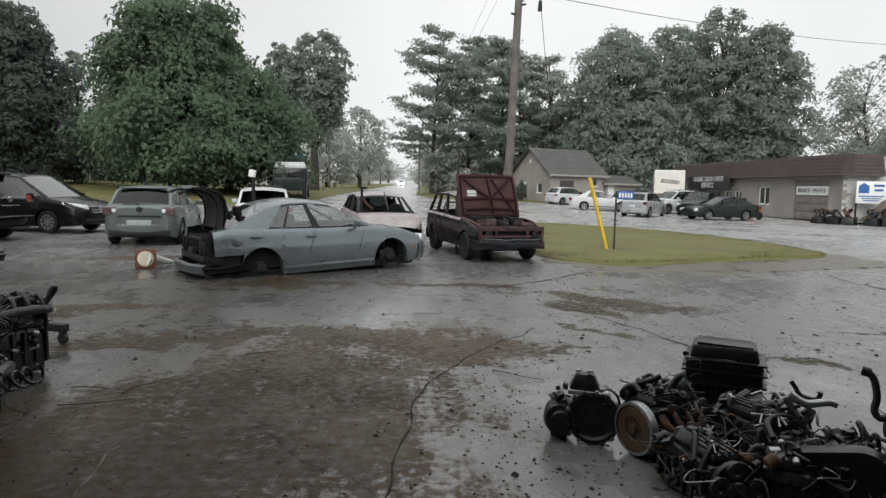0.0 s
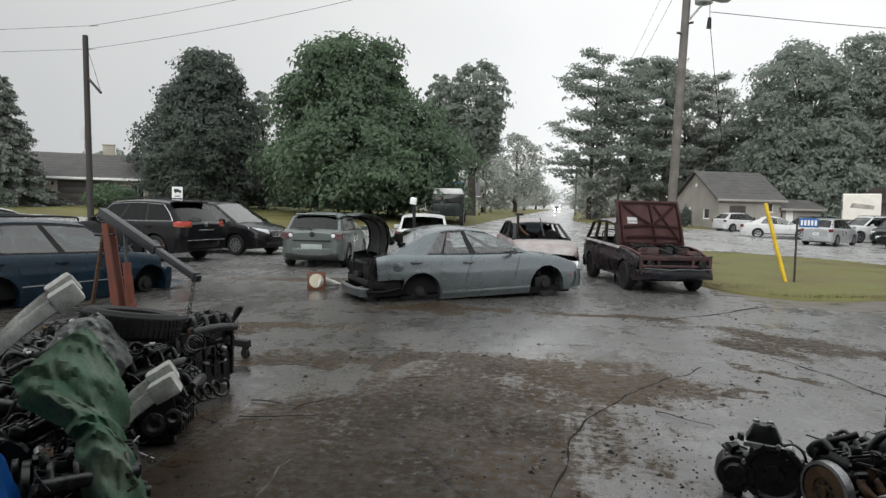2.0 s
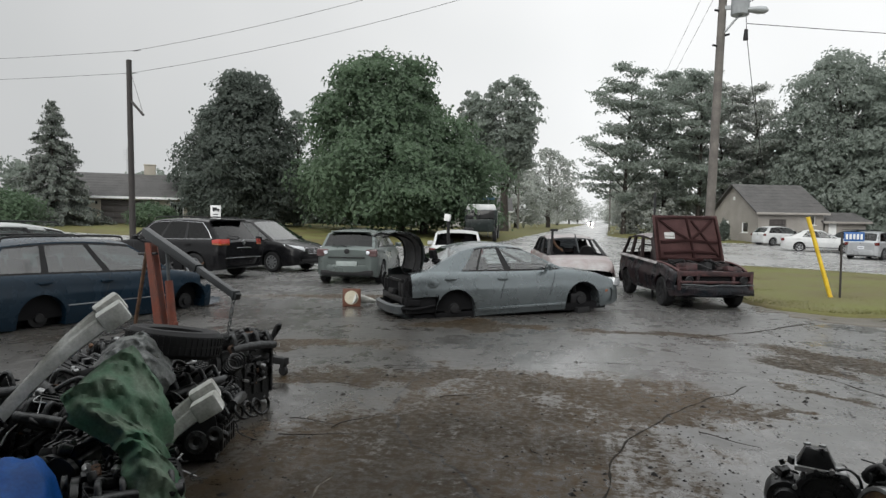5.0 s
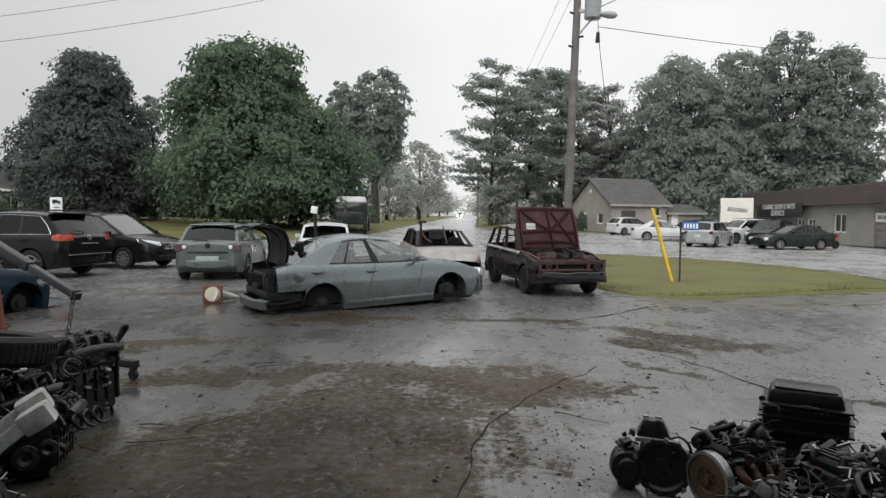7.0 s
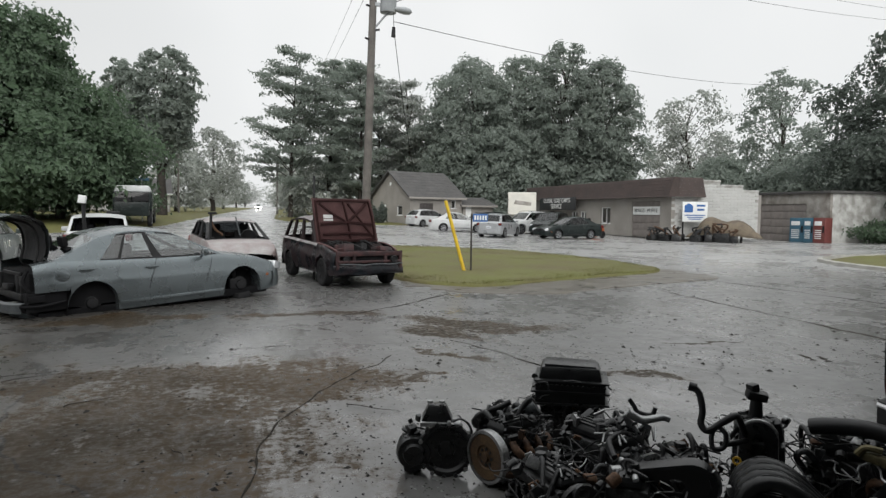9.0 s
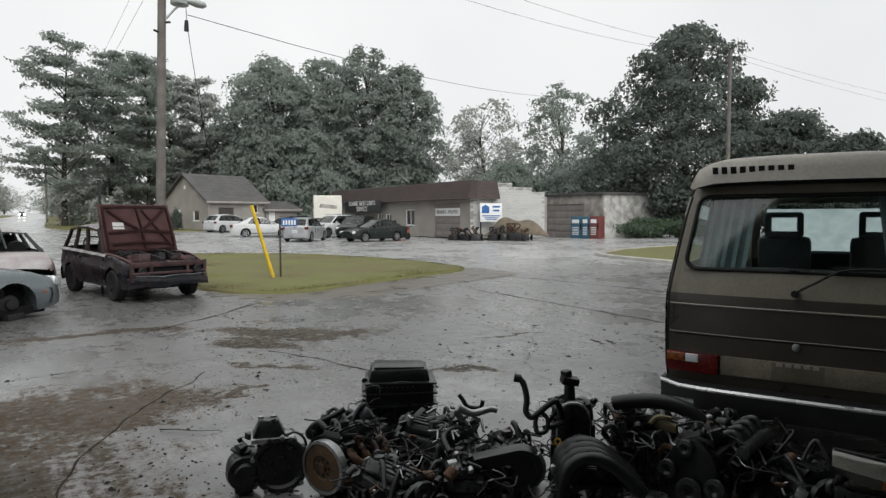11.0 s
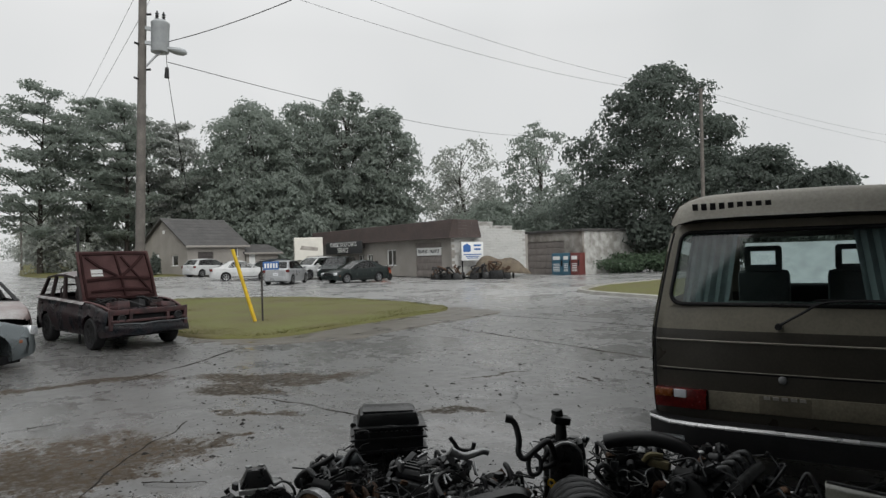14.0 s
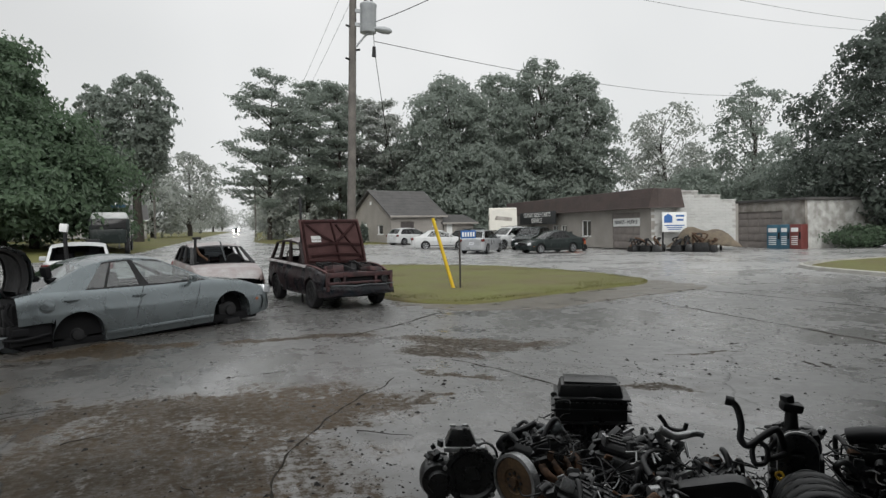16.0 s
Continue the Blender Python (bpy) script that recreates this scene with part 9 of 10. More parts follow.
part("alternator", bm, M_GREYIRON, e8, "grey ribbed alternator")
engine("corner_engine", on(3.42, 2.36, 15, -0.02), "greasy black scrap engine against the camper's bumper", 41, 0.52, 0.62, 0.50, hoses=8, wires=18)
engine("corner_engine", on(3.62, 1.98, 70, -0.02), "greasy black scrap engine under the camper's bumper", 42, 0.50, 0.55, 0.36, plenum=False, hoses=6, wires=14)
engine("gap_engine", on(2.46, 3.10, 30, -0.02), "low greasy scrap engine between the others", 43, 0.46, 0.52, 0.34, plenum=False, hoses=6, wires=16)
engine("gap_engine", on(1.74, 3.18, 100, -0.02), "low greasy scrap engine between the others", 44, 0.46, 0.5, 0.32, plenum=False, hoses=5, wires=14)
# loose headlamp and stand by the door
root = thing("loose_headlamp", pose(3.48, 1.52, 0.0, 0, 0, -64) @ Matrix.Diagonal((0.55, 0.6, 0.70, 1)), "loose yellowed headlamp unit lying on dark scrap", "headlamp")
bm = bmesh.new()
rows = []
for k in range(9):
    t = k / 8
    rows.append([(-0.32 + 0.64 * t, -0.08, 0.66 - 0.06 * t - 0.13 * math.sin(0.5 + 2.2 * t)), (-0.32 + 0.64 * t, -0.13 - 0.04 * math.sin(3 * t), 0.63 - 0.06 * t), (-0.32 + 0.64 * t, -0.08, 0.70 - 0.05 * t), (-0.32 + 0.64 * t, 0.06, 0.71 - 0.05 * t), (-0.32 + 0.64 * t, 0.10, 0.58 - 0.05 * t)])
grid(bm, rows, True)
bm.faces.new([v for v in bm.verts[:5]])
part("lens", bm, mat("yellowed_lens", (0.13, 0.13, 0.105), 0.3, 0.1, scale=6, vary=0.35, coat=0.6), root, "milky yellowed lens", angle=50)
bm = bmesh.new()
box(bm, (0.62, 0.03, 0.02), (0, -0.09, 0.715), (0, 5, 0), bevel=0.006)
part("trim_strip", bm, M_ALU, root, "bright trim strip")
bm = bmesh.new()
box(bm, (0.10, 0.02, 0.07), (0.10, -0.15, 0.56), bevel=0.01)
part("amber_reflector", bm, M_LAMP_ORANGE, root)
bm = bmesh.new()
box(bm, (0.6, 0.36, 0.46), (0, 0.10, 0.23), bevel=0.03)
for k in range(5):
    tube(bm, [(-0.3, 0.0, 0.46), (-0.1 + 0.1 * k, 0.1 + 0.05 * k, 0.62 + 0.03 * k), (0.3, 0.2, 0.5)], 0.02, 6)
part("scrap_under", bm, M_CAST, root, "dark scrap under the lamp")


# ---- the heap beside the hoist ----
def hoist():
    root = thing("engine_hoist", pose(-4.9, 6.5, 0, 0, 0, -20), "red and grey engine hoist with its boom lowered", "hoist")
    # x along the boom
    for s in (-1, 1):
        bm = bmesh.new()
        prof = [(0.36, 0.10), (0.20, 0.10), (-0.04, 1.40), (0.06, 1.40)]
        for y in (s * 0.035, s * 0.047):
            bm.faces.new([bm.verts.new((x, y, z)) for x, z in prof])
        grid(bm, [[(x, s * 0.035, z) for x, z in prof], [(x, s * 0.047, z) for x, z in prof]], True)
        bmesh.ops.remove_doubles(bm, verts=bm.verts[:], dist=0.0005)
        bmesh.ops.recalc_face_normals(bm, faces=bm.faces[:])
        part("mast", bm, M_RED_IRON, root, "worn red mast plate")
    bm = bmesh.new()
    box(bm, (0.10, 0.07, 0.18), (0.42, 0.0, 0.44), bevel=0.012)
    rod(bm, (0.42, 0, 0.46), (0.34, 0, 0.98), 0.047, 0.042, 14)
    part("ram", bm, M_RED_IRON, root, "red hydraulic ram")
    bm = bmesh.new()
    rod(bm, (0.34, 0, 0.98), (0.31, 0, 1.36), 0.02, seg=10)
    part("ram_rod", bm, M_GREYIRON, root, "bare steel ram rod")
    bm = bmesh.new()
    a, j, b = Vector((-0.10, 0, 1.53)), Vector((0.86, 0, 1.14)), Vector((1.46, 0, 0.90))
    lean = math.degrees(math.atan2(a.z - b.z, b.x - a.x))
    box(bm, ((j - a).length, 0.085, 0.095), tuple((a + j) / 2), (0, lean, 0), bevel=0.008)
    boom_paint = mat("dark_boom_paint", (0.026, 0.030, 0.033), 0.32, 0.2, scale=8, vary=0.35)
    part("boom", bm, boom_paint, root, "dark grey steel boom")
    bm = bmesh.new()
    box(bm, ((b - j).length + 0.1, 0.065, 0.07), tuple((b + j) / 2), (0, lean, 0), bevel=0.006)
    box(bm, (0.03, 0.08, 0.10), tuple(b), (0, lean, 0), bevel=0.006)
    part("boom_extension", bm, boom_paint, root, "sliding boom extension with end plate")
    bm = bmesh.new()
    rod(bm, (-0.30, 0.05, 1.26), (0.20, -0.05, 1.28), 0.016, seg=8)
    part("pump_handle", bm, M_TRIM, root)
    bm = bmesh.new()
    rod(bm, (-0.38, 0.0, 0.14), (-0.05, 0.0, 1.36), 0.022, seg=8)
    part("back_stay", bm, M_RUST, root, "thin rusty back stay")
    for s in (-1, 1):
        bm = bmesh.new()
        box(bm, (1.75, 0.075, 0.075), (0.85, s * 0.42, 0.16), (0, 0, s * 3), bevel=0.008)
        leg = part("leg", bm, M_TRIM, root, "black steel leg")
        bm = bmesh.new()
        lathe(bm, [(0.01, -0.02), (0.05, -0.02), (0.055, 0.0), (0.05, 0.02), (0.01, 0.02)], 16, pose(1.68, s * 0.46, 0.055))
        box(bm, (0.05, 0.06, 0.06), (1.68, s * 0.46, 0.11), bevel=0.008)
        part("castor", bm, M_TRIM, leg, "small black castor")
    bm = bmesh.new()
    for k in range(7):
        q = pose(1.43 - 0.012 * k, 0.0, 0.84 - 0.05 * k, 0, 0, 90 * (k % 2))
        for s in range(10):
            a0, a1 = 2 * math.pi * s / 10, 2 * math.pi * (s + 1) / 10
            rod(bm, q @ Vector((0.018 * math.cos(a0), 0, 0.032 * math.sin(a0))), q @ Vector((0.018 * math.cos(a1), 0, 0.032 * math.sin(a1))), 0.006, seg=5)
    part("chain", bm, M_GREYIRON, root, "short steel chain")


hoist()
engine("hanging_engine", on(-3.05, 5.25, 62, 0.02), "greasy scrap engine under the hoist boom", 21, 0.50, 0.60, 0.66, runners=M_ALU, hoses=7, wires=14)
engine("heap_engine", on(-3.35, 4.75, 20, 0.0, 6, 0), "dark scrap engine in the heap", 22, 0.55, 0.65, 0.50, hoses=6, wires=10)
e = engine("heap_engine", on(-2.95, 4.25, 70, 0.0, 0, -4), "dark scrap engine in the heap under the tyre", 23, 0.55, 0.62, 0.56, hoses=6, wires=12)
engine("heap_engine", on(-2.62, 4.05, 110, 0.0, 0, 5), "dark scrap engine with coiled runners in the heap", 24, 0.46, 0.55, 0.46, hoses=6, wires=12, runners=M_ALU)
engine("heap_engine", on(-3.7, 4.2, -30, 0.0, 8, 0), "dark scrap engine at the back of the heap", 25, 0.60, 0.7, 0.62, hoses=8, wires=14)
engine("heap_engine", on(-3.35, 3.55, 15, 0.0, 0, 10), "dark scrap engine under the tarpaulin", 26, 0.60, 0.65, 0.50, hoses=8, wires=12)
engine("heap_engine", on(-2.85, 3.2, 100, 0.0, -6, 0), "dark scrap engine under the tarpaulin", 27, 0.60, 0.65, 0.42, hoses=8, wires=14)
engine("heap_engine", on(-2.35, 2.95, 40, 0.0, 4, 0), "dark scrap engine at the foot of the heap", 28, 0.55, 0.6, 0.36, hoses=8, wires=14)
engine("heap_engine", on(-4.0, 4.9, 50, 0.0), "dark scrap engine behind the heap", 29, 0.55, 0.65, 0.62, hoses=6, wires=16)
engine("heap_engine", on(-3.9, 3.3, 80, 0.0), "dark scrap engine at the back of the heap", 30, 0.55, 0.65, 0.66, hoses=6, wires=12)

# spare wheel on the heap
bm = bmesh.new()
R, w = 0.325, 0.095
lathe(bm, [(R * 0.60, -w * 0.85), (R * 0.72, -w), (R * 0.90, -w * 0.98), (R * 0.985, -w * 0.7), (R, -w * 0.4), (R, w * 0.4), (R * 0.985, w * 0.7), (R * 0.90, w * 0.98), (R * 0.72, w), (R * 0.60, w * 0.85), (R * 0.58, 0), (R * 0.60, -w * 0.85)], 40, caps=False)
spare = solo("spare_wheel", bm, M_TYRE, pose(-2.89, 4.08, 0.785, 84, 7, 20), "worn black tyre on a steel wheel lying on scrap", "tyre")
bm = bmesh.new()
lathe(bm, [(R * 0.62, w * 0.1), (R * 0.64, w * 0.9), (R * 0.56, w * 0.8), (R * 0.50, w * 0.3), (R * 0.28, w * 0.5), (R * 0.16, w * 0.2), (0.01, w * 0.2)], 30)
for v in bm.verts:
    v.co.y = -v.co.y
part("wheel_disc", bm, M_GREYIRON, spare, "dark steel wheel disc", angle=30)
for k in range(52):
    a = 2 * math.pi * k / 52
    for q in (-1, 1):
        bm = bmesh.new()
        box(bm, (0.010, 0.05, 0.016), ((R + 0.003) * math.cos(a), q * w * 0.35, (R + 0.003) * math.sin(a)), (0, -math.degrees(a), 0))
        part("tread_block", bm, M_TYRE, spare)


def drape(name, m, w, d, bumps, material, label, seed, fall=0.35, nx=34, ny=30, category="tarpaulin"):
    """A wrinkled sheet that lies over lumps and falls at its rim."""
    bm = bmesh.new()
    rows = []
    for j in range(ny):
        row = []
        for i in range(nx):
            u, v = i / (nx - 1) - 0.5, j / (ny - 1) - 0.5
            edge = max(abs(u), abs(v)) * 2
            x, y = u * w, v * d
            z = sum(hh * math.exp(-((x - bx_) ** 2 + (y - by_) ** 2) / (2 * s * s)) for bx_, by_, hh, s in bumps)
            n1 = noise.noise(Vector((x * 4, y * 4, seed))) * 0.07 + (0.5 - abs(noise.noise(Vector((x * 8, y * 6, seed))))) * 0.06 + noise.noise(Vector((x * 19, y * 13, seed))) * 0.018
            z += n1 - fall * max(0, edge - 0.62) ** 1.4 * 2.2 + 0.025 * math.sin(20 * u + 9 * noise.noise(Vector((x * 2, y * 2, seed + 3))))
            k = 1 + 0.12 * noise.noise(Vector((u * 5, v * 5, seed + 7)))
            row.append((x * k - 0.1 * x * max(0, edge - 0.7), y * k, z))
        rows.append(row)
    grid(bm, rows)
    bmesh.ops.solidify(bm, geom=bm.faces[:], thickness=0.004)
    return solo(name, bm, material, m, label, category, angle=70)


def crumpled(name, path, material, label, seed, category="tarpaulin"):
    """One crumpled sheet over a heap: path holds middle, half width and lean of its fall, from the top to the hem."""
    bm = bmesh.new()
    right, out = Vector((0.77, 0.64, 0.0)), Vector((0.55, -0.66, 0.5))
    ks = np.arange(len(path))
    rows = []
    for t in np.linspace(0, len(path) - 1, 54):
        x, y, z, hw, drop = (float(np.interp(t, ks, [q[i] for q in path])) for i in range(5))
        row = []
        for v in np.linspace(-1, 1, 46):
            v = float(v)
            q = Vector((float(t) * 1.0, v * hw * 6, seed))
            w = hw * (1 + 0.22 * noise.noise(Vector((float(t) * 1.5, math.copysign(1, v) * 3, seed))) + 0.08 * noise.noise(Vector((float(t) * 5, v, seed))))
            crease = 0.11 * abs(noise.noise(q * 0.75)) + 0.06 * abs(noise.noise(q * 1.9 + Vector((4, 0, 0)))) + 0.016 * noise.noise(q * 5)
            pt = Vector((x, y, z)) + right * (w * v) + out * (0.10 * (1 - v * v) - crease)
            pt.z -= drop * v + 0.10 * abs(v) ** 3
            row.append(pt)
        rows.append(row)
    grid(bm, rows)
    bmesh.ops.solidify(bm, geom=bm.faces[:], thickness=0.003)
    return solo(name, bm, material, Matrix(), label, category, angle=50)


crumpled("green_tarpaulin", [(-2.70, 3.36, 0.86, 0.10, 0.0), (-2.62, 3.22, 0.80, 0.22, 0.06), (-2.54, 3.08, 0.70, 0.29, 0.10), (-2.44, 2.98, 0.58, 0.25, 0.12), (-2.30, 2.94, 0.50, 0.14, 0.08), (-2.20, 2.90, 0.44, 0.15, 0.10), (-2.12, 2.84, 0.34, 0.17, 0.10), (-2.06, 2.76, 0.18, 0.12, 0.06), (-2.04, 2.72, 0.03, 0.08, 0.0)], M_GREENISH, "crumpled weathered green tarpaulin hanging over the scrap heap", 2)
drape("blue_tarpaulin", pose(-2.60, 2.26, 0.40, 0, 14, 20), 0.66, 0.66, [(0, 0.1, 0.10, 0.2)], M_BLUETARP, "crumpled bright blue tarpaulin on the heap", 4, 0.3, 26, 24)
crumpled("clear_sheet", [(-2.98, 3.86, 0.86, 0.12, 0.0), (-2.92, 3.74, 0.86, 0.20, 0.04), (-2.84, 3.60, 0.80, 0.24, 0.06), (-2.76, 3.48, 0.70, 0.18, 0.06), (-2.70, 3.40, 0.62, 0.10, 0.0)], M_BAG, "crumpled wet grey plastic sheet on the heap", 8, "plastic sheet")


def trough(name, m, l, w, label):
    """A long pale moulded panel with a turned rim and a box end."""
    bm = bmesh.new()
    prof = [(-w / 2, 0.0), (-w / 2 + 0.01, 0.05), (-w * 0.35, 0.065), (-w * 0.22, 0.03), (0, 0.055), (w * 0.22, 0.03), (w * 0.35, 0.065), (w / 2 - 0.01, 0.05), (w / 2, 0.0)]
    rows = [[(l * t, y * (1 - 0.25 * t), z - 0.12 * t * t) for y, z in prof] for t in (0, 0.15, 0.4, 0.7, 1.0)]
    grid(bm, rows)
    grid(bm, [[(l * t, -w / 2 * (1 - 0.25 * t), -0.12 * t * t) for t in (0, 0.5, 1)], [(l * t, w / 2 * (1 - 0.25 * t), -0.12 * t * t) for t in (0, 0.5, 1)]])
    bmesh.ops.recalc_face_normals(bm, faces=bm.faces[:])
    root = thing(name, m, label, "plastic panel")
    part("panel", bm, M_JUG, root, angle=40)
    bm = bmesh.new()
    box(bm, (0.16, w * 1.02, 0.12), (-0.03, 0, 0.03), bevel=0.02)
    part("box_end", bm, M_JUG, root, "square moulded end")


trough("pale_plastic_duct", pose(-2.72, 3.24, 1.05, 0, 34, 222), 0.72, 0.17, "long dirty white plastic duct leaning on the heap")
trough("pale_plastic_duct", pose(-2.84, 3.36, 1.08, 0, 36, 228), 0.62, 0.14, "long dirty white plastic duct leaning on the heap")
trough("pale_plastic_duct", pose(-2.18, 3.36, 0.52, 0, 30, 205), 0.42, 0.13, "short white plastic duct on the heap")
trough("pale_plastic_duct", pose(-2.26, 3.46, 0.56, 0, 30, 212), 0.40, 0.12, "short white plastic duct on the heap")


# coil springs and pulleys at the heap's edge
for k, (x, y, z) in enumerate(((-2.55, 4.25, 0.58), (-2.42, 4.02, 0.30))):
    bm = bmesh.new()
    pts = [(0.055 * math.cos(t * 0.8), 0.055 * math.sin(t * 0.8), 0.010 * t) for t in range(34)]
    tube(bm, pts, 0.010, 6)
    solo("coil_spring", bm, M_CAST, pose(x, y, z, 70, 0, 40 + 40 * k), "dark steel coil spring on the heap", "coil spring", "coil springs", angle=60)


# ---- small things on the yard ----
def cone():
    root = thing("traffic_cone", pose(-4.52, 12.05, 0.0, 0, 0, 14), "faded orange traffic cone lying on its side", "traffic cone")
    bm = bmesh.new()
    box(bm, (0.36, 0.035, 0.36), (0, 0, 0.18), bevel=0.02)
    part("base", bm, mat("faded_orange_rubber", (0.15, 0.055, 0.03), 0.5, scale=8, vary=0.35), root, "faded orange square base")
    bm = bmesh.new()
    lathe(bm, [(0.02, -0.022), (0.135, -0.024), (0.14, -0.018), (0.14, 0.03), (0.12, 0.04)], 24, pose(0, 0, 0.18))
    part("inner_disc", bm, mat("cream_plastic", (0.62, 0.58, 0.46), 0.5, vary=0.2), root, "cream round opening")
    bm = bmesh.new()
    a, b = Vector((0.0, 0.02, 0.18)), Vector((0.42, 0.46, 0.06))
    rod(bm, a, b, 0.13, 0.035, 22)
    part("cone_body", bm, M_JUG, root, "pale cone body", angle=60)


cone()


def stick(name, pts, r, label, material=M_BARK, category="twig"):
    bm = bmesh.new()
    tube(bm, pts, r, 6, r * 0.4)
    return solo(name, bm, material, Matrix(), label, category, "fallen twigs", angle=60)


rnd = random.Random(12)
for cx, cy, ln, tn in ((-1.96, 7.13, 0.55, 10), (-1.85, 7.0, 0.5, 20), (-2.3, 6.1, 0.5, -20), (-1.2, 6.0, 0.4, 30), (0.4, 7.93, 0.25, 0), (-0.3, 4.6, 0.18, -60), (1.1, 5.3, 0.5, -35), (-2.0, 4.6, 0.6, 15), (-1.85, 5.0, 0.5, 60), (-2.2, 4.9, 0.45, -10)):
    c, s = math.cos(radians(tn)), math.sin(radians(tn))
    pts = [(cx + c * ln * (t - 0.5) + rnd.gauss(0, 0.02), cy + s * ln * (t - 0.5) + rnd.gauss(0, 0.02), 0.012 + 0.01 * math.sin(3 * t)) for t in (0, 0.3, 0.65, 1)]
    stick("fallen_twig", pts, 0.006, "thin wet twig lying on the yard")


def litter():
    """Gravel, leaf scraps and crumbs scattered over the yard."""
    vs, fs = [], []
    r = random.Random(8)
    for k in range(10500):
        a = r.uniform(-0.95, 1.0) if k < 6500 else r.uniform(0.1, 1.0)
        d = 2.4 + 13 * r.random() ** 1.3
        x, y = d * math.sin(a), d * math.cos(a)
        if noise.noise(Vector((x * 0.5, y * 0.5, 1))) < -0.05 and r.random() < 0.7:
            continue
        s = r.uniform(0.004, 0.014) * (2.2 if r.random() < 0.05 else 1)
        t = r.uniform(0, 6)
        c, q = math.cos(t) * s, math.sin(t) * s
        z = gz(x, y)
        n = len(vs)
        vs += [(x - c * 1.6, y - q * 1.6, z - 0.002), (x + q, y - c, z - 0.002), (x + c * 1.6, y + q * 1.6, z - 0.002), (x - q, y + c, z - 0.002), (x + 0.2 * c, y, z + s * r.uniform(0.4, 0.9))]
        fs += [(n, n + 1, n + 4), (n + 1, n + 2, n + 4), (n + 2, n + 3, n + 4), (n + 3, n, n + 4)]
    me = bpy.data.meshes.new("yard_grit")
    me.from_pydata(vs, [], fs)
    me.materials.append(mat("dark_grit", (0.018, 0.015, 0.012), 0.6, scale=2, vary=0.5, rand=0.6, spec=0.25))
    tagged(new("yard_grit", me), "scattered dark grit and leaf scraps on the yard", "gravel", kind="stuff")


litter()


# ---- things along the road and across it ----
def fifth_wheel():
    x, y, z = polar(23.0, 60)
    root = thing("white_camper_trailer", pose(x, y, z, 0, 0, 249), "white camping trailer with an overhanging nose", "trailer")
    bm = bmesh.new()
    prof = [(-3.0, 0.6), (1.4, 0.6), (1.5, 1.35), (3.0, 1.45), (2.55, 3.3), (2.3, 3.4), (-3.0, 3.35)]
    for s in (-1.2, 1.2):
        bm.faces.new([bm.verts.new((a, s, b)) for a, b in prof])
    grid(bm, [[(a, -1.2, b) for a, b in prof], [(a, 1.2, b) for a, b in prof]], True)
    bmesh.ops.remove_doubles(bm, verts=bm.verts[:], dist=0.001)
    bmesh.ops.recalc_face_normals(bm, faces=bm.faces[:])
    part("body", bm, mat("cream_trailer_skin", (0.58, 0.56, 0.50), 0.5, scale=1.5, vary=0.12), root)
    for s in (-1, 1):
        bm = bmesh.new()
        box(bm, (0.8, 0.03, 0.6), (1.2, s * 1.21, 2.5), bevel=0.02)
        part("side_window", bm, M_GLASS_TINT, root, "dark side window")
        for wx in (-1.4, -0.6):
            wheel(root, wx, s * 1.0, 0.36, 0.2, flip=s, rim=M_STEEL)
    bm = bmesh.new()
    bm.faces.new([bm.verts.new((2.99 - 0.243 * (h - 1.45) + 0.012, q, h)) for q, h in ((-0.75, 2.35), (0.75, 2.2), (0.8, 2.5), (-0.6, 2.7))])
    part("nose_mark", bm, M_PEEL, root, "faded brown mark on the nose")
    bm = bmesh.new()
    for q in (-0.6, 0.6):
        rod(bm, (2.0, q, 0.0), (2.0, q, 1.4), 0.05, seg=8)
    part("landing_leg", bm, M_STEEL, root)


fifth_wheel()


def mower():
    x, y, z = polar(29.6, 47)
    root = thing("orange_snow_blower", pose(x, y, z, 0, 0, 200), "orange snow blower parked before the workshop", "snow blower")
    bm = bmesh.new()
    box(bm, (0.9, 0.8, 0.6), (0.2, 0, 0.45), bevel=0.08)
    box(bm, (0.5, 0.9, 0.5), (0.8, 0, 0.35), bevel=0.05, taper=0.8)
    part("housing", bm, M_ORANGE, root)
    bm = bmesh.new()
    tube(bm, [(0.75, 0, 0.6), (0.75, 0, 1.0), (0.95, 0, 1.2)], 0.12, 10)
    part("chute", bm, M_ORANGE, root)
    for s in (-1, 1):
        wheel(root, 0.0, s * 0.42, 0.25, 0.14, flip=s, rim=M_TRIM)
        bm = bmesh.new()
        tube(bm, [(-0.1, s * 0.28, 0.6), (-0.6, s * 0.28, 1.0), (-0.8, s * 0.28, 1.05)], 0.02, 6)
        part("handle", bm, M_TRIM, root)


mower()


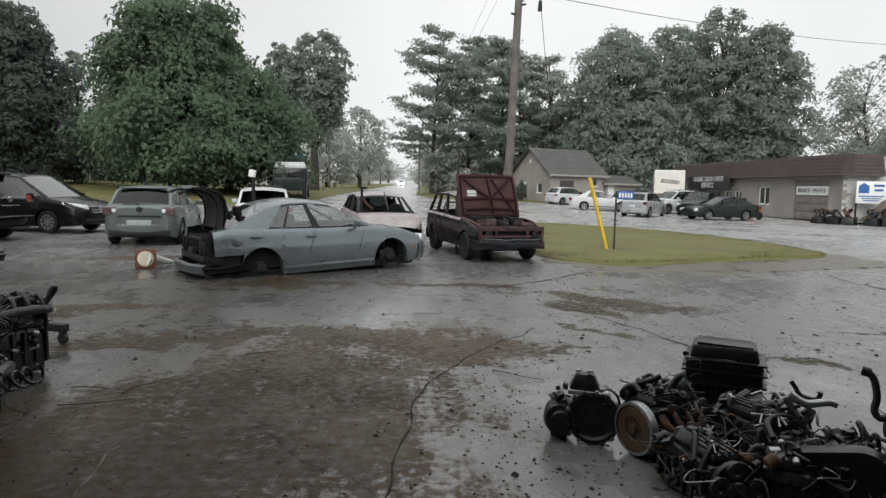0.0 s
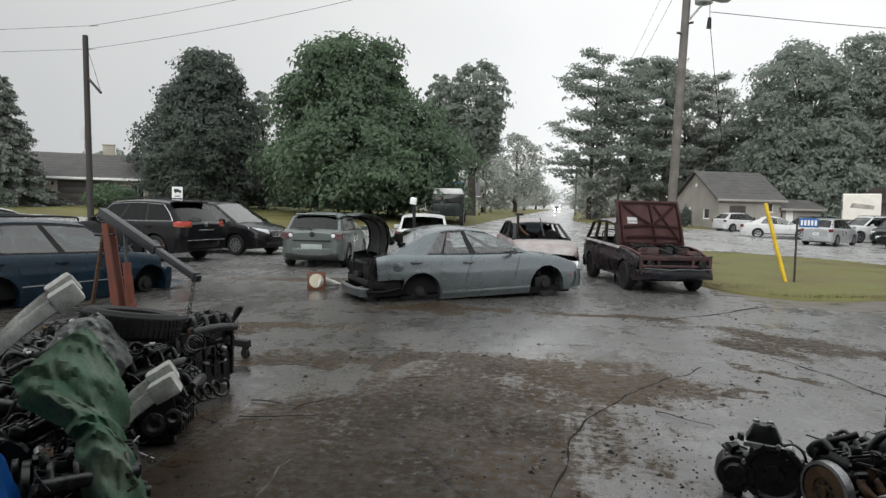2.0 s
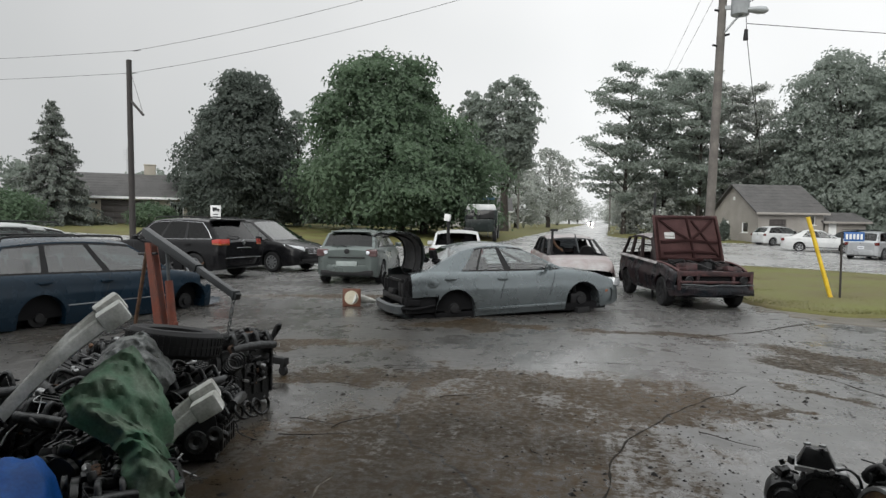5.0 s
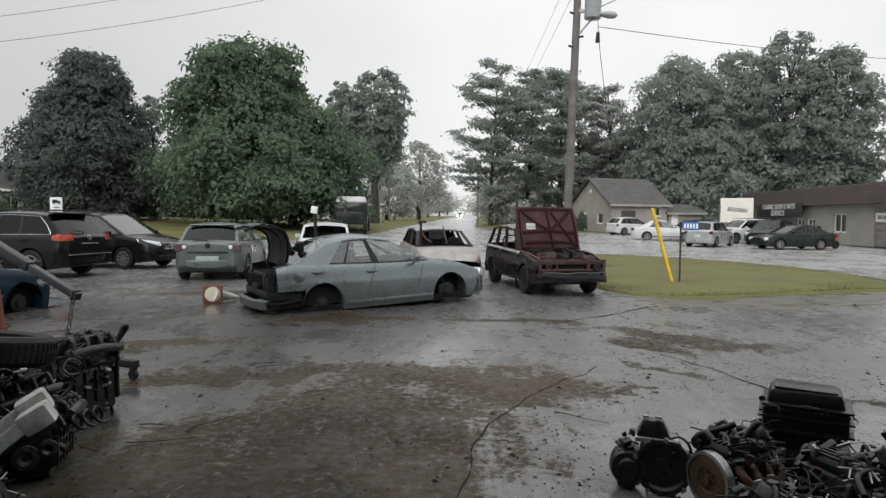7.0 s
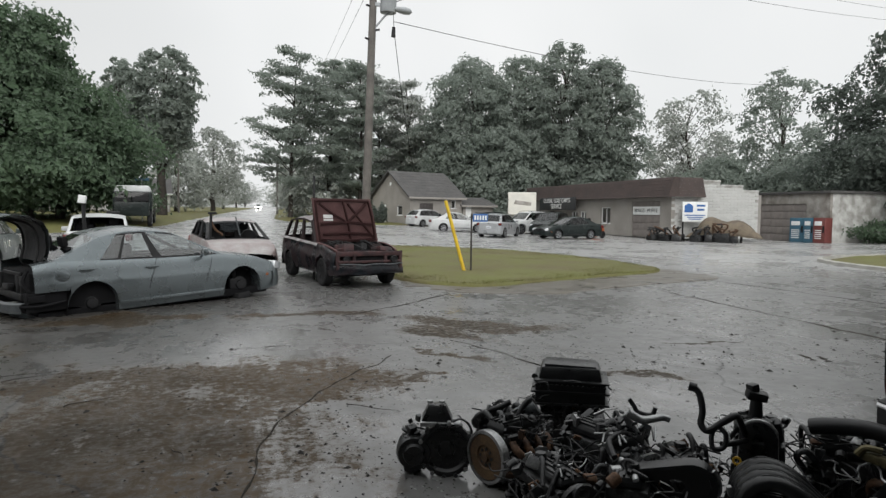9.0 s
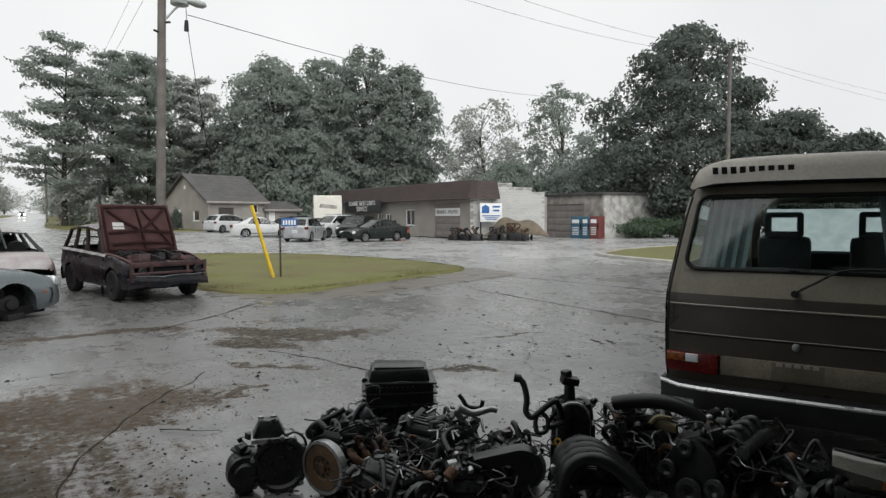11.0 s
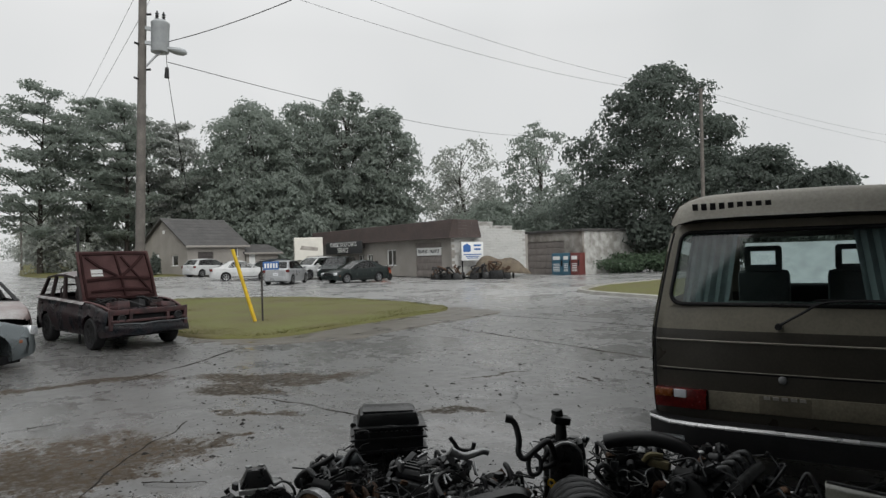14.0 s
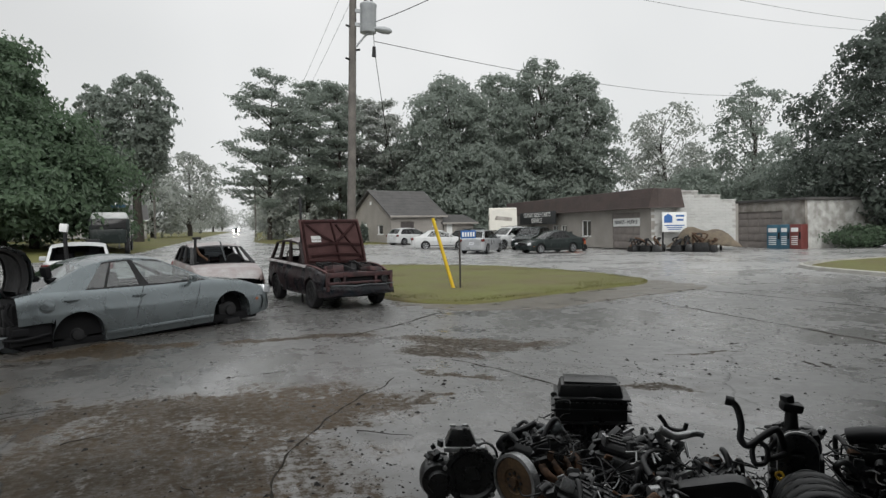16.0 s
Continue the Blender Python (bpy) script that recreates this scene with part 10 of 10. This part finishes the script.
def scrap_row():
    """Loose machinery and a brown covered heap beside the white wall."""
    rnd = random.Random(31)
    for k, (az, d) in enumerate(((34.3, 46.0), (35.1, 45.6), (36.0, 45.8), (37.6, 46.0), (38.4, 46.2), (39.4, 46.4), (40.3, 46.8))):
        x, y, z = polar(az, d)
        root = thing("scrap_machine", pose(x, y, z, 0, 0, rnd.uniform(0, 180)), "dark rusting scrap machinery beside the white wall", "scrap metal", "scrap beside the wall")
        bm = bmesh.new()
        h = rnd.uniform(0.6, 1.15)
        box(bm, (rnd.uniform(0.8, 1.5), rnd.uniform(0.5, 0.8), h * 0.6), (0, 0, h * 0.3), bevel=0.06, taper=0.85)
        part("frame", bm, M_CAST, root)
        for j in range(5):
            bm = bmesh.new()
            tube(bm, [(rnd.uniform(-0.6, 0.6), rnd.uniform(-0.3, 0.3), h * 0.5), (rnd.uniform(-0.6, 0.6), rnd.uniform(-0.3, 0.3), h * 1.1), (rnd.uniform(-0.7, 0.7), rnd.uniform(-0.3, 0.3), h * rnd.uniform(0.5, 1.3))], 0.05, 6)
            part("bar", bm, rnd.choice([M_CAST, M_RUST, M_TRIM]), root)
        wheel(root, 0.5, -0.4, 0.24, 0.12, flip=-1, rim=M_TRIM)
    x, y, z = polar(39.6, 47.6)
    drape("brown_tarpaulin", pose(x, y, z + 0.7, 0, 0, -40), 4.6, 2.2, [(-0.9, 0, 0.9, 0.6), (0.8, 0.1, 0.75, 0.7)], mat("brown_canvas", (0.33, 0.27, 0.20), 0.7, scale=2, vary=0.35), "brown canvas heaped over scrap by the wall", 12, 0.8, 36, 24)


scrap_row()


def kerb():
    pts = rounded([(19.2, 17.2), (21.2, 20.2), (26.0, 22.0), (45.0, 24.0), (60.0, 18.0), (50, 2), (26, 3), (18.2, 11.5)])
    bm = bmesh.new()
    rows = []
    for i, p in enumerate(pts):
        a, b = pts[i - 1], pts[(i + 1) % len(pts)]
        dx, dy = b[0] - a[0], b[1] - a[1]
        n = math.hypot(dx, dy)
        nx, ny = -dy / n, dx / n
        z = gz(*p)
        rows.append([(p[0] + nx * u, p[1] + ny * u, z + v) for u, v in ((0.35, -0.02), (0.32, 0.11), (0.17, 0.13), (0.15, -0.02))])
    grid(bm, rows + rows[:1])
    solo("kerb", bm, mat("pale_kerb_concrete", (0.38, 0.37, 0.34), 0.7, scale=2, vary=0.25), Matrix(), "pale concrete kerb round the clipped grass", "kerb", kind="structure")


kerb()


def far_car():
    """The car that comes along the wet road with its headlamps lit."""
    x, y, z = polar(0.2, 210)
    c = car("approaching_car", at(x, y, -90), "dark car on the far road with headlamps lit", "car", spec(SEDAN, skip=("headlamp",)), P_GREENBLK)
    lit = emit_mat("lit_headlamp", (1.0, 0.95, 0.82), 70.0)
    for s in (-1, 1):
        # lens made too large, so its shape stands in for glare
        bm = bmesh.new()
        lathe(bm, [(0.01, 0.03), (0.24, 0.025), (0.25, 0.0), (0.16, -0.05)], 16, pose(2.27, s * 0.60, 0.70, 0, 0, -90))
        part("headlamp", bm, lit, c, "lit headlamp, oversized to stand in for glare")


far_car()


def roadside_truck():
    x, y, z = polar(-9.2, 46.5)
    root = thing("parked_truck", pose(x, y, z, 0, 0, -84), "dark parked truck with a white wind deflector", "truck")
    bm = bmesh.new()
    box(bm, (1.8, 2.3, 1.5), (0, 0, 1.45), bevel=0.15)
    box(bm, (1.0, 2.0, 0.9), (1.3, 0, 1.1), bevel=0.12)
    part("cab", bm, P_GREENBLK, root)
    bm = bmesh.new()
    box(bm, (0.04, 1.9, 0.62), (0.93, 0, 1.86), (0, -8, 0), bevel=0.03)
    part("windscreen", bm, M_GLASS_TINT, root)
    bm = bmesh.new()
    box(bm, (1.5, 2.2, 0.42), (-0.1, 0, 2.4), bevel=0.12, taper=0.85)
    part("deflector", bm, P_WHITE, root, "white roof deflector")
    bm = bmesh.new()
    box(bm, (5.0, 2.4, 0.3), (-3.4, 0, 1.0), bevel=0.03)
    part("flat_bed", bm, M_TRIM, root)
    for wx in (1.1, -3.6, -4.8):
        for s in (-1, 1):
            wheel(root, wx, s * 1.0, 0.48, 0.28, flip=s, rim=M_STEEL)
    px, py, pz = polar(-8.6, 50)
    st = thing("street_sign", pose(px, py, pz, 0, 0, 8), "small blue-grey street sign on a thin post", "sign")
    bm = bmesh.new()
    rod(bm, (0, 0, 0), (0, 0, 3.1), 0.035, seg=8)
    part("post", bm, M_STEEL, st)
    bm = bmesh.new()
    box(bm, (0.95, 0.03, 0.2), (0, 0, 3.1), bevel=0.006)
    part("plate", bm, M_VEND_BLUE, st)


roadside_truck()


def marker_post():
    root = thing("white_topped_post", pose(-2.95, 13.75, 0), "dark post with a small white box on top", "post")
    bm = bmesh.new()
    tube(bm, [(0.05, 0, 0), (0.03, 0, 0.9), (0.0, 0, 1.45), (0, 0, 1.72)], 0.035, 8)
    part("post", bm, M_TRIM, root)
    bm = bmesh.new()
    box(bm, (0.13, 0.11, 0.15), (-0.02, 0, 1.80), (0, 8, 0), bevel=0.012)
    part("white_box", bm, M_WHITE_SIGN, root)
    root = thing("steel_bar", pose(1.50, 15.6, 0), "dark upright steel bar rising behind the bonnet", "post")
    bm = bmesh.new()
    box(bm, (0.05, 0.05, 2.45), (0, 0, 1.225), bevel=0.006)
    part("bar", bm, M_TRIM, root)


marker_post()


M_CRACK = mat("crack_silt", (0.042, 0.038, 0.033), 0.9, scale=6, vary=0.4, spec=0.05)


def crack(name, pts, w, material=M_CRACK, label="dark silted crack in the pavement"):
    """An open crack in the pavement with crumbled, uneven lips."""
    bm = bmesh.new()
    rows = []
    rnd = random.Random(len(pts))
    for i in range(len(pts) - 1):
        for k in range(9):
            t = k / 9
            x, y = pts[i][0] + (pts[i + 1][0] - pts[i][0]) * t, pts[i][1] + (pts[i + 1][1] - pts[i][1]) * t
            x += 0.07 * noise.noise(Vector((x * 2.5, y * 2.5, 4)))
            y += 0.07 * noise.noise(Vector((x * 2.5, y * 2.5, 9)))
            ww = w * rnd.uniform(0.1, 0.9)
            dx, dy = pts[i + 1][0] - pts[i][0], pts[i + 1][1] - pts[i][1]
            n = math.hypot(dx, dy)
            nx, ny = -dy / n, dx / n
            rows.append([(x + nx * ww * u, y + ny * ww * u, z) for u, z in ((-1.6, 0.001), (-1, 0.004), (0, 0.003), (1, 0.004), (1.6, 0.001))])
    grid(bm, rows)
    solo(name, bm, material, Matrix(), label, "crack", "pavement cracks", "structure", angle=60)


crack("pavement_crack", [(-0.02, 2.6), (0.06, 3.3), (0.11, 3.86), (0.24, 4.75), (0.42, 5.3), (0.92, 6.22), (1.3, 6.7), (1.7, 7.3)], 0.009)
crack("pavement_crack", [(1.5, 10.2), (1.95, 10.5), (2.7, 11.2), (4.05, 12.6)], 0.030)
crack("pavement_crack", [(2.6, 7.9), (2.9, 7.3), (3.15, 6.35), (3.3, 5.9)], 0.016)
crack("pavement_crack", [(11.15, 14.3), (11.4, 12.4), (11.7, 9.4), (12.2, 6.5)], 0.03)
crack("pavement_crack", [(8.6, 12.1), (8.5, 10.0), (8.35, 6.7), (8.3, 5.0)], 0.03)
for dx in (0.0, 0.16):
    crack("pavement_mark", [(6.30 + dx, 5.90 - dx * 0.6), (6.42 + dx, 6.20 - dx * 0.6)], 0.03)

crack("pavement_scrape", [(-1.55, 3.15), (-1.57, 3.40), (-1.60, 3.70), (-1.57, 3.88)], 0.007, mat("scraped_concrete", (0.17, 0.155, 0.13), 0.8, scale=20, vary=0.5, spec=0.2), "pale scrape scratched into the silt")
